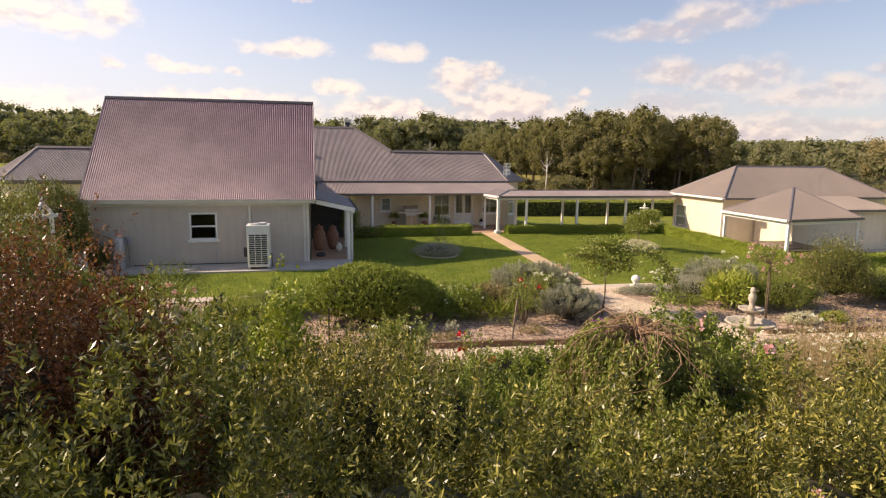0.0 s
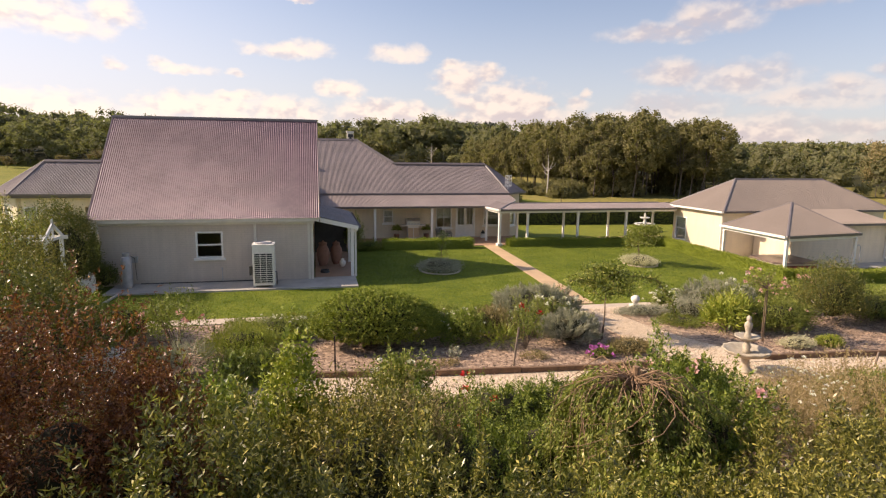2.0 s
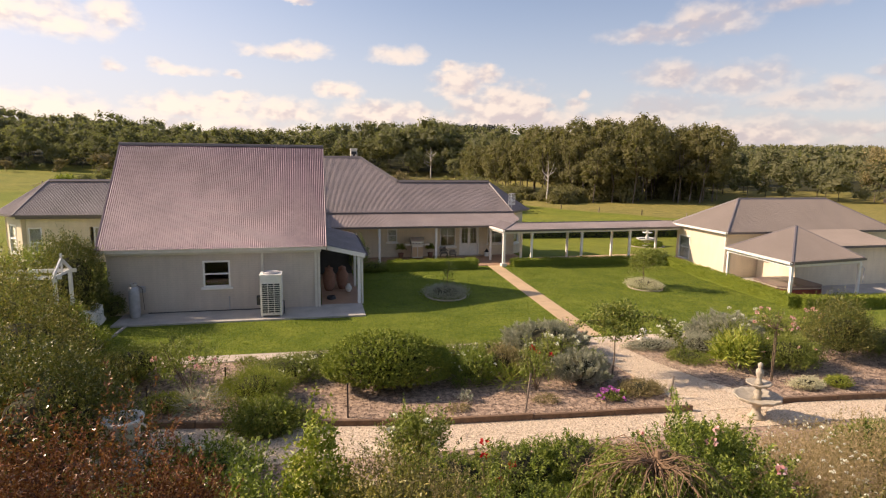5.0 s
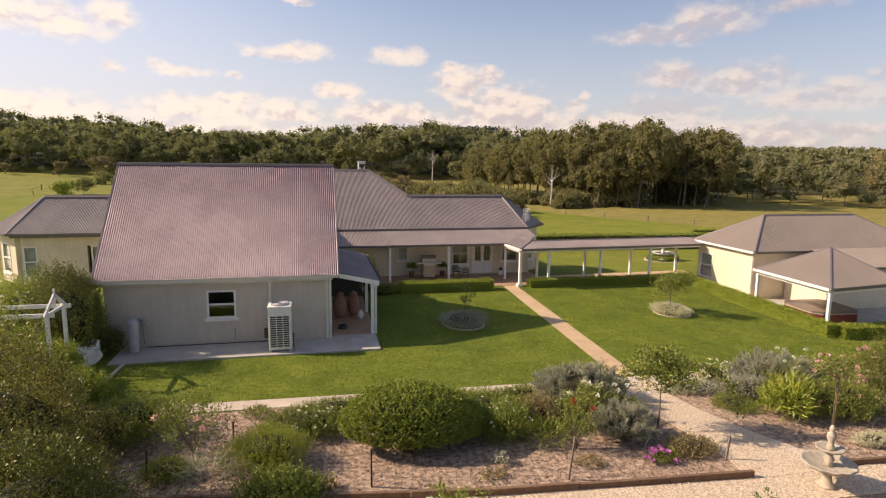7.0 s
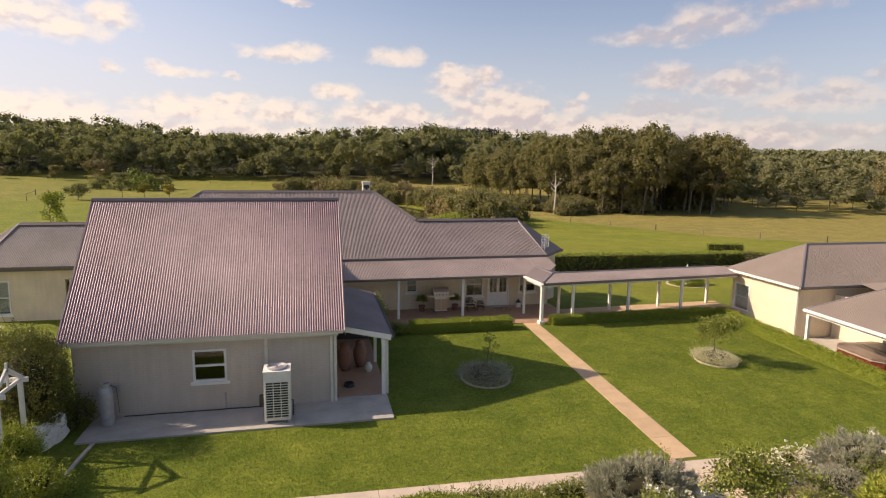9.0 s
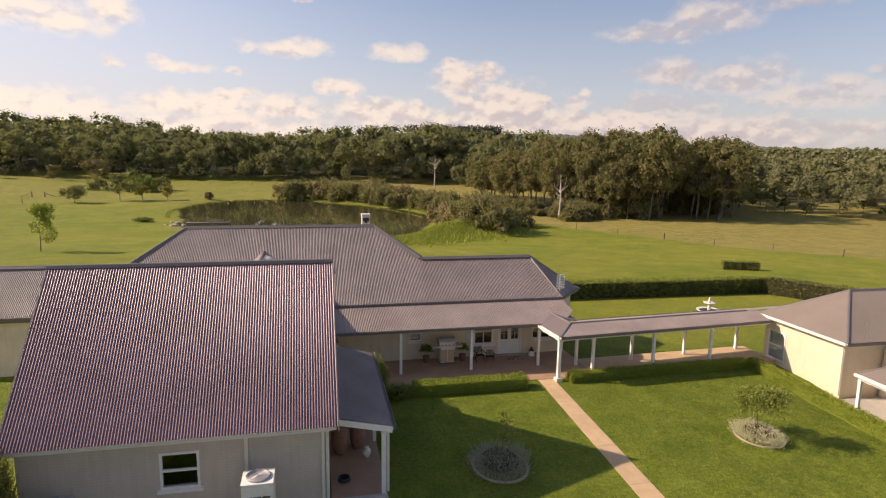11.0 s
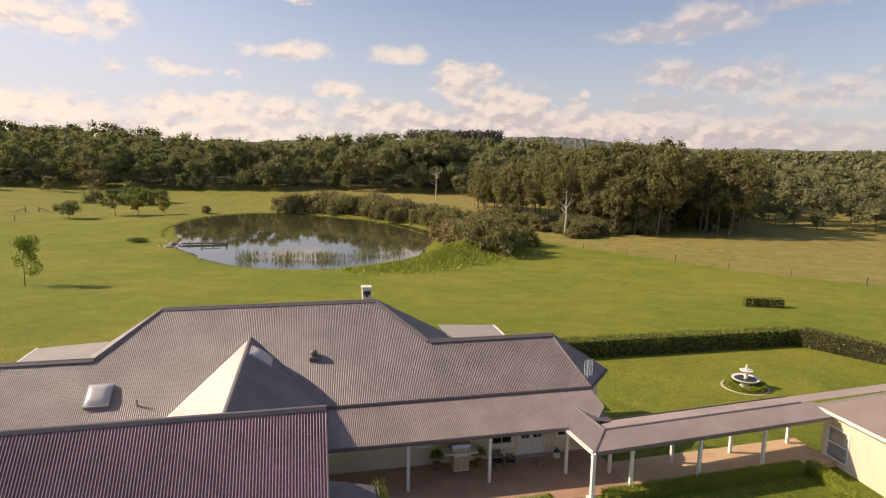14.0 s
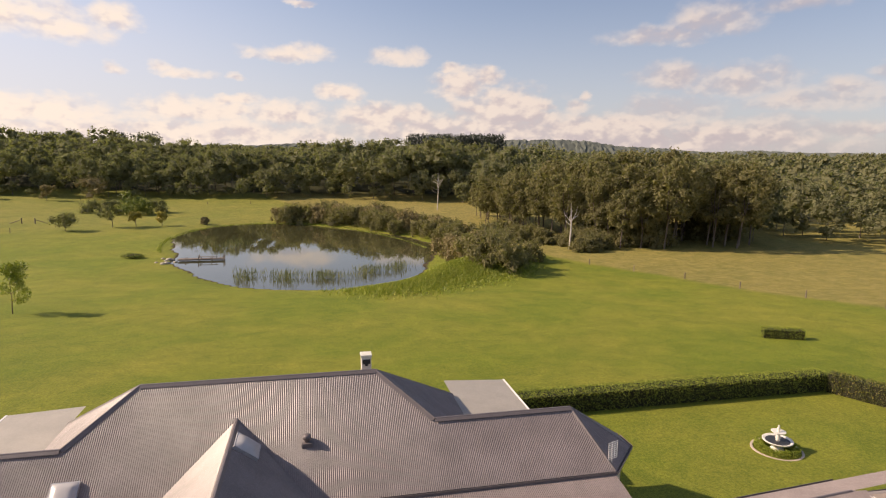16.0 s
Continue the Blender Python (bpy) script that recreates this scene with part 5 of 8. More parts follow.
def rose(x, y, h, r, flowers, label, seed, leaf=0.055, n=150, per=13):
    """An open, leggy rose bush on bare canes."""
    rng = np.random.default_rng(seed)
    t = bush("rose_bush", label, "rose", x, y, r, r, h, L_SHRUB, seed, leaf, 0.6, n, per, 0.45, 0.6, h * 0.25, 0, 0.35, flowers, "rose bushes", 0.55, 0.22)
    bm = bmesh.new()
    stems(bm, rng, 0, 0, 0, h * 0.9, 9, r * 0.75)
    tagged(part("cane", bm, M_STEM, t), kind="stuff")
    return t


def clipped_hedge(name, pts, width, h, label, seed, leaf=0.055, dens=1300, mat=None, group="", deep=0.035):
    """A hedge clipped square along a line of points."""
    rng = np.random.default_rng(seed)
    t = thing(name, label, "hedge", group)
    faces = []
    bm = bmesh.new()
    for (xa, ya), (xb, yb) in zip(pts, pts[1:]):
        ln = math.hypot(xb - xa, yb - ya)
        u = np.array([(xb - xa) / ln, (yb - ya) / ln, 0])
        s = np.array([-u[1], u[0], 0])
        za, zb = at_ground(xa, ya), at_ground(xb, yb)

        def spot(d, off, z):
            base = np.outer(d, u) + np.outer(off, s) + np.array([xa, ya, 0])
            base[:, 2] = za + (zb - za) * d / ln + z
            return base
        for k, area in (("top", ln * width), ("l", ln * h), ("r", ln * h), ("a", width * h), ("b", width * h)):
            n = int(area * dens)
            d, v = rng.uniform(-width / 2, ln + width / 2, n), rng.uniform(0, 1, n)
            wob = deep * rng.normal(0, 1, n) + 0.02 * np.sin(d * 3.1 + 1) + 0.015 * np.sin(d * 7.7)
            if k == "top":
                p, nrm = spot(d, (v - 0.5) * width, h + wob), np.array([0, 0, 1.0])
            elif k in "lr":
                sg = 1 if k == "l" else -1
                p, nrm = spot(d, sg * (width / 2 + wob), v * h), s * sg
            else:
                sg = -1 if k == "a" else 1
                p, nrm = spot(np.full(n, -width / 2 if k == "a" else ln + width / 2) + sg * wob, (v - 0.5) * width, rng.uniform(0, 1, n) * h), u * sg
            faces.append(leaf_faces(rng, p - nrm * leaf * 0.4, np.repeat(nrm[None], n, 0) * 0.6 + np.array([0, 0, 0.35]), leaf, leaf * 0.6, 0.6))
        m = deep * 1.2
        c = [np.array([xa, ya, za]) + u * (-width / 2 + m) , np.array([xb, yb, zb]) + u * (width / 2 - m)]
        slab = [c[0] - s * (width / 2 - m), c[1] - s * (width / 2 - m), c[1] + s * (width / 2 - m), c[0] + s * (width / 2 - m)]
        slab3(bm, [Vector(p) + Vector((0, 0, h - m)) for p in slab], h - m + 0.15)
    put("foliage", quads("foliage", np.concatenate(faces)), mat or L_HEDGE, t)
    # tall hedges get the dark core that paints shade between their leaves
    part("inner_foliage", bm, L_INNER_SHADE if name == "tall_hedge" else L_BOX, t)
    return t


def ball_grid(n):
    """A unit ball as shared corners and four-cornered faces, n x n a side."""
    g = np.linspace(-1, 1, n + 1)
    keys, verts, faces = {}, [], []
    for ax in range(3):
        for sg in (-1, 1):
            for i in range(n):
                for j in range(n):
                    c = []
                    for u, v in ((g[i], g[j]), (g[i + 1], g[j]), (g[i + 1], g[j + 1]), (g[i], g[j + 1])):
                        p = np.zeros(3)
                        p[ax], p[(ax + 1) % 3], p[(ax + 2) % 3] = sg, u, v
                        k = tuple(np.round(p, 4))
                        if k not in keys:
                            keys[k] = len(verts)
                            verts.append(p / np.linalg.norm(p))
                        c.append(keys[k])
                    faces.append(c if sg > 0 else c[::-1])
    return np.array(verts), np.array(faces)


BALL_V, BALL_F = ball_grid(1)


def puffs(rng, centres, radii, cards, leaf, flat=0.85, jitter=0.6, reach=(0.72, 1.10), heart=0.60):
    """Leaf clumps: a dense heart in each, wrapped in small three-cornered tufts."""
    hearts, loose = [], []
    sq = np.array([1, 1, flat])
    for c, r in zip(centres, radii):
        turn = rng.uniform(-1, 1, (3, 3)) * 0.6 + np.eye(3)
        hearts.append(c + rows_norm(BALL_V @ turn) * (rng.uniform(0.66, 1.24, len(BALL_V)) * heart * r)[:, None] * sq)
        if cards:
            d = rows_norm(rng.normal(0, 1, (cards, 3)) + np.array([0, 0, 0.45]))
            lump = 1 + 0.16 * np.sin(d[:, 0] * 5 + c[0]) * np.sin(d[:, 1] * 5 + c[1] + d[:, 2] * 4)
            p = c + d * (r * lump * rng.uniform(reach[0], reach[1], cards))[:, None] * sq
            loose.append(tufts(rng, p, d, leaf, jitter))
    return np.array(hearts), np.concatenate(loose) if loose else np.zeros((0, 3, 3))


def crown_mesh(name, hearts, loose):
    """One mesh of ragged hearts and three-cornered tufts."""
    k, nv, nf = len(hearts), len(BALL_V), len(BALL_F)
    verts = np.concatenate([hearts.reshape(-1, 3), loose.reshape(-1, 3)]).astype(np.float32)
    quad_ix = (BALL_F[None] + (np.arange(k) * nv)[:, None, None]).reshape(-1)
    tri_ix = k * nv + np.arange(len(loose) * 3)
    mesh = bpy.data.meshes.new(name)
    mesh.vertices.add(len(verts))
    mesh.vertices.foreach_set("co", verts.ravel())
    mesh.loops.add(len(quad_ix) + len(tri_ix))
    mesh.loops.foreach_set("vertex_index", np.concatenate([quad_ix, tri_ix]).astype(np.int32))
    mesh.polygons.add(k * nf + len(loose))
    mesh.polygons.foreach_set("loop_start", np.concatenate([np.arange(k * nf) * 4, k * nf * 4 + np.arange(len(loose)) * 3]).astype(np.int32))
    mesh.update(calc_edges=True)
    mesh.polygons.foreach_set("use_smooth", [False] * (k * nf + len(loose)))
    return mesh


def tree_parts(seed, h, crown, trunk_r, leaf, clumps, per, fork=0.45, lean=0.06, flat=0.75, bare=0.35, limbs=9, heart=False):
    """A trunk with limbs as one bmesh and the crown's leaves as faces."""
    rng = np.random.default_rng(seed)
    bm = bmesh.new()
    p = Vector((0, 0, -0.3))
    tips = []
    way = Vector((rng.normal(0, lean), rng.normal(0, lean), 1)).normalized()
    segs = 6
    r = trunk_r
    top = h * 0.86
    for i in range(segs):
        q = p + way * (top + 0.3) / segs
        q += Vector((rng.normal(0, 0.02), rng.normal(0, 0.02), 0)) * h * 0.5
        r2 = trunk_r * (1 - 0.85 * (i + 1) / segs)
        rod(bm, p, q, r, max(r2, 0.012), 7)
        frac = (i + 1) / segs
        if frac > bare:
            for _ in range(max(1, limbs // segs + (1 if rng.uniform() < 0.5 else 0))):
                a = rng.uniform(0, 2 * math.pi)
                reach = crown * rng.uniform(0.55, 0.95) * (1.15 - 0.55 * frac)
                e = q + Vector((math.cos(a) * reach, math.sin(a) * reach, reach * rng.uniform(0.35, 0.9)))
                m = (q + e) / 2 + Vector((0, 0, -0.08 * reach))
                rod(bm, q, m, max(r2 * 0.55, 0.01), max(r2 * 0.35, 0.008), 5)
                rod(bm, m, e, max(r2 * 0.35, 0.008), 0.006, 5)
                tips += [e, (m + e) / 2]
        p, r = q, max(r2, 0.012)
    tips += [p, p]
    z0 = h * bare
    faces, hearts = [], []
    tips = np.array([t[:] for t in tips])
    for i in range(clumps):
        c = tips[rng.integers(len(tips))] + rng.normal(0, crown * 0.16, 3)
        c[2] = min(max(c[2], z0), h * 0.97)
        cr = crown * rng.uniform(0.16, 0.34) * (1.15 if heart else 1.0)
        if heart:
            hb, lb = puffs(rng, [c], [cr], per, leaf, flat)
            hearts.append(hb)
            faces.append(lb)
            continue
        d = rows_norm(rng.normal(0, 1, (per, 3)))
        rr = cr * rng.uniform(0.35, 1.0, per) ** 0.6
        pts = c + d * rr[:, None] * np.array([1, 1, flat])
        faces.append(leaf_faces(rng, pts, d + np.array([0, 0, 0.1]), leaf, leaf * 0.7, 0.7))
    return bm, np.concatenate(faces), np.concatenate(hearts) if heart else None


def tree(name, label, category, seed, at, h, crown, trunk_r, leaf, clumps, per, leaf_mat, bark=None, group="", **kw):
    bm, faces, hearts = tree_parts(seed, h, crown, trunk_r, leaf, clumps, per, **kw)
    t = thing(name, label, category, group, at)
    part("trunk", bm, bark or M_BARK, t)
    put("crown", quads("crown", faces) if hearts is None else crown_mesh("crown", hearts, faces), leaf_mat, t)
    return t


# -- clipped hedges of the courtyard and the rear lawn
clipped_hedge("box_hedge", [(3.7, 31.12), (8.0, 31.12)], 0.66, 0.52, "low clipped green box hedge along the verandah", 11, group="low box hedges")
clipped_hedge("box_hedge", [(10.68, 31.33), (19.8, 31.93)], 0.5, 0.42, "low clipped green box hedge along the covered walkway", 12, group="low box hedges")
clipped_hedge("box_hedge", [(20.42, 31.75), (19.82, 21.35)], 0.5, 0.46, "low clipped green box hedge beside the garage wall", 13, group="low box hedges")
clipped_hedge("box_hedge", [(20.4, 21.05), (27.5, 20.7)], 0.6, 0.5, "low clipped green box hedge in front of the spa pavilion", 14, group="low box hedges")
clipped_hedge("tall_hedge", [(11.5, 49.6), (36.0, 50.2)], 1.3, 1.35, "long waist-high clipped dark green hedge behind the rear lawn", 15, 0.10, 260, L_BOX, deep=0.06)
clipped_hedge("tall_hedge", [(36.9, 49.2), (40.5, 39.5)], 1.2, 1.35, "clipped broad-leaved hedge closing the rear lawn's side", 16, 0.11, 260, L_DARK, deep=0.07)
clipped_hedge("tall_hedge", [(45.2, 65.4), (47.6, 64.3)], 1.2, 1.0, "short clipped hedge standing alone in the field", 17, 0.10, 260, L_HEDGE, deep=0.06)

# -- flower bed between the edging path and the gravel walk
bush("clipped_bush", "large rounded clipped box bush with bright new tips", "bush", 1.4, 15.0, 1.6, 1.12, 1.50, L_BOX, 21, 0.05, 0.6, 6400, 11, 0.16, 0.85, 0.1, 0.80, 0.13, stray=0.035, up=0.35, low=-0.5)
bush("lavender", "big silver-grey lavender bush", "lavender", 6.35, 16.35, 1.25, 0.85, 1.12, L_GREY, 22, 0.11, 0.13, 3200, 11, 0.26, 0.2, 0.05, 0.72, 0.22, up=0.5, stray=0.09, sprays=210, group="lavender bushes")
bush("lavender", "silver-grey lavender bush beside the gravel walk", "lavender", 6.55, 14.25, 0.80, 0.7, 0.85, L_GREY, 23, 0.10, 0.13, 2200, 11, 0.26, 0.22, 0.05, 0.72, 0.2, up=0.5, stray=0.09, sprays=150, group="lavender bushes")
bush("lavender", "spreading silver-grey lavender bush", "lavender", 12.9, 16.5, 1.3, 0.8, 0.98, L_GREY, 24, 0.11, 0.13, 2600, 11, 0.28, 0.22, 0.05, 0.72, 0.22, up=0.5, stray=0.09, sprays=170, group="lavender bushes")
bush("lavender", "small grey lavender in the bed", "lavender", 11.5, 15.9, 0.7, 0.5, 0.6, L_GREY, 25, 0.09, 0.10, 900, 9, 0.2, 0.22, 0.05, 0.69, 0.2, up=0.5, stray=0.16, group="lavender bushes")
bush("shrub", "brownish-red leaved low shrub", "shrub", 4.6, 15.3, 0.70, 0.55, 0.80, L_DRY, 26, 0.05, 0.5, 900, 12, 0.3, 0.5, 0.05, 0.60)
bush("shrub", "fresh green leafy perennial clump with small white flowers", "perennial", 3.65, 14.75, 0.60, 0.5, 0.85, L_GREEN, 27, 0.09, 0.25, 620, 12, 0.4, 0.35, 0.05, 0.52, 0.3, (L_WHITE, 26, 0.05), up=0.7)
bush("shrub", "low green edging plants along the lawn path", "perennial", 2.2, 17.0, 2.0, 0.35, 0.42, L_SHRUB, 28, 0.06, 0.4, 1500, 10, 0.25, 0.5, 0.02, 0.60, 0.3)
bush("shrub", "low green edging plants with pale flowers", "perennial", 5.0, 16.9, 1.0, 0.35, 0.45, L_SHRUB, 29, 0.06, 0.4, 900, 10, 0.25, 0.5, 0.02, 0.60, 0.3, (L_WHITE, 20, 0.05))
bush("shrub", "feathery green low shrub", "shrub", -1.95, 14.6, 0.85, 0.75, 0.8, L_BRIGHT, 30, 0.07, 0.14, 2000, 10, 0.25, 0.3, 0.03, 0.67, 0.2, up=0.5)
bush("shrub", "low spreading shrub with small white flowers", "shrub", -1.2, 16.0, 1.05, 0.75, 0.62, L_SHRUB, 31, 0.05, 0.4, 1700, 10, 0.25, 0.5, 0.03, 0.62, 0.25, (L_WHITE, 40, 0.05))
bush("shrub", "low green shrub beside the lawn", "shrub", -0.3, 17.0, 0.9, 0.4, 0.42, L_SHRUB, 32, 0.05, 0.4, 900, 10, 0.22, 0.5, 0.03, 0.62, 0.25)
bush("shrub", "dark low green shrub in the mulch", "shrub", -4.0, 14.4, 0.5, 0.4, 0.45, L_SHRUB, 33, 0.05, 0.4, 600, 10, 0.22, 0.5, 0.03, 0.62)
bush("shrub", "rounded dark green shrub at the bed's end", "shrub", -5.3, 16.6, 1.0, 0.9, 1.0, L_SHRUB, 34, 0.05, 0.45, 1700, 11, 0.25, 0.5, 0.05, 0.67, 0.2)
bush("shrub", "sunlit rounded hedge-like shrub", "shrub", -6.2, 15.8, 1.2, 0.7, 0.95, L_OLIVE, 35, 0.045, 0.5, 2100, 11, 0.2, 0.5, 0.05, 0.71, 0.12)
bush("shrub", "low leafy perennials between lavender and box bush", "perennial", 5.4, 15.4, 0.6, 0.5, 0.6, L_GREEN, 180, 0.06, 0.35, 700, 11, 0.3, 0.5, 0.05, 0.55, 0.3, (L_WHITE, 14, 0.05))
bush("shrub", "low grey-green perennials behind the box bush", "perennial", 3.4, 16.2, 0.9, 0.5, 0.6, L_SHRUB, 181, 0.06, 0.3, 900, 11, 0.3, 0.45, 0.05, 0.55, 0.3, (L_WHITE, 24, 0.05))
bush("shrub", "dry low weeds in the mulch", "perennial", 5.2, 13.2, 0.35, 0.25, 0.2, L_DRY, 182, 0.06, 0.3, 160, 7, 0.16, 0.5, 0.02, 0, group="mulch weeds")
bush("shrub", "dry low weeds in the mulch", "perennial", 2.9, 13.1, 0.3, 0.2, 0.14, L_DRY, 183, 0.06, 0.3, 120, 7, 0.14, 0.5, 0.02, 0, group="mulch weeds")
bush("tussock", "strappy grey-green tussock of long leaves", "tussock", -3.1, 13.95, 0.45, 0.45, 0.5, L_GREY, 36, 0.45, 0.05, 110, 3, 0.1, 0.5, 0.02, 0, 0.1, up=0.35)
bush("tussock", "strappy green tussock of long leaves", "tussock", 4.55, 14.35, 0.4, 0.4, 0.45, L_BRIGHT, 37, 0.4, 0.05, 110, 3, 0.1, 0.5, 0.02, 0, 0.1, up=0.4)
bush("agapanthus", "bright green strappy clump of broad leaves", "perennial", 11.75, 14.6, 0.55, 0.55, 0.85, L_BRIGHT, 38, 0.30, 0.16, 420, 4, 0.25, 0.45, 0.05, 0.55, 0.2, up=0.5)
bush("shrub", "leafy green flowering shrub", "shrub", 13.3, 14.4, 1.15, 0.8, 0.95, L_SHRUB, 39, 0.06, 0.35, 1900, 11, 0.3, 0.45, 0.05, 0.65, 0.25, (L_PINK, 16, 0.07), up=0.6)
bush("shrub", "tall open bronze-green shrub", "shrub", 15.6, 14.7, 0.95, 0.85, 1.75, L_DARK, 40, 0.06, 0.45, 2000, 12, 0.5, 0.5, 0.1, 0.60, 0.3)
bush("shrub", "green garden shrub with pink flowers", "shrub", 14.8, 16.4, 1.0, 0.6, 0.9, L_SHRUB, 41, 0.06, 0.4, 1300, 11, 0.3, 0.5, 0.05, 0.62, 0.25, (L_PINK, 22, 0.08))
bush("shrub", "green shrub at the far end of the bed", "shrub", 17.9, 15.2, 1.3, 1.0, 0.9, L_SHRUB, 42, 0.06, 0.4, 1900, 11, 0.3, 0.5, 0.05, 0.65, 0.25)
bush("shrub", "olive green shrub in the sunny bed", "shrub", 17.6, 13.2, 1.2, 0.7, 0.8, L_BRIGHT, 43, 0.06, 0.4, 1300, 11, 0.3, 0.5, 0.05, 0.62, 0.25)
bush("shrub", "large green shrub beyond the bed", "shrub", 20.6, 15.0, 1.4, 1.2, 0.9, L_SHRUB, 44, 0.06, 0.4, 1700, 11, 0.3, 0.5, 0.05, 0.65, 0.25)
bush("shrub", "small pale cushion plant by the sleepers", "perennial", 12.5, 12.75, 0.45, 0.3, 0.3, L_BLUE, 45, 0.04, 0.4, 700, 8, 0.14, 0.5, 0.02, 0.69)
bush("shrub", "small bright green cushion plant by the sleepers", "perennial", 13.5, 12.75, 0.3, 0.28, 0.32, L_BRIGHT, 46, 0.05, 0.4, 500, 8, 0.14, 0.5, 0.02, 0.69)
bush("shrub", "grey-green mat plant at the path's mouth", "perennial", 10.3, 16.6, 0.85, 0.4, 0.28, L_GREY, 47, 0.05, 0.3, 1200, 8, 0.15, 0.5, 0.02, 0.69, group="mat plants")
bush("shrub", "grey-green mat plant beside the gravel", "perennial", 10.7, 15.4, 0.6, 0.6, 0.26, L_SHRUB, 48, 0.05, 0.3, 1000, 8, 0.15, 0.5, 0.02, 0.69, group="mat plants")
bush("shrub", "low creeping plant beside the gravel", "perennial", 7.85, 13.3, 0.55, 0.45, 0.32, L_DRY, 49, 0.05, 0.4, 800, 8, 0.16, 0.5, 0.02, 0.65, group="mat plants")
bush("shrub", "low green plant under the small tree", "perennial", 7.3, 15.4, 0.5, 0.6, 0.5, L_SHRUB, 50, 0.05, 0.4, 700, 9, 0.2, 0.5, 0.02, 0.60)
bush("flower_clump", "low clump of magenta daisies", "flowers", 6.9, 13.0, 0.34, 0.22, 0.26, L_SHRUB, 51, 0.05, 0.4, 260, 7, 0.14, 0.5, 0.02, 0.52, 0.2, (L_PURPLE, 18, 0.10))
bush("shrub", "white flowering shrub near the path's mouth", "shrub", 11.1, 17.0, 0.42, 0.35, 0.7, L_SHRUB, 52, 0.05, 0.5, 260, 10, 0.3, 0.55, 0.1, 0.4, 0.3, (L_WHITE, 40, 0.08))
bush("seedling", "small grey-green seedling in the mulch", "perennial", 3.2, 13.6, 0.18, 0.18, 0.28, L_GREY, 53, 0.07, 0.4, 60, 6, 0.15, 0.5, 0.02, 0, group="seedlings")
bush("seedling", "small yellow-green seedling in the mulch", "perennial", 1.6, 12.75, 0.22, 0.16, 0.16, L_BRIGHT, 54, 0.06, 0.4, 70, 6, 0.12, 0.5, 0.02, 0, group="seedlings")
bush("seedling", "small tuft beside the sleepers", "perennial", -0.6, 13.3, 0.2, 0.16, 0.2, L_DRY, 55, 0.06, 0.4, 70, 6, 0.12, 0.5, 0.02, 0, group="seedlings")
bush("seedling", "small green tuft in the mulch", "perennial", -2.4, 17.2, 0.35, 0.25, 0.3, L_SHRUB, 56, 0.06, 0.4, 160, 7, 0.14, 0.5, 0.02, 0, group="seedlings")
rose(5.2, 13.9, 1.25, 0.42, (L_REDF, 3, 0.13), "leggy rose bush with one red bloom", 61)
rose(6.2, 15.2, 1.25, 0.55, (L_WHITE, 12, 0.11), "rose bush with creamy white blooms", 62, n=220)
rose(-3.65, 15.4, 1.65, 0.8, (L_PINK, 5, 0.13), "tall rose bush with deep pink blooms beside the lawn", 63, n=330)
rose(7.4, 16.9, 0.9, 0.35, (L_PINK, 6, 0.09), "small rose bush with pink blooms", 64)
rose(12.6, 15.6, 1.1, 0.5, (L_WHITE, 9, 0.09), "rose bush with pale blooms", 65, n=200)
rose(16.0, 16.3, 1.2, 0.6, (L_PINK, 9, 0.12), "rose bush with pink blooms at the bed's edge", 66, n=230)


def standard_rose(x, y):
    t = thing("standard_rose", "standard rose on a bare stem with pale pink blooms", "rose", "", (x, y, at_ground(x, y)))
    rng = np.random.default_rng(70)
    bm = bmesh.new()
    rod(bm, (0, 0, 0), (0.02, 0.01, 0.8), 0.02, 0.018, 7)
    rod(bm, (0.02, 0.01, 0.8), (0.0, 0.0, 1.55), 0.018, 0.016, 7)
    rod(bm, (-0.05, 0.0, 0), (-0.05, 0.0, 1.45), 0.013, 0.013, 6)
    tips = []
    for _ in range(22):
        a, e = rng.uniform(0, 6.28), rng.uniform(0.1, 0.75)
        q = Vector((math.cos(a) * 0.62 * math.cos(e), math.sin(a) * 0.62 * math.cos(e), 1.5 + 0.75 * math.sin(e)))
        rod(bm, (0, 0, 1.5), q, 0.010, 0.004, 5)
        tips.append(q[:])
    part("stem", bm, M_STEM, t)
    tips = np.array(tips)
    base = np.concatenate([np.array([0, 0, 1.5]) + (p - [0, 0, 1.5]) * rng.uniform(0.45, 1.05, (46, 1)) + rng.normal(0, 0.06, (46, 3)) for p in tips])
    put("foliage", quads("foliage", leaf_faces(rng, base, rng.normal(0, 1, base.shape), 0.06, 0.036)), L_SHRUB, t)
    fl = []
    for p in tips[:13]:
        d = dome_ways(rng, 18, -0.4)
        fl.append(leaf_faces(rng, p + d * 0.022, d, 0.055, 0.055))
    put("blossom", quads("blossom", np.concatenate(fl)), L_PINK, t)


standard_rose(11.95, 13.35)

# small trees of the garden and the lawn beds
tree("small_tree", "small crab apple tree with an irregular leafy head", "tree", 81, (7.6, 14.3, 0), 2.05, 0.86, 0.035, 0.07, 70, 60, L_SHRUB, M_STEM, bare=0.50, limbs=16, flat=0.8)


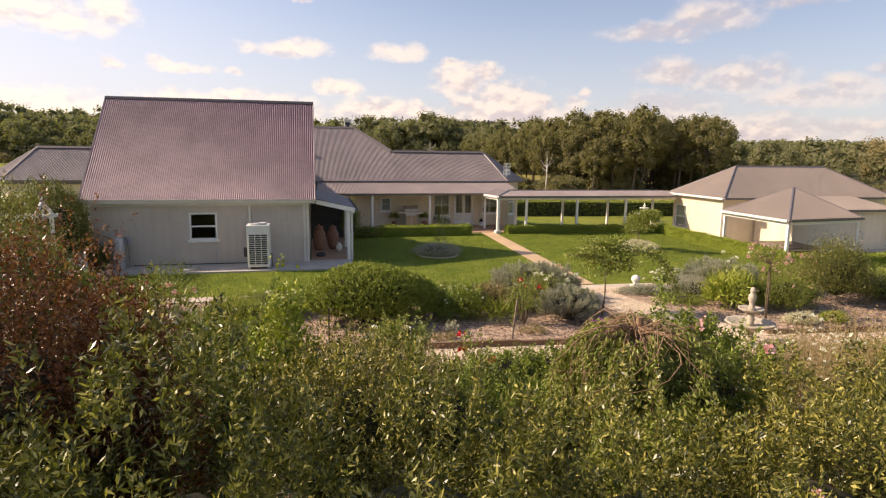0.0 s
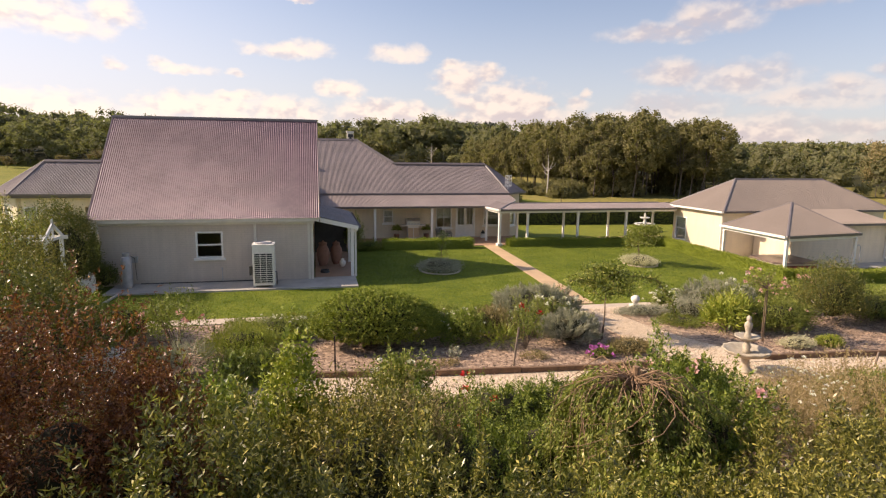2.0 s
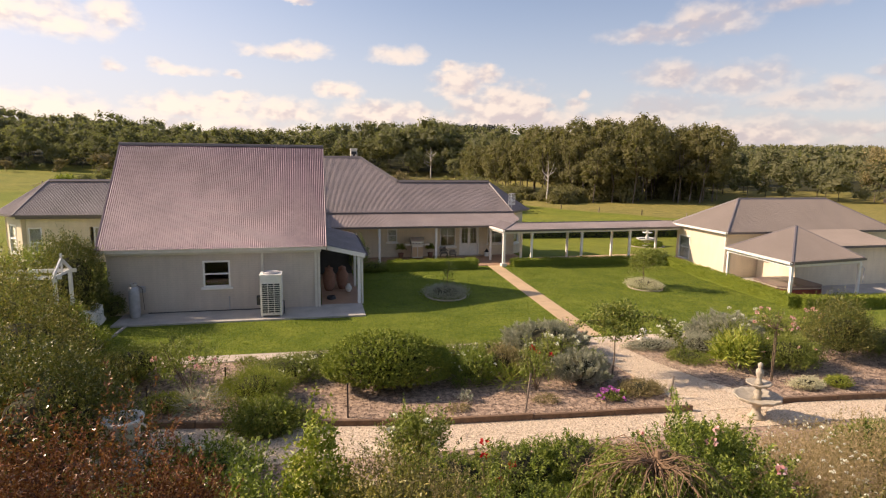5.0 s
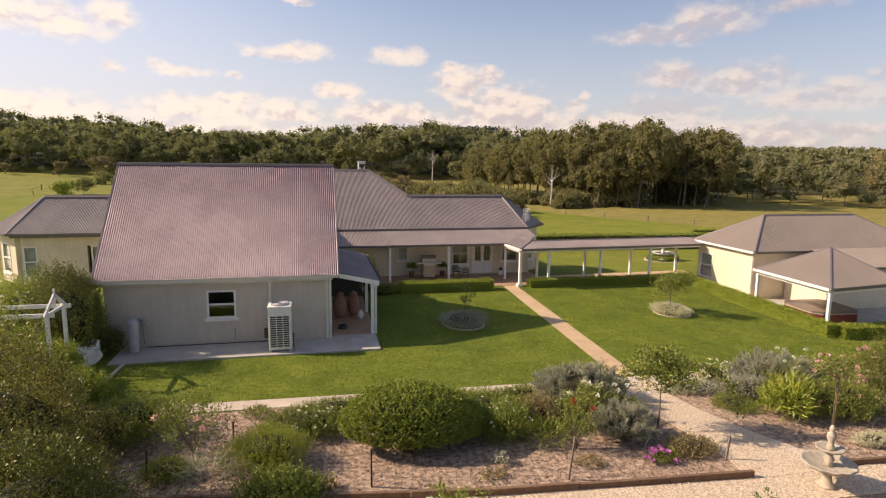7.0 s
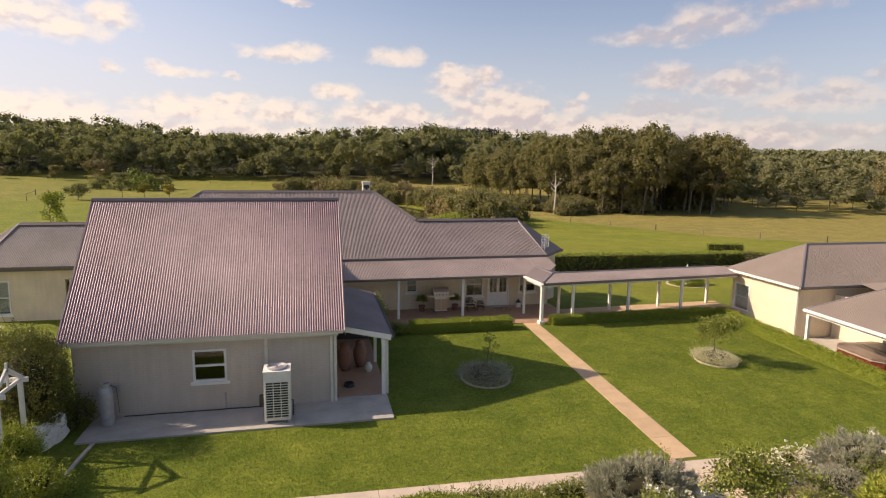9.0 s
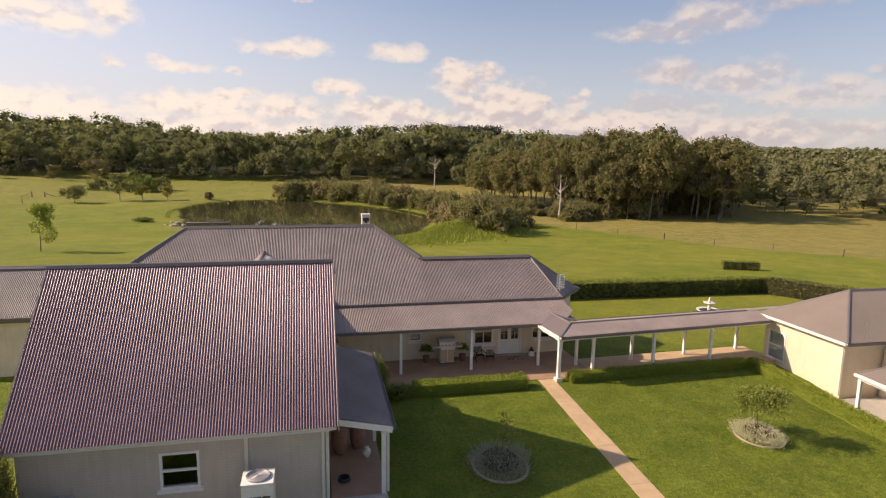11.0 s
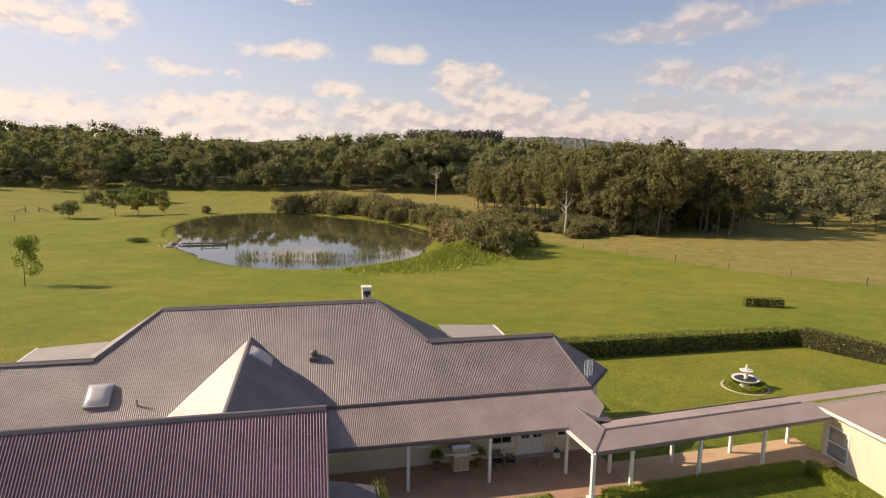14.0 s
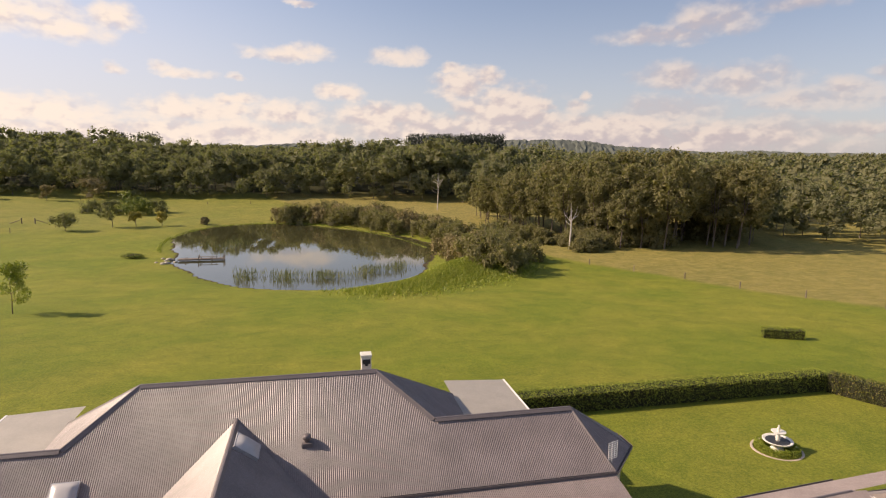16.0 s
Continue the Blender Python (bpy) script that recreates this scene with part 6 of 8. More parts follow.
def drooping_bough():
    """The long side shoot that hangs out of the crab apple's head."""
    rng = np.random.default_rng(86)
    t = thing("drooping_shoot", "long leafy side shoot hanging from the crab apple", "tree shoot", "", (7.65, 14.28, 1.62))
    line = [Vector(p) for p in ((0, 0, 0), (0.7, -0.1, 0.20), (1.3, -0.25, 0.12), (1.6, -0.5, -0.35), (1.75, -0.7, -0.95))]
    bm = bmesh.new()
    pts = []
    for a, b in zip(line, line[1:]):
        rod(bm, a, b, 0.012, 0.009, 6)
        pts += [a.lerp(b, s)[:] for s in rng.uniform(0, 1, 230)]
    line2 = [Vector(p) for p in ((0, 0, 0), (-0.6, -0.1, 0.15), (-1.2, -0.1, 0.12))]
    for a, b in zip(line2, line2[1:]):
        rod(bm, a, b, 0.011, 0.008, 6)
        pts += [a.lerp(b, s)[:] for s in rng.uniform(0, 1, 260)]
    part("stem", bm, M_STEM, t)
    base = np.array(pts) + rng.normal(0, 0.075, (len(pts), 3))
    put("foliage", quads("foliage", leaf_faces(rng, base, rng.normal(0, 1, base.shape), 0.075, 0.05)), L_SHRUB, t)


drooping_bough()


def lawn_bed(x, y, rx, ry, label, mat, seed):
    z = at_ground(x, y)
    t = thing("bed_edging", "thin round concrete edging of a lawn bed", "edging", "lawn bed edgings", (x, y, z))
    n = 18
    for i in range(n):
        a0, a1 = 2 * math.pi * i / n, 2 * math.pi * (i + 0.94) / n
        bm = bmesh.new()
        prism(bm, [((rx + 0.035) * math.cos(a0), (ry + 0.035) * math.sin(a0)), ((rx + 0.035) * math.cos(a1), (ry + 0.035) * math.sin(a1)),
                   ((rx - 0.035) * math.cos(a1), (ry - 0.035) * math.sin(a1)), ((rx - 0.035) * math.cos(a0), (ry - 0.035) * math.sin(a0))], -0.05, 0.05)
        part("kerb_block", bm, M_EDGE, t)
    bush("bedding_plant", label, "perennial", x, y, rx * 0.96, ry * 0.96, 0.46, mat, seed, 0.05, 0.3, 2300, 9, 0.2, 0.4, 0.03, 0.8, 0.15, up=0.55)


lawn_bed(5.2, 24.95, 0.88, 1.05, "grey-green cushion plants filling the round lawn bed", L_GREY, 82)
lawn_bed(15.15, 25.2, 0.78, 0.85, "pale silvery cushion plants under the lawn tree", L_BLUE, 83)
tree("lawn_tree", "small open-headed ornamental tree in a round lawn bed", "tree", 84, (15.25, 25.3, at_ground(15, 25.3)), 1.8, 1.1, 0.035, 0.07, 80, 80, L_SHRUB, M_STEM, bare=0.38, limbs=14)
tree("lawn_sapling", "thin sparse sapling in a round lawn bed", "tree", 85, (5.2, 25.0, 0), 1.75, 0.42, 0.018, 0.06, 26, 22, L_SHRUB, M_STEM, bare=0.4, limbs=8)

# -- the planted bank in front of the gravel walk
bank = np.random.default_rng(90)
for i, (x, y, r, h) in enumerate(((-6.2, 3.6, 1.5, 3.1), (-4.3, 3.4, 1.5, 3.0), (-2.5, 3.6, 1.4, 3.0), (-0.9, 3.6, 1.3, 3.02), (0.7, 3.7, 1.3, 2.78), (2.3, 3.5, 1.35, 2.5), (3.8, 3.5, 1.35, 2.48),
                                  (5.5, 4.2, 1.4, 2.68), (7.1, 4.3, 1.45, 2.75), (8.9, 4.3, 1.5, 2.75), (-1.6, 2.2, 1.2, 2.35), (0.4, 2.3, 1.2, 2.25), (2.6, 2.2, 1.2, 2.2), (4.6, 2.2, 1.2, 2.3))):
    bush("hedge_shrub", "dense dark glossy-leaved evergreen hedge shrub with pale new tips", "shrub", x, y, r, 1.35 if i < 10 else 0.9, h, L_FRONT, 100 + i, 0.062, 0.29, 1500 if i < 10 else 1000, 17, 0.40, 0.55, 0.3, 0.46 if i < 10 else 0.26, 0.34,
         (L_PINK, 3, 0.06) if i in (5, 7) else None, "front hedge shrubs", 0.72, 0.07, -0.25, False, 190)
# the last shrub, 5 m high, is an unseen addition that shades the hedge
for i, (x, y, r, h) in enumerate(((-2.35, 5.35, 0.95, 3.45), (-3.6, 5.5, 1.0, 3.75), (-1.75, 5.6, 0.6, 3.1), (-5.0, 4.75, 1.2, 5.0))):
    bush("red_shrub", "tall shrub with coppery red new leaves", "shrub", x, y, r, 0.8, h, L_RED, 120 + i, 0.055, 0.34, 2300, 22, 0.45, 0.6, 0.6, 0.50, 0.28, None, "red-leaved shrubs", 0.5, 0.14, -0.75, True)
bush("shrub", "tall green shrub with small glossy leaves", "shrub", -6.3, 12.9, 1.6, 1.6, 3.45, L_OLIVE, 130, 0.07, 0.42, 3600, 13, 0.5, 0.5, 0.3, 0.60, 0.35, up=0.45, low=-0.5, stray=0.09)
bush("shrub", "rounded green shrub with reddish tips", "shrub", -4.85, 10.4, 1.25, 1.2, 2.95, L_DARK, 131, 0.07, 0.42, 2800, 13, 0.5, 0.5, 0.3, 0.60, 0.35, up=0.45, low=-0.5, stray=0.09)
bush("shrub", "spreading green shrub with yellowish leaves", "shrub", -7.6, 9.6, 1.6, 1.5, 3.2, L_OLIVE, 132, 0.07, 0.42, 2600, 13, 0.5, 0.5, 0.3, 0.62, 0.35, up=0.45, low=-0.5, stray=0.07)
bush("shrub", "yellow-green shrub climbing over the white arbour", "shrub", -9.1, 17.2, 1.7, 1.4, 3.05, L_BRIGHT, 133, 0.07, 0.42, 2600, 12, 0.5, 0.5, 0.3, 0.65, 0.35, up=0.5)
bush("shrub", "yellow-green leafy climber heaped below the arbour", "shrub", -9.08, 20.80, 0.90, 0.75, 1.25, L_BRIGHT, 170, 0.06, 0.5, 1100, 12, 0.4, 0.55, 0.05, 0.55, 0.35, up=0.5)
bush("shrub", "yellow-green leafy climber heaped below the arbour", "shrub", -7.40, 19.27, 0.70, 0.75, 0.95, L_BRIGHT, 171, 0.06, 0.5, 1100, 12, 0.4, 0.55, 0.05, 0.55, 0.35, up=0.5)
bush("shrub", "yellow-green leafy climber heaped below the arbour", "shrub", -7.75, 17.7, 0.95, 0.85, 2.1, L_BRIGHT, 172, 0.06, 0.5, 1100, 12, 0.4, 0.55, 0.05, 0.55, 0.35, up=0.5)
bush("shrub", "yellow-green leafy climber heaped below the arbour", "shrub", -8.34, 20.51, 0.60, 0.75, 1.30, L_BRIGHT, 173, 0.06, 0.5, 1100, 12, 0.4, 0.55, 0.05, 0.55, 0.35, up=0.5)
bush("shrub", "dark green shrub in the corner bed", "shrub", -7.0, 15.2, 1.1, 1.0, 1.9, L_SHRUB, 134, 0.06, 0.42, 1600, 12, 0.4, 0.5, 0.3, 0.67, 0.3)
bush("tall_shrub", "tall dark evergreen shrub against the wing's corner", "shrub", -8.95, 23.05, 1.2, 1.1, 3.2, L_DARK, 135, 0.085, 0.34, 3200, 14, 0.55, 0.5, 0.1, 0.60, 0.3, up=0.55, stray=0.08, low=-0.9)
bush("shrub", "small dark shrub beside the gas cylinder", "shrub", -7.75, 23.15, 0.42, 0.4, 1.05, L_DARK, 185, 0.06, 0.4, 500, 11, 0.3, 0.5, 0.05, 0.6, 0.25)
bush("tall_shrub", "shrub with white flowers beside the house", "shrub", -10.9, 24.6, 1.1, 1.0, 2.6, L_BRIGHT, 136, 0.08, 0.4, 1400, 12, 0.5, 0.5, 0.2, 0.62, 0.3, (L_WHITE, 46, 0.10))
bush("shrub", "dark leafy plants at the shaded end of the verandah", "shrub", 2.55, 31.0, 0.75, 0.5, 0.55, L_SHRUB, 184, 0.06, 0.4, 800, 11, 0.3, 0.5, 0.05, 0.6, 0.3)
bush("shrub", "feathery green climber at the end of the porch", "shrub", 1.75, 30.6, 0.5, 0.7, 1.9, L_SHRUB, 137, 0.06, 0.4, 900, 12, 0.4, 0.5, 0.1, 0.65, 0.25)
rose(1.40, 10.48, 1.35, 0.62, (L_WHITE, 5, 0.11), "open rose bush with white blooms on bare canes", 140, 0.065, 460, 15)
rose(2.32, 8.25, 1.55, 0.36, (L_REDF, 5, 0.11), "tall rose bush with bright red blooms", 141, 0.055, 170, 13)
bush("shrub", "fresh green leafy climbing shrub", "shrub", -1.3, 6.75, 0.8, 0.7, 2.25, L_GREEN, 142, 0.075, 0.45, 800, 13, 0.5, 0.5, 0.3, 0.52, 0.4, (L_PINK, 6, 0.09))
bush("shrub", "leafy green shrub behind the hedge", "shrub", 0.15, 6.3, 1.0, 0.75, 2.15, L_OLIVE, 143, 0.07, 0.36, 1000, 16, 0.5, 0.5, 0.3, 0.64, 0.35, up=0.6)
bush("shrub", "bright green mounded ground shrub", "shrub", 1.75, 7.2, 1.15, 0.9, 1.35, L_GREEN, 144, 0.05, 0.4, 2000, 12, 0.3, 0.5, 0.1, 0.69, 0.3, sprays=240)
bush("shrub", "bright green mounded ground shrub", "shrub", 3.2, 7.4, 1.0, 0.85, 1.25, L_GREEN, 145, 0.05, 0.4, 1800, 12, 0.3, 0.5, 0.1, 0.69, 0.3, sprays=220)
bush("shrub", "low green ground shrub spreading beside the gravel", "shrub", 1.75, 9.25, 0.95, 0.75, 1.02, L_GREEN, 174, 0.055, 0.42, 1500, 12, 0.3, 0.5, 0.1, 0.68, 0.3, sprays=180)
bush("shrub", "low green ground shrub spreading beside the gravel", "shrub", 3.05, 9.35, 1.0, 0.75, 1.0, L_GREEN, 175, 0.055, 0.42, 1500, 12, 0.3, 0.5, 0.1, 0.68, 0.3, sprays=180)
bush("shrub", "low green ground shrub spreading beside the gravel", "shrub", 4.35, 9.4, 0.9, 0.7, 0.92, L_GREEN, 176, 0.055, 0.42, 1400, 12, 0.3, 0.5, 0.1, 0.68, 0.3, sprays=180)
bush("shrub", "dark green rose-like shrub with a few blooms", "shrub", 6.55, 8.75, 0.9, 0.7, 1.35, L_GREEN, 177, 0.06, 0.5, 1300, 12, 0.4, 0.5, 0.1, 0.62, 0.35, (L_PINK, 4, 0.10), sprays=150)
bush("shrub", "golden olive shrub in the planted bank", "shrub", 7.3, 5.7, 1.1, 0.8, 1.55, L_OLIVE, 178, 0.06, 0.36, 1700, 13, 0.45, 0.5, 0.1, 0.6, 0.35, up=0.6, sprays=170)
bush("shrub", "airy pinkish seed-head plants beside the gravel", "shrub", 8.6, 9.0, 1.0, 0.6, 0.95, L_AIRY, 179, 0.05, 0.18, 1700, 12, 0.6, 0.3, 0.05, 0, 0.35, (L_WHITE, 70, 0.035), up=0.75)
bush("shrub", "green shrub with a few pink roses", "shrub", 5.35, 7.2, 1.0, 0.9, 1.95, L_GREEN, 146, 0.065, 0.5, 1500, 13, 0.4, 0.5, 0.1, 0.62, 0.35, (L_PINK, 9, 0.12), sprays=160)
bush("shrub", "airy pinkish butterfly bush with tiny pale flowers", "shrub", 6.85, 6.9, 1.15, 0.95, 1.9, L_AIRY, 147, 0.05, 0.18, 2200, 14, 0.7, 0.3, 0.1, 0, 0.35, (L_WHITE, 110, 0.04), up=0.7)
bush("shrub", "olive and straw coloured shrub", "shrub", 8.7, 7.2, 1.3, 1.0, 1.5, L_AIRY, 148, 0.06, 0.3, 2200, 14, 0.65, 0.4, 0.1, 0, 0.35, up=0.6)
bush("shrub", "green ground shrub beside the gravel", "shrub", 13.2, 9.3, 1.2, 0.6, 0.6, L_GREEN, 149, 0.06, 0.5, 1300, 11, 0.3, 0.5, 0.05, 0.65, 0.3)
bush("shrub", "green ground shrub beside the gravel", "shrub", 11.2, 9.5, 1.1, 0.55, 0.55, L_GREEN, 150, 0.06, 0.5, 1400, 11, 0.3, 0.5, 0.05, 0.65, 0.3)
bush("shrub", "olive green shrub in the planted bank", "shrub", 10.6, 6.9, 1.6, 1.2, 1.45, L_OLIVE, 151, 0.07, 0.4, 1700, 12, 0.45, 0.5, 0.1, 0.65, 0.35)
bush("shrub", "olive green shrub in the planted bank", "shrub", 13.2, 7.0, 1.5, 1.3, 1.5, L_SHRUB, 152, 0.07, 0.4, 1500, 12, 0.45, 0.5, 0.1, 0.65, 0.35)
bush("shrub", "leafy green shrub beside the urn", "shrub", -2.4, 10.2, 0.9, 0.8, 1.2, L_GREEN, 153, 0.07, 0.5, 900, 12, 0.4, 0.5, 0.1, 0.52, 0.4, (L_WHITE, 8, 0.10))
bush("shrub", "green shrub below the red shrubs", "shrub", -3.2, 8.2, 1.0, 0.9, 1.5, L_SHRUB, 154, 0.07, 0.45, 1200, 12, 0.4, 0.5, 0.1, 0.64, 0.35)
bush("shrub", "yellowish green shrub in the planted bank", "shrub", -0.6, 8.3, 0.9, 0.7, 1.3, L_OLIVE, 155, 0.06, 0.45, 1200, 12, 0.4, 0.5, 0.1, 0.60, 0.35)
bush("shrub", "leafy green perennials spilling over the gravel edge", "perennial", -1.5, 12.9, 0.7, 0.55, 0.62, L_SHRUB, 157, 0.08, 0.4, 1200, 12, 0.4, 0.5, 0.05, 0.55, 0.4, up=0.6)
bush("shrub", "fresh yellow-green leafy climber on a stake", "shrub", -0.45, 7.6, 0.5, 0.45, 2.35, L_BRIGHT, 158, 0.09, 0.5, 520, 12, 0.4, 0.55, 0.1, 0.45, 0.4, up=0.6)
bush("shrub", "olive shrub with reddish new tips", "shrub", 0.35, 7.7, 1.0, 0.7, 1.75, L_OLIVE, 159, 0.06, 0.32, 1500, 14, 0.5, 0.5, 0.1, 0.55, 0.35, up=0.66)
bush("shrub", "olive shrub with straw-coloured tips", "shrub", 1.2, 7.2, 0.8, 0.6, 1.7, L_DRY, 168, 0.06, 0.3, 900, 14, 0.5, 0.45, 0.1, 0.55, 0.35, up=0.68)
bush("shrub", "green shrub in the planted bank", "shrub", 3.6, 5.2, 0.9, 0.6, 1.6, L_SHRUB, 156, 0.07, 0.45, 1100, 12, 0.4, 0.5, 0.1, 0.64, 0.3)


def weeping_tree(x, y):
    """A top-grafted weeping tree: bare brown rods hang from its head to the ground."""
    rng = np.random.default_rng(160)
    t = thing("weeping_tree", "weeping tree with bare brown hanging rods and narrow leaves", "tree", "", (x, y, 0))
    bm = bmesh.new()
    rod(bm, (0, 0, -0.1), (0.03, 0, 2.36), 0.055, 0.045, 9)
    part("trunk", bm, M_TWIG, t)
    bm = bmesh.new()
    pts, ways = [], []
    for i in range(270):
        bare = i < 84
        a = rng.uniform(-1.9, 4.2) if bare else rng.uniform(0, 2 * math.pi)
        out = rng.uniform(0.45, 1.22) if bare else rng.uniform(0.3, 1.08)
        lift = rng.uniform(-0.05, 0.20) if bare else rng.uniform(-0.1, 0.12)
        end = rng.uniform(0.85, 1.85) if bare else rng.uniform(0.35, 1.2)
        thick = rng.uniform(0.005, 0.011) if bare else 0.007
        bend = rng.normal(0, 1.4 if bare else 0.4)
        prev = None
        for k in range(8):
            s = k / 7
            r = out * (1 - (1 - s) ** 2.2)
            z = 2.16 + lift * math.sin(min(1, s * 2.0) * math.pi) - (2.16 - end) * s ** 2.1
            p = Vector((math.cos(a + bend * s) * r, math.sin(a + bend * s) * r, z + rng.normal(0, 0.05)))
            if prev is not None:
                rod(bm, prev, p, thick * (1.15 - 0.8 * s), thick * (1.05 - 0.8 * s), 5)
                if s > 0.3 and (not bare or i % 5 == 0):
                    for _ in range(56):
                        pts.append(prev.lerp(p, rng.uniform())[:])
                        ways.append((0.3 * math.cos(a), 0.3 * math.sin(a), -0.8))
            prev = p
    tagged(part("branch", bm, M_TWIG, t, "bare brown arching rods"), kind="stuff")
    base, way = np.array(pts), np.array(ways)
    put("foliage", quads("foliage", leaf_faces(rng, base + rng.normal(0, 0.035, base.shape), way, 0.075, 0.020, 0.5)), L_SHRUB, t)
    sel = rng.choice(len(base), 4200, replace=False)
    put("foliage", quads("foliage", leaf_faces(rng, base[sel] + rng.normal(0, 0.04, (4200, 3)), way[sel], 0.09, 0.018, 0.45)), L_DRY, t)


weeping_tree(3.85, 6.35)

# ---- garden things ----


def fountain(x, y, s, mat, label, statue=True):
    t = thing("fountain", label, "fountain", "", (x, y, at_ground(x, y) + 0.026))
    bm = bmesh.new()
    lathe(bm, [(0.27, 0.0), (0.27, 0.06), (0.19, 0.10), (0.14, 0.20), (0.13, 0.32), (0.16, 0.42), (0.22, 0.46)], 24)
    bmesh.ops.scale(bm, vec=(s * 0.8, s * 0.8, s), verts=bm.verts)
    part("pedestal", bm, mat, t, "", True)
    bm = bmesh.new()
    lathe(bm, [(0.20, 0.462), (0.44, 0.48), (0.67, 0.55), (0.76, 0.63), (0.76, 0.66), (0.69, 0.645), (0.52, 0.57), (0.10, 0.55)], 48, scallop=0.035)
    bmesh.ops.scale(bm, vec=(s * 0.8, s * 0.8, s), verts=bm.verts)
    part("lower_bowl", bm, mat, t, "", True)
    bm = bmesh.new()
    lathe(bm, [(0.15, 0.552), (0.11, 0.64), (0.15, 0.73), (0.09, 0.82), (0.13, 0.90)], 16)
    bmesh.ops.scale(bm, vec=(s * 0.8, s * 0.8, s), verts=bm.verts)
    part("stem", bm, mat, t, "", True)
    bm = bmesh.new()
    lathe(bm, [(0.12, 0.902), (0.27, 0.93), (0.41, 1.01), (0.41, 1.035), (0.34, 1.02), (0.08, 0.96)], 40, scallop=0.04, lobes=9)
    bmesh.ops.scale(bm, vec=(s * 0.8, s * 0.8, s), verts=bm.verts)
    part("upper_bowl", bm, mat, t, "", True)
    bm = bmesh.new()
    lathe(bm, [(0.12, 0.962), (0.12, 1.05), (0.08, 1.11), (0.09, 1.18), (0.13, 1.29), (0.125, 1.38), (0.055, 1.43), (0.085, 1.48), (0.08, 1.55), (0.02, 1.60)] if statue else
          [(0.05, 0.962), (0.05, 1.03), (0.08, 1.09), (0.04, 1.15), (0.03, 1.20)], 14)
    bmesh.ops.scale(bm, vec=(s * 0.8, s * 0.8, s), verts=bm.verts)
    part("finial", bm, mat, t, "", True)
    return t


def tiered_fountain(x, y):
    t = thing("tiered_fountain", "white two-tiered cast-stone fountain standing on the rear lawn", "fountain", "", (x, y, at_ground(x, y) + 0.026))
    for name, prof, n in (("pedestal", [(0.42, 0.0), (0.42, 0.07), (0.30, 0.12), (0.22, 0.30), (0.26, 0.40)], 24),
                          ("lower_bowl", [(0.22, 0.402), (0.55, 0.44), (0.84, 0.53), (0.95, 0.62), (0.95, 0.66), (0.88, 0.65), (0.70, 0.58), (0.2, 0.55)], 40),
                          ("stem", [(0.16, 0.552), (0.12, 0.70), (0.17, 0.80), (0.10, 0.95), (0.13, 1.05)], 18),
                          ("upper_bowl", [(0.12, 1.052), (0.30, 1.09), (0.46, 1.18), (0.46, 1.21), (0.40, 1.20), (0.1, 1.16)], 30),
                          ("finial", [(0.09, 1.162), (0.07, 1.30), (0.12, 1.38), (0.05, 1.48), (0.07, 1.54), (0.01, 1.62)], 14)):
        bm = bmesh.new()
        lathe(bm, [(r * 0.84, z * 0.9) for r, z in prof], n)
        part(name, bm, M_WHITE_STONE, t, "", True)
    bm = bmesh.new()
    lathe(bm, [(0.66, 0.535), (0.66, 0.54)], 30)
    part("water", bm, M_BLACK, t, "dark still water")


fountain(9.75, 11.35, 0.86, M_STONE, "two-tiered weathered cast-stone fountain with scalloped bowls")
tiered_fountain(25.35, 41.9)


def far_fountain_ring():
    z = at_ground(25.35, 41.9)
    rng = np.random.default_rng(171)
    h = thing("ring_hedge", "low clipped ring hedge round the white fountain", "hedge", "", (25.35, 41.9, z))
    n = 5200
    a, v, k = rng.uniform(0, 2 * np.pi, n), rng.uniform(0, 1, n), rng.integers(0, 3, n)
    r = np.where(k == 0, 0.78 + 0.36 * v, np.where(k == 1, 1.14, 0.78)) + rng.normal(0, 0.02, n)
    zz = np.where(k == 0, 0.32, 0.32 * v) + rng.normal(0, 0.02, n)
    pts = np.stack([r * np.cos(a), r * np.sin(a), zz], 1)
    put("foliage", quads("foliage", leaf_faces(rng, pts, rng.normal(0, 1, pts.shape) + [0, 0, 0.5], 0.07, 0.045)), L_HEDGE, h)
    e = thing("bed_edging", "pale stone ring edging round the fountain bed", "edging", "lawn bed edgings", (25.35, 41.9, z))
    for i in range(28):
        a0, a1 = 2 * math.pi * i / 28, 2 * math.pi * (i + 0.95) / 28
        bm = bmesh.new()
        prism(bm, [(1.36 * math.cos(a0), 1.36 * math.sin(a0)), (1.36 * math.cos(a1), 1.36 * math.sin(a1)), (1.24 * math.cos(a1), 1.24 * math.sin(a1)), (1.24 * math.cos(a0), 1.24 * math.sin(a0))], -0.05, 0.05)
        part("kerb_block", bm, M_EDGE, e)


far_fountain_ring()


def sleepers(name, pts, label):
    t = thing(name, label, "garden edging", "timber sleeper edgings")
    for (xa, ya), (xb, yb) in zip(pts, pts[1:]):
        n = max(1, round(math.hypot(xb - xa, yb - ya) / 2.0))
        for i in range(n):
            a = Vector((xa + (xb - xa) * i / n, ya + (yb - ya) * i / n, 0))
            b = Vector((xa + (xb - xa) * (i + 0.992) / n, ya + (yb - ya) * (i + 0.992) / n, 0))
            bm = bmesh.new()
            lift = 0.075 + 0.012 * math.sin(i * 2.3 + xa)
            beam(bm, (a.x, a.y, at_ground(a.x, a.y) + lift), (b.x, b.y, at_ground(b.x, b.y) + lift + 0.008), 0.09, 0.17)
            bmesh.ops.bevel(bm, geom=bm.edges[:], offset=0.008, segments=1, affect="EDGES")
            part("sleeper", bm, M_SLEEPER, t)


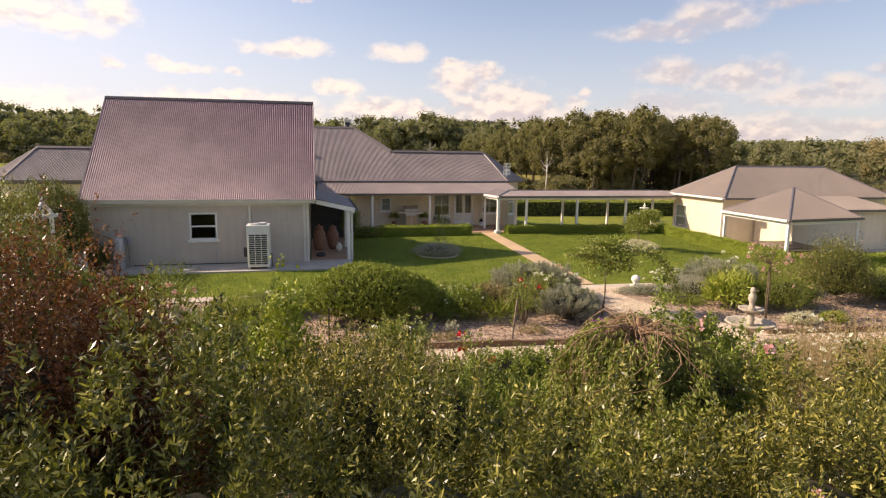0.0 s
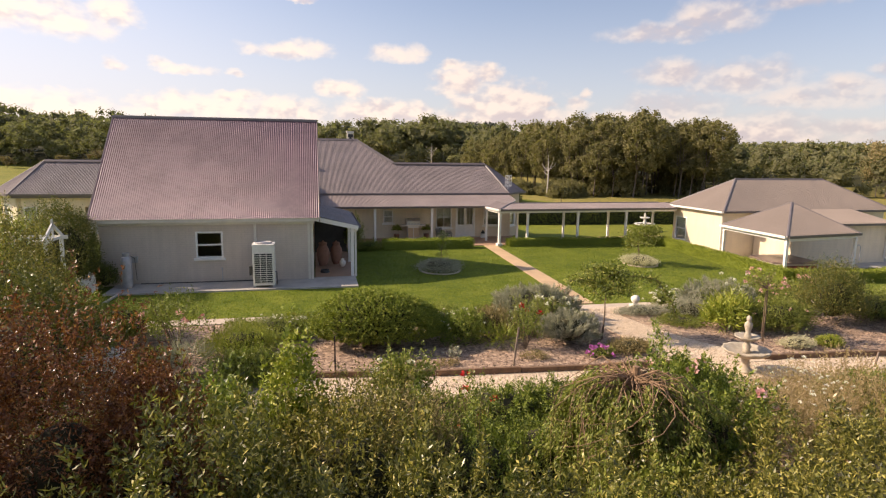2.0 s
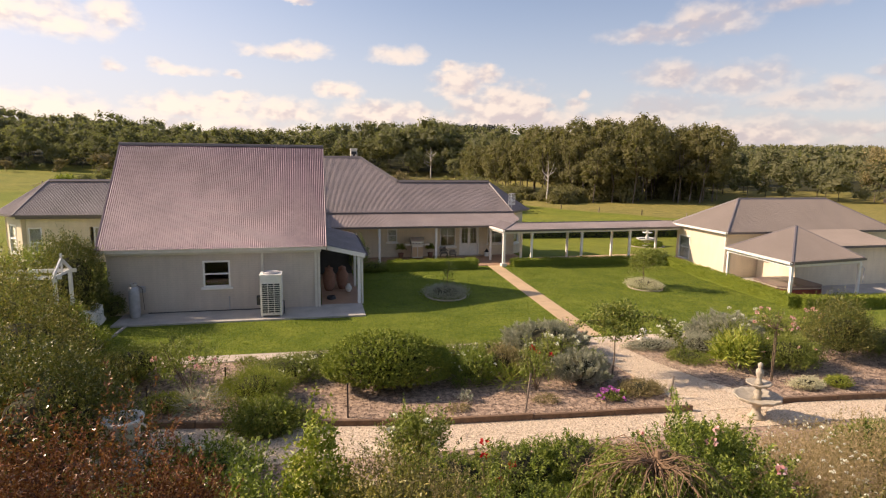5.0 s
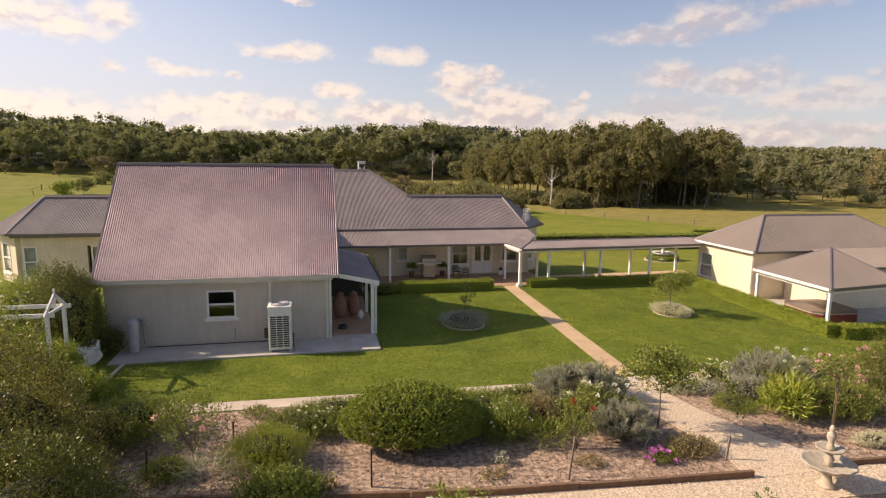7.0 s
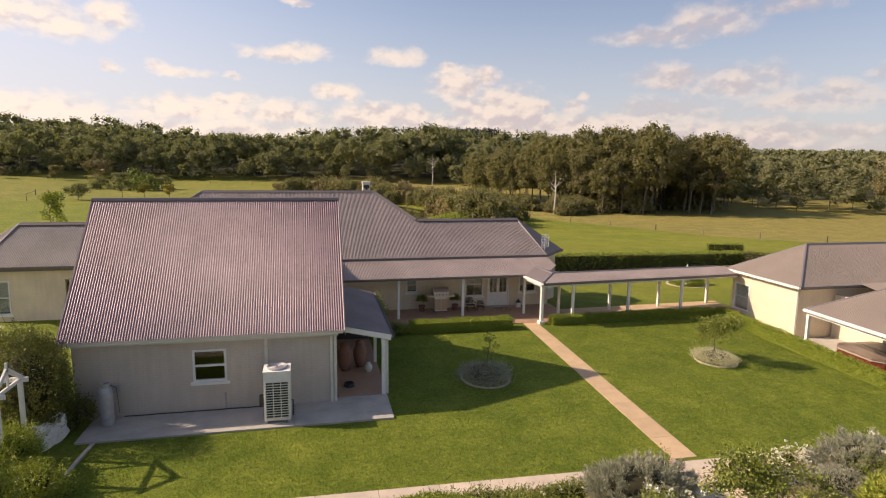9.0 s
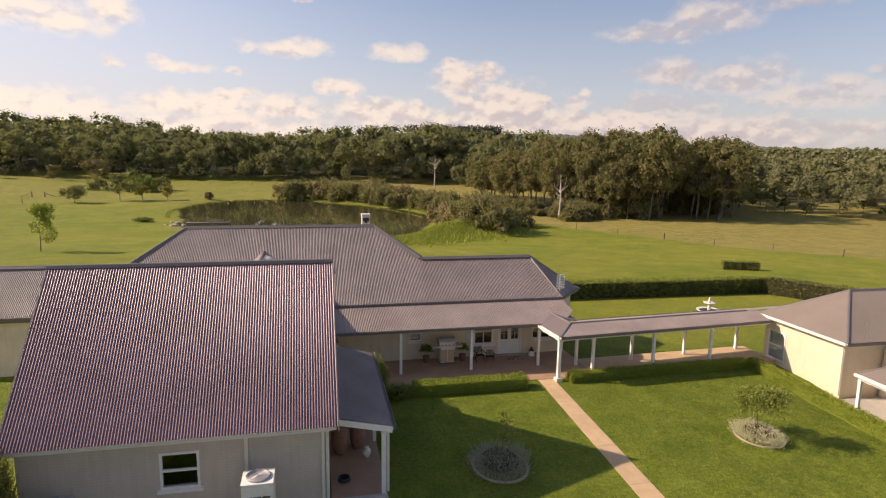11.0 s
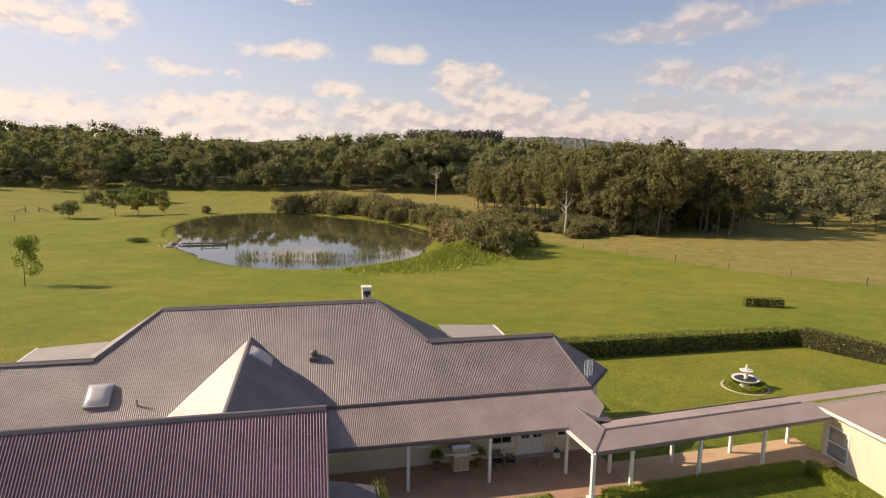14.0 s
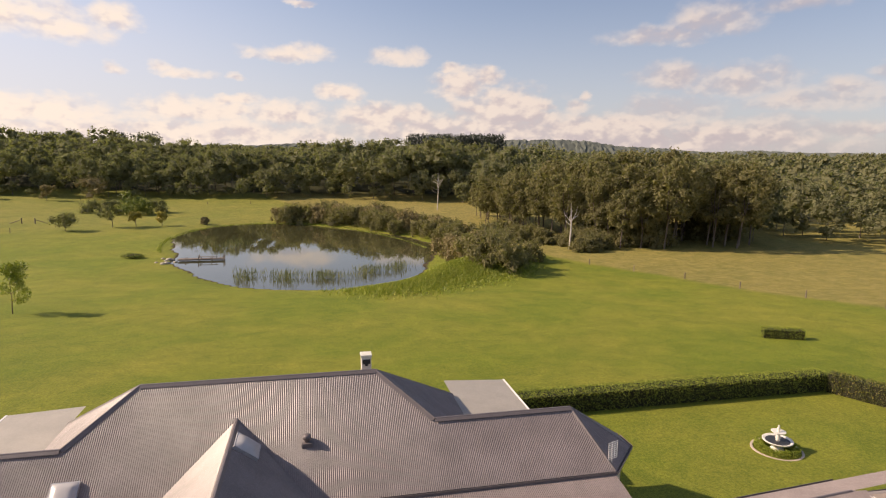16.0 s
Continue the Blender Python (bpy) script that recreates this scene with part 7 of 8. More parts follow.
sleepers("sleeper_edging", [(-5.2, 13.62), (-3.1, 13.27), (-0.5, 12.87), (2.5, 12.42), (8.5, 11.98)], "weathered brown timber sleepers edging the flower bed")
sleepers("sleeper_edging", [(10.85, 12.02), (14.4, 11.80), (22.0, 11.5)], "weathered brown timber sleepers edging the bed beside the fountain")


def stake(x, y, h, lx, ly, mat, label):
    t = thing("garden_stake", label, "stake", "garden stakes", (x, y, at_ground(x, y)))
    bm = bmesh.new()
    beam(bm, (0, 0, -0.1), (lx, ly, h), 0.035, 0.035)
    part("stake_bar", bm, mat, t)


stake(0.25, 13.2, 0.85, 0, 0, M_STAKE, "dark steel star picket standing in the mulch")
stake(4.43, 12.66, 1.0, 0.12, 0, M_WOOD, "leaning grey timber stake")
stake(8.38, 12.75, 0.62, 0.07, 0, M_WOOD, "short leaning timber stake by the gravel")
stake(-2.85, 16.0, 0.45, 0, 0, M_STAKE, "short dark steel picket in the mulch")
stake(13.2, 11.1, 0.4, 0.1, 0, M_WOOD, "short leaning timber stake beside the path")
stake(-4.4, 14.3, 0.7, 0.05, 0, M_STAKE, "thin dark stake among the plants")


def urn():
    t = thing("garden_urn", "white stone garden urn on a square pedestal", "urn", "", (-3.65, 10.3, 0.012))
    bm = bmesh.new()
    box(bm, -0.17, 0.17, -0.17, 0.17, 0, 0.9, 0.015)
    box(bm, -0.22, 0.22, -0.22, 0.22, 0.9, 0.97, 0.01)
    part("pedestal", bm, M_WHITE_STONE, t)
    bm = bmesh.new()
    lathe(bm, [(0.13, 0.972), (0.07, 1.04), (0.10, 1.12), (0.24, 1.28), (0.27, 1.5), (0.33, 1.62), (0.33, 1.66), (0.27, 1.65), (0.2, 1.5), (0.05, 1.4)], 28)
    part("bowl", bm, M_WHITE_STONE, t, "", True)
    for s in (-1, 1):
        bm = bmesh.new()
        prev = None
        for k in range(7):
            a = math.pi * k / 6
            p = Vector((s * (0.26 + 0.12 * math.sin(a)), 0, 1.3 + 0.24 * k / 6))
            if prev is not None:
                rod(bm, prev, p, 0.02, 0.02, 6)
            prev = p
        part("handle", bm, M_WHITE_STONE, t)


urn()


def ornament(x, y):
    t = thing("garden_ornament", "small white stone ball finial on a squat plinth", "ornament", "path ornaments", (x, y, at_ground(x, y) + 0.012))
    bm = bmesh.new()
    box(bm, -0.14, 0.14, -0.14, 0.14, 0, 0.12, 0.015)
    part("plinth", bm, M_WHITE_STONE, t)
    bm = bmesh.new()
    lathe(bm, [(0.10, 0.122), (0.07, 0.17), (0.12, 0.22), (0.15, 0.30), (0.13, 0.38), (0.08, 0.42), (0.03, 0.44)], 16)
    part("finial", bm, M_WHITE_STONE, t, "", True)


ornament(10.35, 17.35)
ornament(8.0, 17.45)


def arbour():
    t = thing("garden_arbour", "white timber garden arbour with a gabled top", "arbour", "", (0, 0, 0))
    x0, x1, y0, y1, h = -10.9, -8.45, 20.3, 21.5, 2.15
    for x in (x0, x1):
        for y in (y0, y1):
            bm = bmesh.new()
            box(bm, x - 0.05, x + 0.05, y - 0.05, y + 0.05, 0, h, 0.006)
            part("post", bm, M_WHITE, t)
    for y in (y0, y1):
        bm = bmesh.new()
        beam(bm, (x0 - 0.2, y, h + 0.06), (x1 + 0.2, y, h + 0.06), 0.05, 0.12)
        part("beam", bm, M_WHITE, t)
    for x in (x0, x1):
        ym = (y0 + y1) / 2
        bm = bmesh.new()
        beam(bm, (x, y0 - 0.2, h + 0.02), (x, ym + 0.02, h + 0.55), 0.05, 0.11)
        beam(bm, (x, y1 + 0.2, h + 0.02), (x, ym - 0.02, h + 0.55), 0.05, 0.11)
        beam(bm, (x, y0, h + 0.06), (x, y1, h + 0.06), 0.045, 0.09)
        beam(bm, (x, ym, h + 0.1), (x, ym, h + 0.72), 0.05, 0.05)
        part("gable_frame", bm, M_WHITE, t)
    w = thing("low_wall", "low whitewashed garden wall beside the arbour", "wall")
    bm = bmesh.new()
    beam(bm, (-8.5, 21.75, 0.33), (-8.05, 22.75, 0.33), 0.34, 0.66)
    bmesh.ops.subdivide_edges(bm, edges=bm.edges[:], cuts=3, use_grid_fill=True)
    rough = np.random.default_rng(190)
    for v in bm.verts:
        v.co += Vector(rough.normal(0, 0.03, 3)) + Vector((0, 0, 0.10 * math.sin(v.co.y * 5) if v.co.z > 0.5 else 0))
    part("masonry", bm, M_WHITE_STONE, w)


arbour()
flat_edge = thing("lawn_edging", "thin concrete strip ending the lawn beside the arbour", "edging")


def lawn_edge():
    bm = bmesh.new()
    beam(bm, (-7.25, 18.4, 0.02), (-7.05, 22.05, 0.02), 0.09, 0.08)
    part("kerb", bm, M_CONC, flat_edge)


lawn_edge()


def air_conditioner():
    t = thing("air_conditioner", "tall white outdoor air conditioning unit with a front grille", "air conditioner", "", (-2.08, 22.72, 0.056))
    w, d, h = 0.39, 0.36, 1.58
    for x in (-w + 0.05, w - 0.05):
        bm = bmesh.new()
        box(bm, x - 0.04, x + 0.04, -d, d, 0, 0.08)
        part("foot", bm, M_GAL, t)
    bm = bmesh.new()
    box(bm, -w, w, -d, d, 0.08, h, 0.02)
    part("casing", bm, M_WHITE, t)
    bm = bmesh.new()
    box(bm, -w + 0.06, w - 0.06, -d - 0.004, -d + 0.01, 0.16, h - 0.28)
    part("coil", bm, M_BLACK, t, "dark finned coil behind the grille")
    bm = bmesh.new()
    for i in range(15):
        z = 0.17 + i * 0.08
        box(bm, -w + 0.05, w - 0.05, -d - 0.022, -d - 0.006, z, z + 0.02)
    for x in (-w + 0.06, -0.11, 0.11, w - 0.06):
        box(bm, x - 0.012, x + 0.012, -d - 0.026, -d - 0.004, 0.15, h - 0.27)
    part("grille", bm, M_WHITE, t)
    bm = bmesh.new()
    box(bm, -w - 0.012, w + 0.012, -d - 0.012, d + 0.012, h, h + 0.05, 0.015)
    part("lid", bm, M_WHITE, t)
    bm = bmesh.new()
    lathe(bm, [(0.30, h + 0.052), (0.31, h + 0.10), (0.29, h + 0.11), (0.28, h + 0.06)], 28)
    for k in range(5):
        r = 0.05 + k * 0.05
        for i in range(20):
            a0, a1 = 2 * math.pi * i / 20, 2 * math.pi * (i + 1) / 20
            rod(bm, (r * math.cos(a0), r * math.sin(a0), h + 0.10), (r * math.cos(a1), r * math.sin(a1), h + 0.10), 0.006, 0.006, 4)
    part("fan_guard", bm, M_GAL, t)
    bm = bmesh.new()
    box(bm, -w - 0.16, -w - 0.002, -0.05, 0.15, 0.42, 0.75, 0.01)
    part("isolator_box", bm, M_BLACK, t)
    bm = bmesh.new()
    rod(bm, (w + 0.05, d * 0.4, 0.0), (w + 0.05, d * 0.4, 0.5), 0.02)
    rod(bm, (w + 0.05, d * 0.4, 0.5), (w - 0.02, d * 0.4, 0.5), 0.02)
    part("pipe", bm, M_BLACK, t)


air_conditioner()


def gas_cylinder(x, y):
    t = thing("gas_cylinder", "tall galvanised gas cylinder against the wall", "gas cylinder", "", (x, y, 0.056))
    bm = bmesh.new()
    lathe(bm, [(0.16, 0.0), (0.185, 0.03), (0.19, 0.08), (0.19, 1.02), (0.17, 1.12), (0.10, 1.18), (0.05, 1.19)], 28)
    part("tank", bm, M_GAL, t, "", True)
    bm = bmesh.new()
    lathe(bm, [(0.12, 1.15), (0.125, 1.30), (0.115, 1.30), (0.11, 1.16)], 24)
    part("collar", bm, M_GAL, t)
    bm = bmesh.new()
    rod(bm, (0, 0, 1.19), (0, 0, 1.29), 0.025)
    rod(bm, (0, 0, 1.25), (0.07, 0.02, 1.25), 0.014)
    part("valve", bm, M_TERRA, t)
    bm = bmesh.new()
    rod(bm, (0.07, 0.02, 1.25), (0.22, 0.25, 1.05), 0.008)
    rod(bm, (0.22, 0.25, 1.05), (0.24, 0.34, 0.2), 0.008)
    part("hose", bm, M_BLACK, t)
    bm = bmesh.new()
    box(bm, -0.02, 0.3, 0.30, 0.42, 0.86, 1.10, 0.01)
    part("regulator_box", bm, M_GAL, t)


gas_cylinder(-7.02, 23.2)
seam = thing("conduit", "thin black hose lying along the foot of the wing's wall", "hose", "", (0, 0, 0))
bm = bmesh.new()
for k in range(9):
    xa, xb = -6.7 + 0.52 * k, -6.7 + 0.52 * (k + 1)
    rod(bm, (xa, 23.69 - 0.02 * (k % 2), 0.075), (xb, 23.69 - 0.02 * ((k + 1) % 2), 0.075), 0.016, 0.016, 6)
part("run", bm, M_BLACK, seam)


def big_pot(x, y, s, seed):
    t = thing("terracotta_pot", "tall terracotta storage pot in the porch", "pot", "porch pots", (x, y, 0.064))
    bm = bmesh.new()
    lathe(bm, [(0.14, 0), (0.20, 0.1), (0.27, 0.42), (0.26, 0.7), (0.17, 0.86), (0.15, 0.9), (0.19, 0.95), (0.17, 0.96), (0.13, 0.88)], 24)
    bmesh.ops.scale(bm, vec=(s, s, s), verts=bm.verts)
    part("body", bm, M_TERRA, t, "", True)
    bm = bmesh.new()
    lathe(bm, [(0.18, 0.965), (0.16, 1.0), (0.05, 1.03), (0.03, 1.08)], 20)
    bmesh.ops.scale(bm, vec=(s, s, s), verts=bm.verts)
    part("lid", bm, M_TERRA, t, "", True)


big_pot(0.15, 26.6, 1.05, 1)
big_pot(0.75, 26.9, 1.0, 2)


def porch_bits():
    t = thing("dog_bowl", "small dark bowl on the porch floor", "bowl", "", (0.2, 24.9, 0.066))
    bm = bmesh.new()
    lathe(bm, [(0.17, 0), (0.20, 0.02), (0.17, 0.13), (0.14, 0.13), (0.13, 0.04)], 20)
    part("bowl_body", bm, M_BLACK, t)
    t = thing("ornamental_jar", "small pale glazed jar on the porch floor", "jar", "", (1.0, 26.2, 0.066))
    bm = bmesh.new()
    lathe(bm, [(0.08, 0), (0.14, 0.12), (0.14, 0.24), (0.07, 0.32), (0.08, 0.36)], 16)
    part("jar_body", bm, M_WHITE_STONE, t, "", True)


porch_bits()


def barbecue():
    t = thing("barbecue", "hooded steel barbecue on a timber trolley", "barbecue", "", (5.55, 34.6, 0.034))
    bm = bmesh.new()
    box(bm, -0.33, 0.33, -0.25, 0.25, 0.08, 0.82, 0.01)
    part("cabinet", bm, M_CREAM, t, "pale timber cabinet")
    for x in (-0.17, 0.17):
        bm = bmesh.new()
        box(bm, x - 0.15, x + 0.15, -0.27, -0.252, 0.14, 0.72, 0.004)
        part("cabinet_door", bm, M_PAVE, t)
    bm = bmesh.new()
    box(bm, -0.72, 0.72, -0.28, 0.28, 0.824, 0.90, 0.01)
    part("shelf", bm, M_CREAM, t, "pale timber side shelves")
    bm = bmesh.new()
    box(bm, -0.40, 0.40, -0.26, 0.26, 0.904, 1.02, 0.02)
    part("burner_box", bm, M_METAL, t)
    bm = bmesh.new()
    prof = [(-0.26, 1.024), (-0.27, 1.12), (-0.20, 1.24), (-0.05, 1.30), (0.14, 1.28), (0.26, 1.14), (0.26, 1.024)]
    a = [bm.verts.new((-0.40, y, z)) for y, z in prof]
    b = [bm.verts.new((0.40, y, z)) for y, z in prof]
    for i in range(len(prof)):
        j = (i + 1) % len(prof)
        bm.faces.new((a[i], a[j], b[j], b[i]))
    bm.faces.new(a)
    bm.faces.new(b[::-1])
    part("hood", bm, M_METAL, t)
    bm = bmesh.new()
    rod(bm, (-0.28, -0.31, 1.12), (0.28, -0.31, 1.12), 0.014)
    rod(bm, (-0.26, -0.31, 1.12), (-0.26, -0.26, 1.12), 0.01)
    rod(bm, (0.26, -0.31, 1.12), (0.26, -0.26, 1.12), 0.01)
    part("handle", bm, M_METAL, t)
    for x in (-0.3, 0.3):
        for y in (-0.2, 0.2):
            bm = bmesh.new()
            rod(bm, (x - 0.02, y, 0.04), (x + 0.02, y, 0.04), 0.04, n=14)
            part("wheel", bm, M_BLACK, t)
    for i in range(4):
        bm = bmesh.new()
        rod(bm, (-0.27 + i * 0.18, -0.262, 0.96), (-0.27 + i * 0.18, -0.29, 0.96), 0.026, n=12)
        part("knob", bm, M_BLACK, t)


barbecue()


def verandah_bits():
    chair = thing("folding_chair", "dark folding garden chair on the verandah", "chair", "verandah chairs", (7.25, 34.35, 0.034))
    for i in range(6):
        bm = bmesh.new()
        box(bm, -0.24, 0.24, -0.22 + i * 0.075, -0.165 + i * 0.075, 0.43, 0.45)
        part("seat_slat", bm, M_BLACK, chair)
    for i in range(6):
        bm = bmesh.new()
        beam(bm, (-0.20 + i * 0.08, 0.24, 0.5), (-0.20 + i * 0.08, 0.36, 0.92), 0.05, 0.015)
        part("back_slat", bm, M_BLACK, chair)
    for s in (-1, 1):
        bm = bmesh.new()
        beam(bm, (s * 0.25, -0.26, 0.0), (s * 0.25, 0.24, 0.46), 0.03, 0.03)
        part("leg", bm, M_BLACK, chair)
        bm = bmesh.new()
        beam(bm, (s * 0.22, 0.30, 0.0), (s * 0.22, -0.20, 0.46), 0.03, 0.03)
        part("leg", bm, M_BLACK, chair)
        bm = bmesh.new()
        beam(bm, (s * 0.25, -0.24, 0.64), (s * 0.25, 0.30, 0.66), 0.05, 0.025)
        part("arm", bm, M_BLACK, chair)
    chair.matrix_world = pose(7.2, 34.5, 0.034, 0, 0, 6) @ Matrix.Diagonal((0.86, 0.8, 0.72, 1))
    copy_thing(chair, pose(7.75, 34.5, 0.034, 0, 0, -8) @ Matrix.Diagonal((0.86, 0.8, 0.72, 1)))
    mat = thing("doormat", "brown coir doormat before the French doors", "doormat", "", (8.95, 34.6, 0.032))
    bm = bmesh.new()
    box(bm, -0.5, 0.5, -0.28, 0.28, 0.0, 0.025, 0.006)
    part("pile", bm, M_MULCH, mat)
    pot = thing("lantern", "white lantern with a dark cap beside the door", "lantern", "", (10.0, 34.85, 0.032))
    bm = bmesh.new()
    box(bm, -0.13, 0.13, -0.13, 0.13, 0, 0.04, 0.005)
    box(bm, -0.11, 0.11, -0.11, 0.11, 0.04, 0.26, 0.005)
    part("body", bm, M_WHITE, pot)
    bm = bmesh.new()
    lathe(bm, [(0.15, 0.262), (0.11, 0.32), (0.05, 0.40), (0.02, 0.46)], 12)
    part("cap", bm, M_BLACK, pot)
    pl = thing("pot_plant", "leafy dark pot plant beside the barbecue", "pot plant", "verandah pot plants", (6.4, 34.75, 0.032))
    bm = bmesh.new()
    lathe(bm, [(0.12, 0), (0.17, 0.3), (0.18, 0.32), (0.15, 0.32), (0.13, 0.25)], 18)
    part("pot", bm, M_TERRA, pl, "", True)
    rng = np.random.default_rng(181)
    d = dome_ways(rng, 420, -0.1)
    put("foliage", quads("foliage", leaf_faces(rng, d * rng.uniform(0.05, 0.26, (420, 1)) + [0, 0, 0.55], d + [0, 0, 0.5], 0.16, 0.035)), L_SHRUB, pl)
    copy_thing(pl, pose(4.6, 34.8, 0.032, 0, 0, 60))


verandah_bits()


def wall_lamp():
    t = thing("wall_hooks", "three dark iron hooks on the outbuilding's wall", "hooks", "", (26.4, 25.6, 1.25))
    for i in range(3):
        bm = bmesh.new()
        rod(bm, (i * 0.16, -0.03, 0.0), (i * 0.16 + 0.05, -0.09, -0.22), 0.025, 0.02, 6)
        rod(bm, (i * 0.16, 0.0, 0.02), (i * 0.16, -0.05, 0.02), 0.03, 0.03, 6)
        part("hook", bm, M_BLACK, t)
    t = thing("garden_tap", "standing garden tap on a bent pipe", "tap", "", (27.6, 24.9, -0.16))
    bm = bmesh.new()
    rod(bm, (0, 0, 0), (0, 0, 0.75), 0.02)
    rod(bm, (0, 0, 0.75), (-0.16, 0, 0.85), 0.018)
    rod(bm, (-0.16, 0, 0.85), (-0.2, 0, 0.76), 0.02)
    part("pipe", bm, M_GAL, t)


wall_lamp()

# ---- trees and the distance ----


def from_lateral(l, d):
    """A spot given across the valley and along it."""
    return 0.977 * l + 0.213 * d, -0.213 * l + 0.977 * d


def gum(seed, h):
    """A tall forest gum: a forking trunk that shows below, and rounded clumps heaped up to a domed head."""
    rng = np.random.default_rng(seed)
    t = thing("gum_tree", "tall eucalyptus with a bare trunk and clumped olive-green crown", "tree", "gum grove", (0, 0, -60))
    crown = h * rng.uniform(0.22, 0.27)
    bm = bmesh.new()
    lean = Vector((rng.normal(0, 0.05), rng.normal(0, 0.05), 1))
    fork = lean * h * rng.uniform(0.26, 0.36)
    rod(bm, (0, 0, -0.4), fork, h * 0.010 + 0.03, h * 0.0075, 7)
    mids = []
    for k in range(5):
        a = k * 1.26 + rng.uniform(-0.4, 0.4)
        top = Vector((math.cos(a) * crown * rng.uniform(0.2, 0.75), math.sin(a) * crown * rng.uniform(0.2, 0.75), h * rng.uniform(0.70, 0.88)))
        knee = fork.lerp(top, 0.45) + Vector((rng.normal(0, 0.3), rng.normal(0, 0.3), -0.4))
        rod(bm, fork, knee, h * 0.0075, h * 0.005, 6)
        rod(bm, knee, top, h * 0.005, 0.02, 5)
        mids += [knee, top]
        for _ in range(2):
            e = knee + Vector((math.cos(a + rng.normal(0, 0.8)) * crown * 0.7, math.sin(a + rng.normal(0, 0.8)) * crown * 0.7, rng.uniform(0.5, 3.0)))
            rod(bm, knee, e, h * 0.003, 0.015, 5)
    part("trunk", bm, M_BARK, t)
    n = 68
    z = rng.uniform(0.30, 0.95, n) ** 0.85
    env = np.interp(z, [0.28, 0.42, 0.60, 0.80, 0.92, 1.0], [0.45, 0.80, 1.0, 0.92, 0.62, 0.25])
    a = rng.uniform(0, 2 * np.pi, n)
    r = crown * env * np.sqrt(rng.uniform(0.15, 1.0, n))
    c = np.stack([r * np.cos(a) + lean.x * z * h, r * np.sin(a) + lean.y * z * h, z * h * 0.96], 1)
    put("crown", crown_mesh("crown", *puffs(rng, c, crown * rng.uniform(0.15, 0.28, n), 58, 0.46, 1.05, 0.75, (0.55, 1.22), 0.58)), L_GUM, t)
    return t


def grove():
    rng = np.random.default_rng(200)
    kinds = [gum(201 + i, h) for i, h in enumerate((19.0, 21.0, 17.5, 20.0, 22.0, 16.0))]
    spots = []
    tries = 0
    while len(spots) < 92 and tries < 6000:
        tries += 1
        l = rng.uniform(8, 76)
        front = np.interp(l, [8, 30, 38, 55, 70, 76], [196, 158, 146, 152, 150, 160])
        d = front + abs(rng.normal(0, 17)) + rng.uniform(0, 5)
        if any(math.hypot(l - a, d - b) < 3.5 for a, b in spots):
            continue
        spots.append((l, d))
    for i, (l, d) in enumerate(spots):
        x, y = from_lateral(l, d)
        z = at_ground(x, y)
        # the stand is tallest in its middle and lower towards its ends
        s = np.interp(l, [8, 22, 34, 48, 60, 68, 76], [0.62, 0.86, 0.98, 1.08, 1.0, 1.06, 0.74]) * rng.uniform(0.78, 1.12)
        m = pose(x, y, z, 0, 0, rng.uniform(0, 360)) @ Matrix.Diagonal((s * rng.uniform(0.9, 1.15), s * rng.uniform(0.9, 1.15), s, 1))
        k = kinds[i % 6]
        if i < 6:
            k.matrix_world = m
        else:
            c = k.copy()
            for ob, src in [(c, k)] + [(ch.copy(), ch) for ch in k.children]:
                scene.collection.objects.link(ob)
                if ob is not c:
                    ob.parent = c
            c.matrix_world = m


grove()


def canopy(seed, h, crown, count, cards, leaf, low=0.28):
    """One tree of the far woods: rounded leaf heads heaped over a broad dome, and a plain trunk."""
    rng = np.random.default_rng(seed)
    d = dome_ways(rng, count, low)
    r = rng.uniform(0.62, 0.95, count)[:, None]
    c = np.array([0, 0, h * 0.60]) + d * r * np.array([crown, crown, h * 0.34])
    rad = crown * rng.uniform(0.22, 0.36, count)
    c = np.concatenate([c, [[0, 0, h * 0.60]]])
    rad = np.append(rad, crown * 0.66)
    crown_f = puffs(rng, c, rad, cards, leaf, 0.95, 0.6, (0.65, 1.18), 0.70)
    t = 0.2
    tr = []
    for k in range(4):
        p, q = k * math.pi / 2, (k + 1) * math.pi / 2
        tr.append([[t * math.cos(p), t * math.sin(p), 0], [t * math.cos(q), t * math.sin(q), 0], [0.4 * t * math.cos(q) + 0.3, 0.4 * t * math.sin(q), h * 0.75], [0.4 * t * math.cos(p) + 0.3, 0.4 * t * math.sin(p), h * 0.75]])
    return crown_f, np.array(tr)


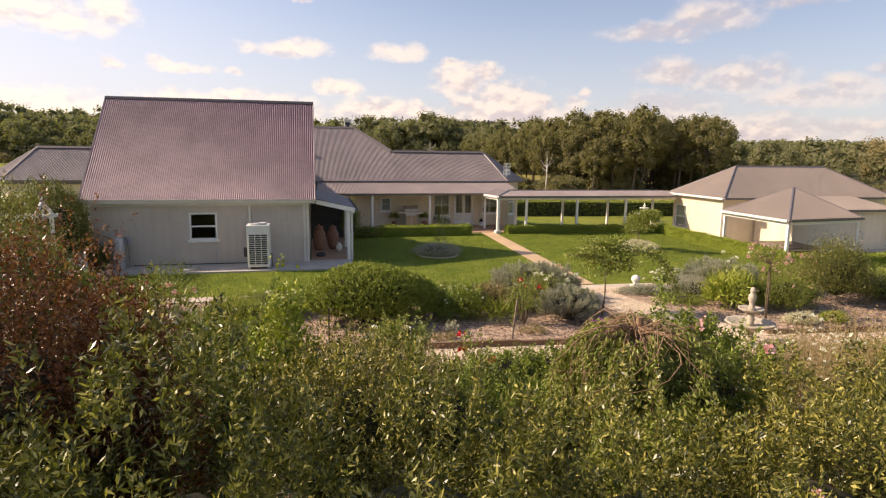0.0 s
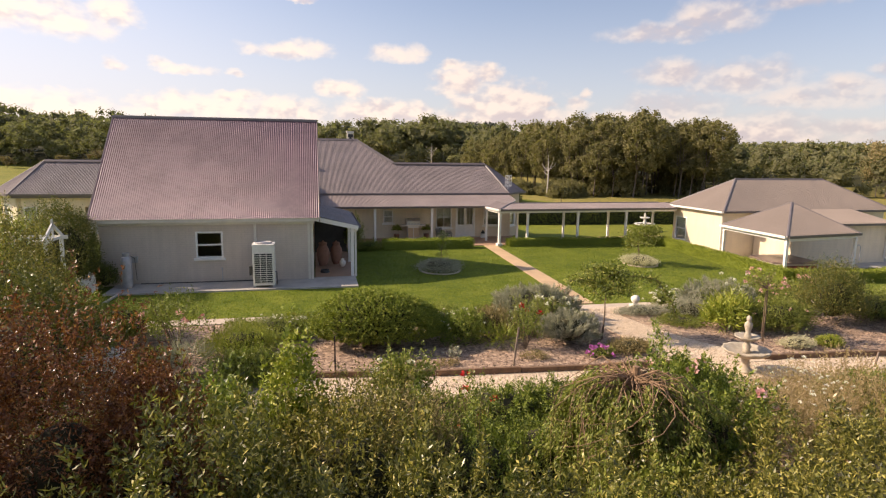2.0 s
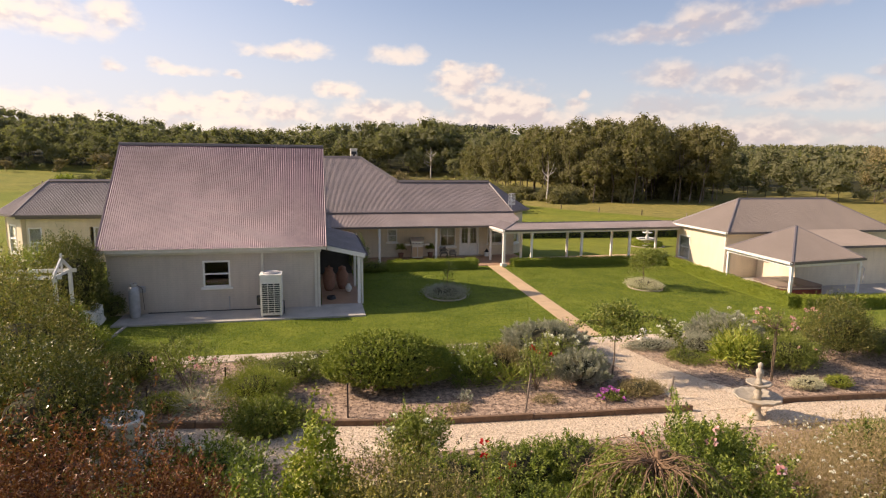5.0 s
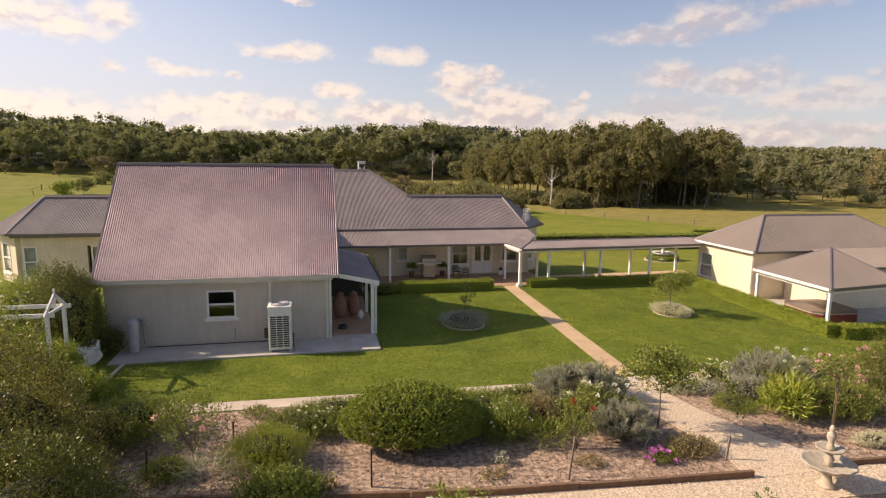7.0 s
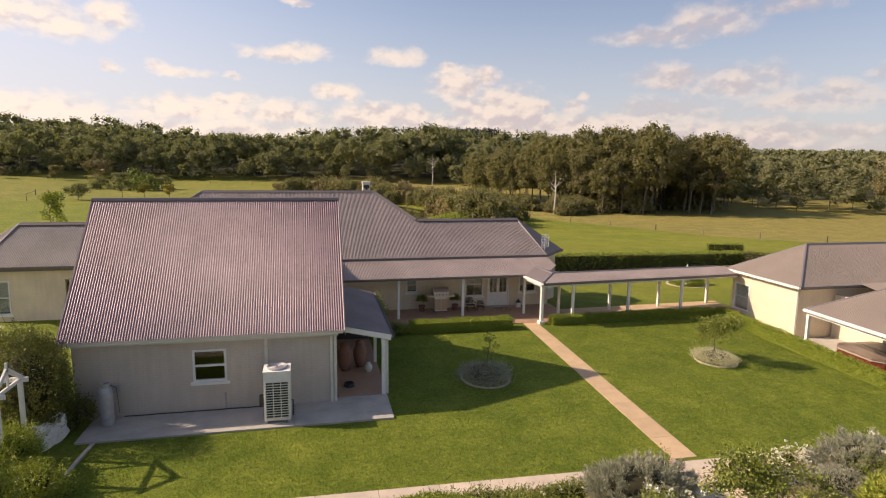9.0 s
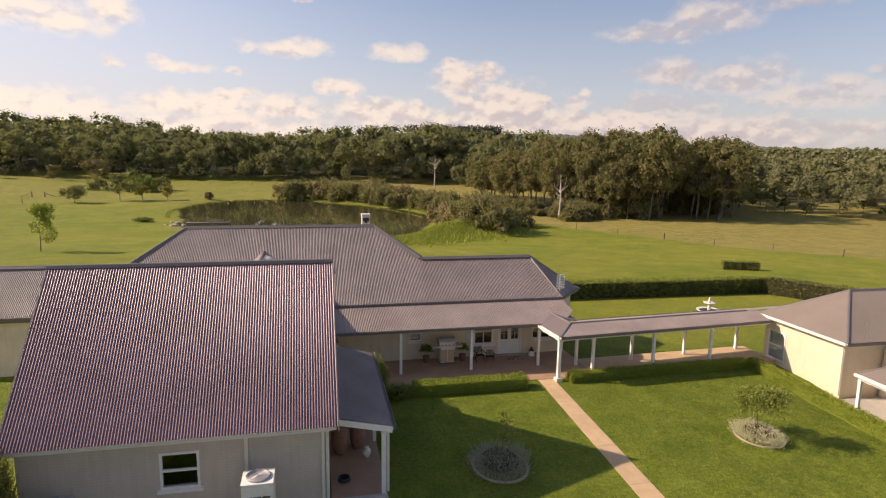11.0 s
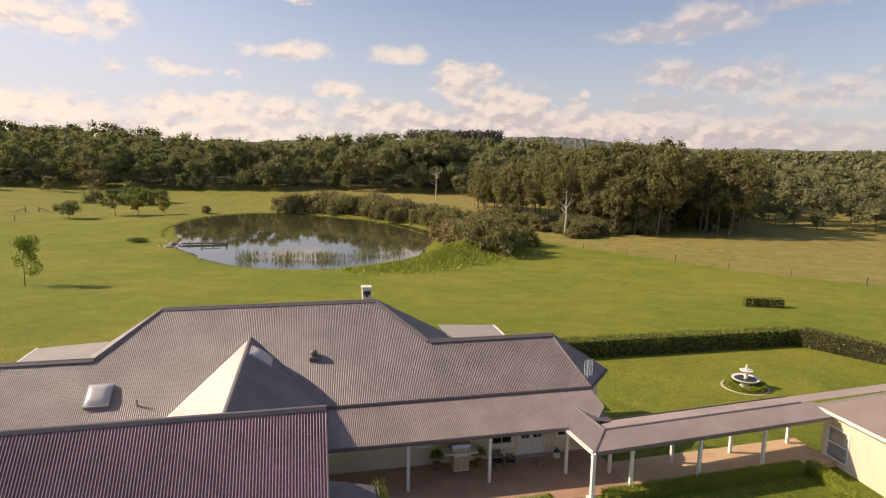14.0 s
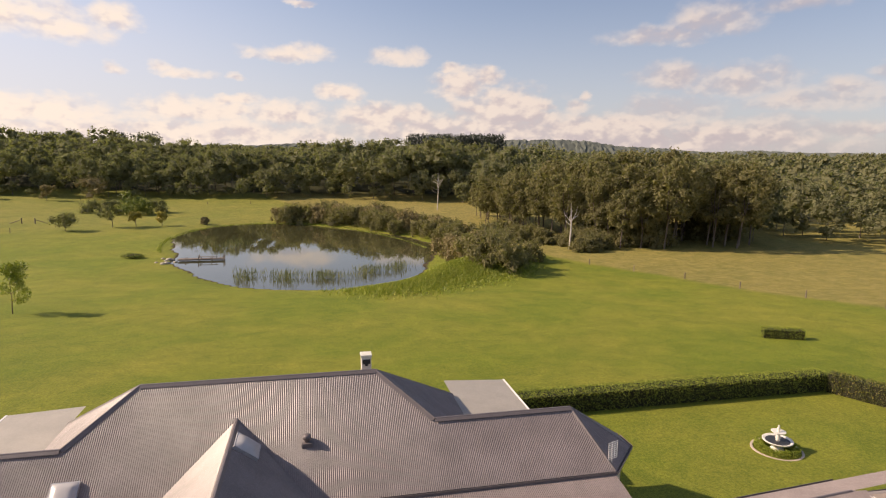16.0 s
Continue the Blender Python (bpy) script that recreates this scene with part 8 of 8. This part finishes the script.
def far_woods():
    rng = np.random.default_rng(300)
    sizes = ((22, 7.2), (25, 8.4), (19, 6.6), (27, 8.8), (17, 6.2), (23, 7.6))
    near = [canopy(310 + i, h, cr, 38, 40, 0.85, -0.75) for i, (h, cr) in enumerate(sizes)]
    mid = [canopy(320 + i, h, cr, 15, 18, 1.15, 0.0) for i, (h, cr) in enumerate(sizes)]
    far = [canopy(330 + i, h, cr, 4, 12, 1.9, 0.4) for i, (h, cr) in enumerate(((22, 8.5), (25, 9.0), (20, 8.0)))]
    under = [canopy(340 + i, h, cr, 10, 34, 0.5, -0.9) for i, (h, cr) in enumerate(((7, 3.0), (9, 3.4), (5, 2.6)))]

    def edge(l):
        return np.interp(l, [-400, -140, -60, 0, 20, 60, 74, 84, 94, 111, 130, 220], [250, 275, 282, 272, 262, 232, 212, 186, 172, 162, 154, 148])
    crowns, trunks = [], []

    def place(face, x, y, s, sink=0.2):
        a = rng.uniform(0, 2 * np.pi)
        rot = np.array([[math.cos(a), -math.sin(a), 0], [math.sin(a), math.cos(a), 0], [0, 0, 1]]) * s * np.array([[1.1], [1.1], [1]])
        off = np.array([x, y, at_ground(x, y) - sink])
        return tuple(f @ rot.T + off for f in face) if isinstance(face, tuple) else face @ rot.T + off
    for row in range(13):
        l = -330.0
        while l < 330:
            ll = l + rng.uniform(-3.0, 3.0)
            d = edge(ll) + row * 11.0 + rng.uniform(-4, 4)
            l += 10.2 + row * 0.25
            if abs(ll) > (d + 15) * 0.86:
                continue
            x, y = from_lateral(ll, d)
            kind = rng.integers(6)
            cf, tf = near[kind] if row < 3 else mid[kind]
            s = rng.uniform(0.74, 1.02) * (0.8 if row == 0 else 1.0) * (0.68 if ll > 95 else 0.80 if ll > 0 else 0.92 if ll > -60 else 0.99) * (1.0 + 0.16 * math.sin(ll * 0.021 + 1.0))
            st = rng.bit_generator.state
            crowns.append(place(cf, x, y, s))
            if row < 3:
                rng.bit_generator.state = st
                trunks.append(place(tf, x, y, s))
            for _ in range(2 if row == 0 else 1 if row == 1 else 0):
                x2, y2 = from_lateral(ll + rng.uniform(-4, 4), d - rng.uniform(0, 5))
                crowns.append(place(under[rng.integers(3)][0], x2, y2, rng.uniform(0.5, 1.15)))
    # ranks of hills further back
    for row in range(15):
        for l in np.arange(-900, 900, 19.0):
            d = 330 + row * 26 + row * row * 1.9 + rng.uniform(-10, 10)
            ll = l * (d / 900) + rng.uniform(-6, 6)
            if abs(ll) > d * 0.86 or d < edge(ll) + 140:
                continue
            x, y = from_lateral(ll, d)
            crowns.append(place(far[rng.integers(3)][0], x, y, rng.uniform(0.75, 1.05), 7.0 if ll < 0 else 10.0))
    tagged(put("far_woods", crown_mesh("far_woods", np.concatenate([c[0] for c in crowns]), np.concatenate([c[1] for c in crowns])), L_FAR), "dense dark eucalyptus forest along the far edge of the fields", "forest", "", "stuff")
    tagged(put("far_trunks", quads("far_trunks", np.concatenate(trunks)), M_BARK), "grey trunks at the edge of the far eucalyptus forest", "tree trunks", "", "stuff")


far_woods()


def pine_ridge():
    """Dark lines of plantation pines on the skyline."""
    rng = np.random.default_rng(350)
    out = []
    for l0, l1, dist, base, count in ((-42, 60, 640, 13.0, 280), (-432, -318, 640, 9.0, 80)):
        for i in range(count):
            l = rng.uniform(l0, l1)
            d = dist + rng.uniform(0, 40)
            x, y = from_lateral(l, d)
            h = rng.uniform(12, 17)
            k = 56
            z = rng.uniform(0, 1, k) ** 1.2
            a = rng.uniform(0, 2 * np.pi, k)
            r = 2.3 * (1 - z) + 0.15
            pts = np.stack([r * np.cos(a), r * np.sin(a), z * h], 1) + np.array([x, y, at_ground(x, y) + base])
            out.append(blade_faces(rng, pts, np.stack([np.cos(a), np.sin(a), 0.3 + 0 * a], 1), 2.4, 1.3, 0.4))
    tagged(put("pine_plantation", quads("pine_plantation", np.concatenate(out), 3), L_PINE), "dark plantation pines on the distant hilltop", "forest", "", "stuff")


def far_hills():
    """Wooded ridges on the skyline, too far for single trees."""
    rng = np.random.default_rng(360)
    ls = np.arange(-1500, 1900, 6.0)
    bm = bmesh.new()
    prev = None
    ridge = np.interp(ls, [-1500, -200, 60, 160, 330, 520, 640, 900, 1400, 1900], [40, 46, 47, 62, 60, 46, 38, 36, 44, 40])
    for sx, k in ((0.011, 3.0), (0.029, 1.6)):
        ridge = ridge + k * np.sin(ls * sx + rng.uniform(0, 6))
    for l, z in zip(ls, ridge):
        col = []
        for k in range(9):
            x, y = from_lateral(l + rng.uniform(-2, 2), 1300 + 20 * k)
            col.append(bm.verts.new((x, y, 20 + (z - 20) * math.sin(k / 8 * math.pi / 2) + rng.uniform(-2.2, 2.2))))
        if prev:
            for i in range(8):
                bm.faces.new((prev[i], col[i], col[i + 1], prev[i + 1]))
        prev = col
    tagged(part("far_hills", bm, L_HILL), "hazy blue-green wooded ridge on the horizon", "hills", "", "structure")


far_hills()
pine_ridge()


def wattle(seed, x, y, r, h, mat=None, label="dense olive-green wattle bush on the pond's bank"):
    """A rounded thicket down to the ground."""
    rng = np.random.default_rng(seed)
    t = thing("wattle_bush", label, "bush", "pond bushes", (x, y, at_ground(x, y)))
    n = 26
    z = rng.uniform(0.06, 0.86, n)
    a = rng.uniform(0, 2 * np.pi, n)
    rr = r * np.sqrt(1 - z * z) * np.sqrt(rng.uniform(0.1, 0.85, n))
    c = np.stack([rr * np.cos(a), rr * np.sin(a), z * h], 1)
    put("foliage", crown_mesh("foliage", *puffs(rng, c, r * rng.uniform(0.22, 0.34, n), 66, 0.36, min(1.3, h / r), 0.75, (0.6, 1.25), 0.6)), mat or L_GUM, t)
    return t


def pond_bushes():
    rng = np.random.default_rng(400)
    line = ((-11, 207), (-3, 205.5), (5, 199.5), (11, 194.5), (17, 186.5), (22, 175), (25.5, 162), (27, 151), (27.5, 138), (29, 128), (31, 119))
    k = 0
    for (xa, ya), (xb, yb) in zip(line, line[1:]):
        for s in (0.0, 0.5):
            for side in ((0, 1) if xa < 4 else (0, 1, 2)):
                x = xa + (xb - xa) * s + rng.uniform(-0.8, 0.8) + side * rng.uniform(3, 6)
                y = ya + (yb - ya) * s + rng.uniform(-0.8, 0.8) + side * rng.uniform(1, 4)
                if pond_reach(x, y) < 0.995:
                    continue
                big = 6.2 if ya > 190 else 5.6
                h = big * rng.uniform(0.65, 1.05)
                wattle(401 + k, x, y, h * rng.uniform(0.7, 0.95), h, L_GUM if k % 3 else L_DRY)
                k += 1
    for x, y, h in ((32.5, 113.5, 4.8), (31.0, 117.5, 5.4), (35, 119, 4.2), (29.0, 122, 4.2)):
        wattle(480 + k, x, y, h * 0.95, h)
        k += 1
    # undergrowth before and in the grove
    for i in range(58):
        l = rng.uniform(10, 34) if i < 26 else rng.uniform(32, 76)
        d = np.interp(l, [8, 30, 36, 55, 70, 76], [178, 146, 142, 158, 158, 166]) + (rng.uniform(-3, 8) if i < 26 else rng.uniform(4, 26))
        x, y = from_lateral(l, d)
        h = rng.uniform(1.4, 4.2) if i < 26 else rng.uniform(3.0, 6.5)
        wattle(520 + i, x, y, h * 0.95, h, None, "scrubby bush at the foot of the gum grove")


pond_bushes()


def reeds():
    rng = np.random.default_rng(450)
    n = 3000
    u = rng.uniform(0, 1, n)
    # a loose belt of reeds along the near side of the pond and a thin one by the jetty
    x = -14 + 31 * u + rng.normal(0, 0.8, n)
    y = 121 - 6.5 * np.sin(u * 3.0) + 7 * u + rng.normal(0, 2.0, n)
    far = rng.uniform(0, 1, n) < 0.18
    x = np.where(far, -20 + rng.normal(0, 3.5, n), x)
    y = np.where(far, 158 + rng.normal(0, 5, n), y)
    patch = np.sin(x * 0.9) + np.sin(y * 0.7 + x * 0.3) + rng.normal(0, 0.9, n) > 0.1
    x, y = x[patch], y[patch]
    base = np.stack([x, y, np.full(len(x), WATER - 0.1)], 1)
    tagged(put("reeds", quads("reeds", leaf_faces(rng, base, np.tile([0, 0, 1.0], (len(x), 1)), 1.5, 0.08, 0.2)), L_REED), "thin green reeds standing in the shallow pond water", "reeds", "", "stuff")


reeds()


def long_grass():
    """Rank green grass on the dam wall and along the banks."""
    rng = np.random.default_rng(460)
    n = 42000
    s = rng.uniform(0, 1, n)
    x = 9 + 25 * s + rng.normal(0, 3.2, n)
    y = 102 + 19 * s + rng.normal(0, 3.2, n)
    ok = pond_reach(x, y) > 1.02
    x, y = x[ok], y[ok]
    base = np.stack([x, y, rise(x, y) - 0.03], 1)
    f1 = blade_faces(rng, base, np.tile([0.3, -0.2, 1.0], (len(x), 1)), 0.6, 0.16, 0.35)
    a = rng.uniform(0, 2 * np.pi, 9000)
    q = 1.015 + abs(rng.normal(0, 0.014, 9000))
    al, ac = 53 * q * np.cos(a), 27.5 * q * np.sin(a)
    bx, by = -5 - 0.287 * al + 0.958 * ac, 155 + 0.958 * al + 0.287 * ac
    keep = by > 150
    bx, by = bx[keep], by[keep]
    b2 = np.stack([bx, by, rise(bx, by) - 0.03], 1)
    f2 = blade_faces(rng, b2, np.tile([0.1, -0.1, 1.0], (len(bx), 1)), 0.35, 0.12, 0.4)
    tagged(put("long_grass", quads("long_grass", np.concatenate([f1, f2]), 3), L_BRIGHT), "rank bright green grass on the pond's dam wall", "grass", "", "stuff")


long_grass()


def jetty():
    t = thing("jetty", "small grey timber jetty reaching into the pond", "jetty", "", (0, 0, 0))
    x0, x1, y0, y1, z = -27.0, -18.2, 139.2, 140.6, -4.78
    n = 30
    for i in range(n):
        bm = bmesh.new()
        a = x0 + (x1 - x0) * i / n
        box(bm, a, a + (x1 - x0) / n - 0.02, y0, y1, z - 0.05, z)
        part("plank", bm, M_WOOD, t)
    for y in (y0 + 0.1, y1 - 0.1):
        bm = bmesh.new()
        box(bm, x0, x1, y - 0.06, y + 0.06, z - 0.25, z - 0.052)
        part("bearer", bm, M_WOOD, t)
        for i in range(4):
            x = x0 + 1.5 + (x1 - x0 - 1.6) * i / 3
            bm = bmesh.new()
            rod(bm, (x, y + (0.12 if y > 140 else -0.12), -6.2), (x, y + (0.12 if y > 140 else -0.12), z + (0.75 if i in (1, 3) else 0.3)), 0.09, 0.09, 9)
            part("pile", bm, M_WOOD, t)
    bm = bmesh.new()
    box(bm, x0 + 4.2, x0 + 7.5, y0 + 0.25, y0 + 0.6, z + 0.40, z + 0.46)
    for x in (x0 + 4.4, x0 + 7.2):
        box(bm, x, x + 0.1, y0 + 0.3, y0 + 0.55, z, z + 0.40)
    part("bench", bm, M_WOOD, t)
    rng = np.random.default_rng(470)
    for i in range(9):
        x, y = -29 + rng.uniform(-1.5, 2.0), 138 + rng.uniform(-3, 4)
        r = thing("boulder", "grey boulder on the pond's bank beside the jetty", "boulder", "pond boulders", (x, y, max(at_ground(x, y), WATER - 0.1)))
        bm = bmesh.new()
        bmesh.ops.create_icosphere(bm, subdivisions=2, radius=rng.uniform(0.3, 0.7))
        for v in bm.verts:
            v.co *= 1 + rng.normal(0, 0.07)
            v.co.z *= 0.65
        part("rock", bm, M_STONE, r, "", True)


jetty()


def fence(name, pts, gap, h, label, wires=2):
    t = thing(name, label, "fence", "paddock fences")
    prev = None
    for (xa, ya), (xb, yb) in zip(pts, pts[1:]):
        n = max(1, round(math.hypot(xb - xa, yb - ya) / gap))
        for i in range(n + 1):
            x, y = xa + (xb - xa) * i / n, ya + (yb - ya) * i / n
            z = at_ground(x, y)
            bm = bmesh.new()
            rod(bm, (x, y, z - 0.2), (x + 0.03, y, z + h), 0.10, 0.085, 7)
            part("post", bm, M_WOOD, t)
            if prev is not None:
                bm = bmesh.new()
                for k in range(wires):
                    f = h * (0.35 + 0.55 * k / max(1, wires - 1))
                    rod(bm, (prev[0], prev[1], prev[2] + f), (x, y, z + f), 0.003, 0.003, 3)
                part("wire", bm, M_STAKE, t)
            prev = (x, y, z)


fence("paddock_fence", [(82, 55), (72.4, 76.2), (62, 104), (52.5, 121)], 9.0, 1.15, "post and wire fence between lawn and dry paddock")
fence("paddock_fence", [(-120, 196), (-78, 188)], 14.0, 1.3, "grey post and wire fence crossing the open field")
fence("paddock_fence", [(-128, 292), (-60, 272), (8, 262)], 17.0, 1.2, "post and wire fence before the far forest")


def strainer(x, y, sx):
    t = thing("strainer_post", "grey timber strainer post with a diagonal stay", "fence post", "strainer posts", (x, y, at_ground(x, y)))
    bm = bmesh.new()
    rod(bm, (0, 0, -0.2), (0, 0, 1.7), 0.16, 0.15, 9)
    part("post", bm, M_WOOD, t)
    bm = bmesh.new()
    rod(bm, (0, 0, 1.2), (sx, 0, 0.05), 0.08, 0.08, 7)
    part("stay", bm, M_WOOD, t)


strainer(-84, 208.5, -3.2)
strainer(-80.5, 208.5, 3.2)

# scattered trees of the left-hand field
for seed, x, y, h, r, mat, lab in ((500, -66.7, 192.4, 4.1, 3.5, L_FAR, "low spreading tree in the field"), (501, -56.9, 199.2, 7.2, 3.3, L_FAR, "rounded olive tree in the field"),
                                   (503, -51.1, 200.5, 4.0, 2.0, L_YELLOW, "small yellow-leaved tree in the field"), (504, -44.4, 201.6, 3.8, 1.7, L_YELLOW, "small yellow-leaved tree in the field"),
                                   (507, -92.5, 287.0, 8.0, 6.8, L_DRY, "broad dusty green tree before the forest"), (508, -106.0, 281.0, 5.8, 3.0, L_DRY, "thin dusty tree before the forest"),
                                   (511, -127.0, 283.0, 4.2, 3.0, L_DRY, "low sparse tree before the forest")):
    tree("field_tree", lab, "tree", seed, (x, y, at_ground(x, y)), h, r, 0.11, 0.30, 40, 60, mat, None, "field trees", bare=0.22, limbs=16, flat=0.8, heart=True)
for seed, x, y, r, h, mat, lab in ((560, -63.0, 236.0, 5.6, 7.4, L_SHRUB, "large rounded bright green thicket in the field"), (561, -58.5, 234.0, 4.2, 5.4, L_SHRUB, "rounded bright green thicket in the field"), (562, -76.5, 241.0, 3.9, 4.4, L_FAR, "grey-green thicket in the field"),
                                   (563, -54.5, 240.0, 3.8, 4.6, L_FAR, "dark green thicket in the field"), (564, -33.0, 204.5, 1.4, 2.0, L_DRY, "small brown bush on the pond's bank")):
    wattle(seed, x, y, r, h, mat, lab)
tree("young_tree", "slim young tree with sparse yellow-green leaves", "tree", 520, (-34.9, 91.6, at_ground(-34.9, 91.6)), 6.0, 1.9, 0.07, 0.22, 70, 46, L_BRIGHT, M_STEM, "field trees", bare=0.2, limbs=20)
bush("field_shrub", "small dark rounded shrub alone in the grass", "shrub", -36.1, 143.2, 1.9, 1.3, 1.0, L_SHRUB, 530, 0.16, 0.5, 500, 8, 0.4, 0.5, 0.1, 0.8)
tree("paddock_tree", "spreading lone tree at the edge of the dry paddock", "tree", 532, (152, 132, at_ground(152, 132)), 15.0, 7.0, 0.35, 0.5, 60, 50, L_DRY, None, "field trees", bare=0.3, limbs=16)


def dead_tree(x, y, h, seed, limbs=5, spread_out=1.6):
    rng = np.random.default_rng(seed)
    t = thing("dead_tree", "bleached dead tree trunk with broken limbs", "dead tree", "dead trees", (x, y, at_ground(x, y)))
    bm = bmesh.new()
    rod(bm, (0, 0, -0.3), (0.25, 0, h * 0.5), 0.24, 0.17, 9)
    rod(bm, (0.25, 0, h * 0.5), (0.1, 0.1, h), 0.17, 0.05, 8)
    for i in range(limbs):
        z = h * rng.uniform(0.4, 0.85)
        a = rng.uniform(0, 6.28)
        e = Vector((0.2 + math.cos(a) * spread_out, math.sin(a) * spread_out, z + rng.uniform(0.8, 2.4)))
        rod(bm, (0.2, 0, z), e, 0.09, 0.04, 6)
        rod(bm, e, e + Vector((rng.normal(0, 0.5), rng.normal(0, 0.5), rng.uniform(0.6, 1.6))), 0.04, 0.015, 5)
    part("trunk", bm, M_DEADWOOD, t)


dead_tree(57.0, 140.5, 10.5, 540)
dead_tree(45.5, 236.0, 13.5, 541, 11, 2.6)


# ---- loose ground texture ----


def scatter():
    rng = np.random.default_rng(600)
    n = 90000
    x, y = rng.uniform(-7.2, 20.2, n), rng.uniform(18.2, 31.2, n)
    keep = ~((x < 1.45) & (y > 22.05)) & ~(abs(x - (9.58 - 0.63 * (31.7 - y) / 13.5)) < 0.46)
    x, y = x[keep], y[keep]
    base = np.stack([x, y, rise(x, y) - 0.01], 1)
    tagged(put("lawn_grass", quads("lawn_grass", blade_faces(rng, base, np.tile([0.0, 0.0, 1.0], (len(x), 1)), 0.06, 0.022, 0.45), 3), L_LAWN), "short mown lawn grass blades", "grass", "", "stuff")
    n = 26000
    x, y = rng.uniform(-7.5, 19, n), rng.uniform(12.2, 17.6, n)
    keep = ~((x > 8.0) & (x < 10.6)) & (y > np.where(x < 3, 13.6 - 0.14 * (x + 5), 12.45 - 0.07 * (x - 3)))
    x, y = x[keep], y[keep]
    base = np.stack([x, y, rise(x, y) + 0.014], 1)
    way = np.stack([rng.normal(0, 1, len(x)), rng.normal(0, 1, len(x)), rng.uniform(0, 0.5, len(x))], 1)
    tagged(put("bark_chips", quads("bark_chips", leaf_faces(rng, base, way, 0.055, 0.03, 0.1)), L_CHIP), "loose pale and dark bark chips on the garden soil", "bark chips", "", "stuff")
    n = 30000
    x = rng.uniform(-5, 20, n)
    y = rng.uniform(10.2, 13.5, n)
    lo = np.where(x < 11, 11.4 - 0.035 * (x + 4), 10.9 - 0.05 * (x - 11))
    hi = np.where(x < 3, 13.45 - 0.14 * (x + 5), np.where(x < 11, 12.35 - 0.07 * (x - 3), 11.9 - 0.03 * (x - 11)))
    keep = (y > lo) & (y < hi)
    x, y = x[keep], y[keep]
    x2, y2 = rng.uniform(8.2, 10.2, 6000), rng.uniform(12, 17.4, 6000)
    x, y = np.concatenate([x, x2]), np.concatenate([y, y2])
    base = np.stack([x, y, rise(x, y) + 0.04], 1)
    way = np.stack([rng.normal(0, 1, len(x)), rng.normal(0, 1, len(x)), rng.uniform(-0.1, 0.6, len(x))], 1)
    tagged(put("gravel_stones", quads("gravel_stones", leaf_faces(rng, base, way, 0.03, 0.024, 0.1)), L_STONE), "loose pinkish gravel stones on the garden walk", "gravel", "", "stuff")


scatter()
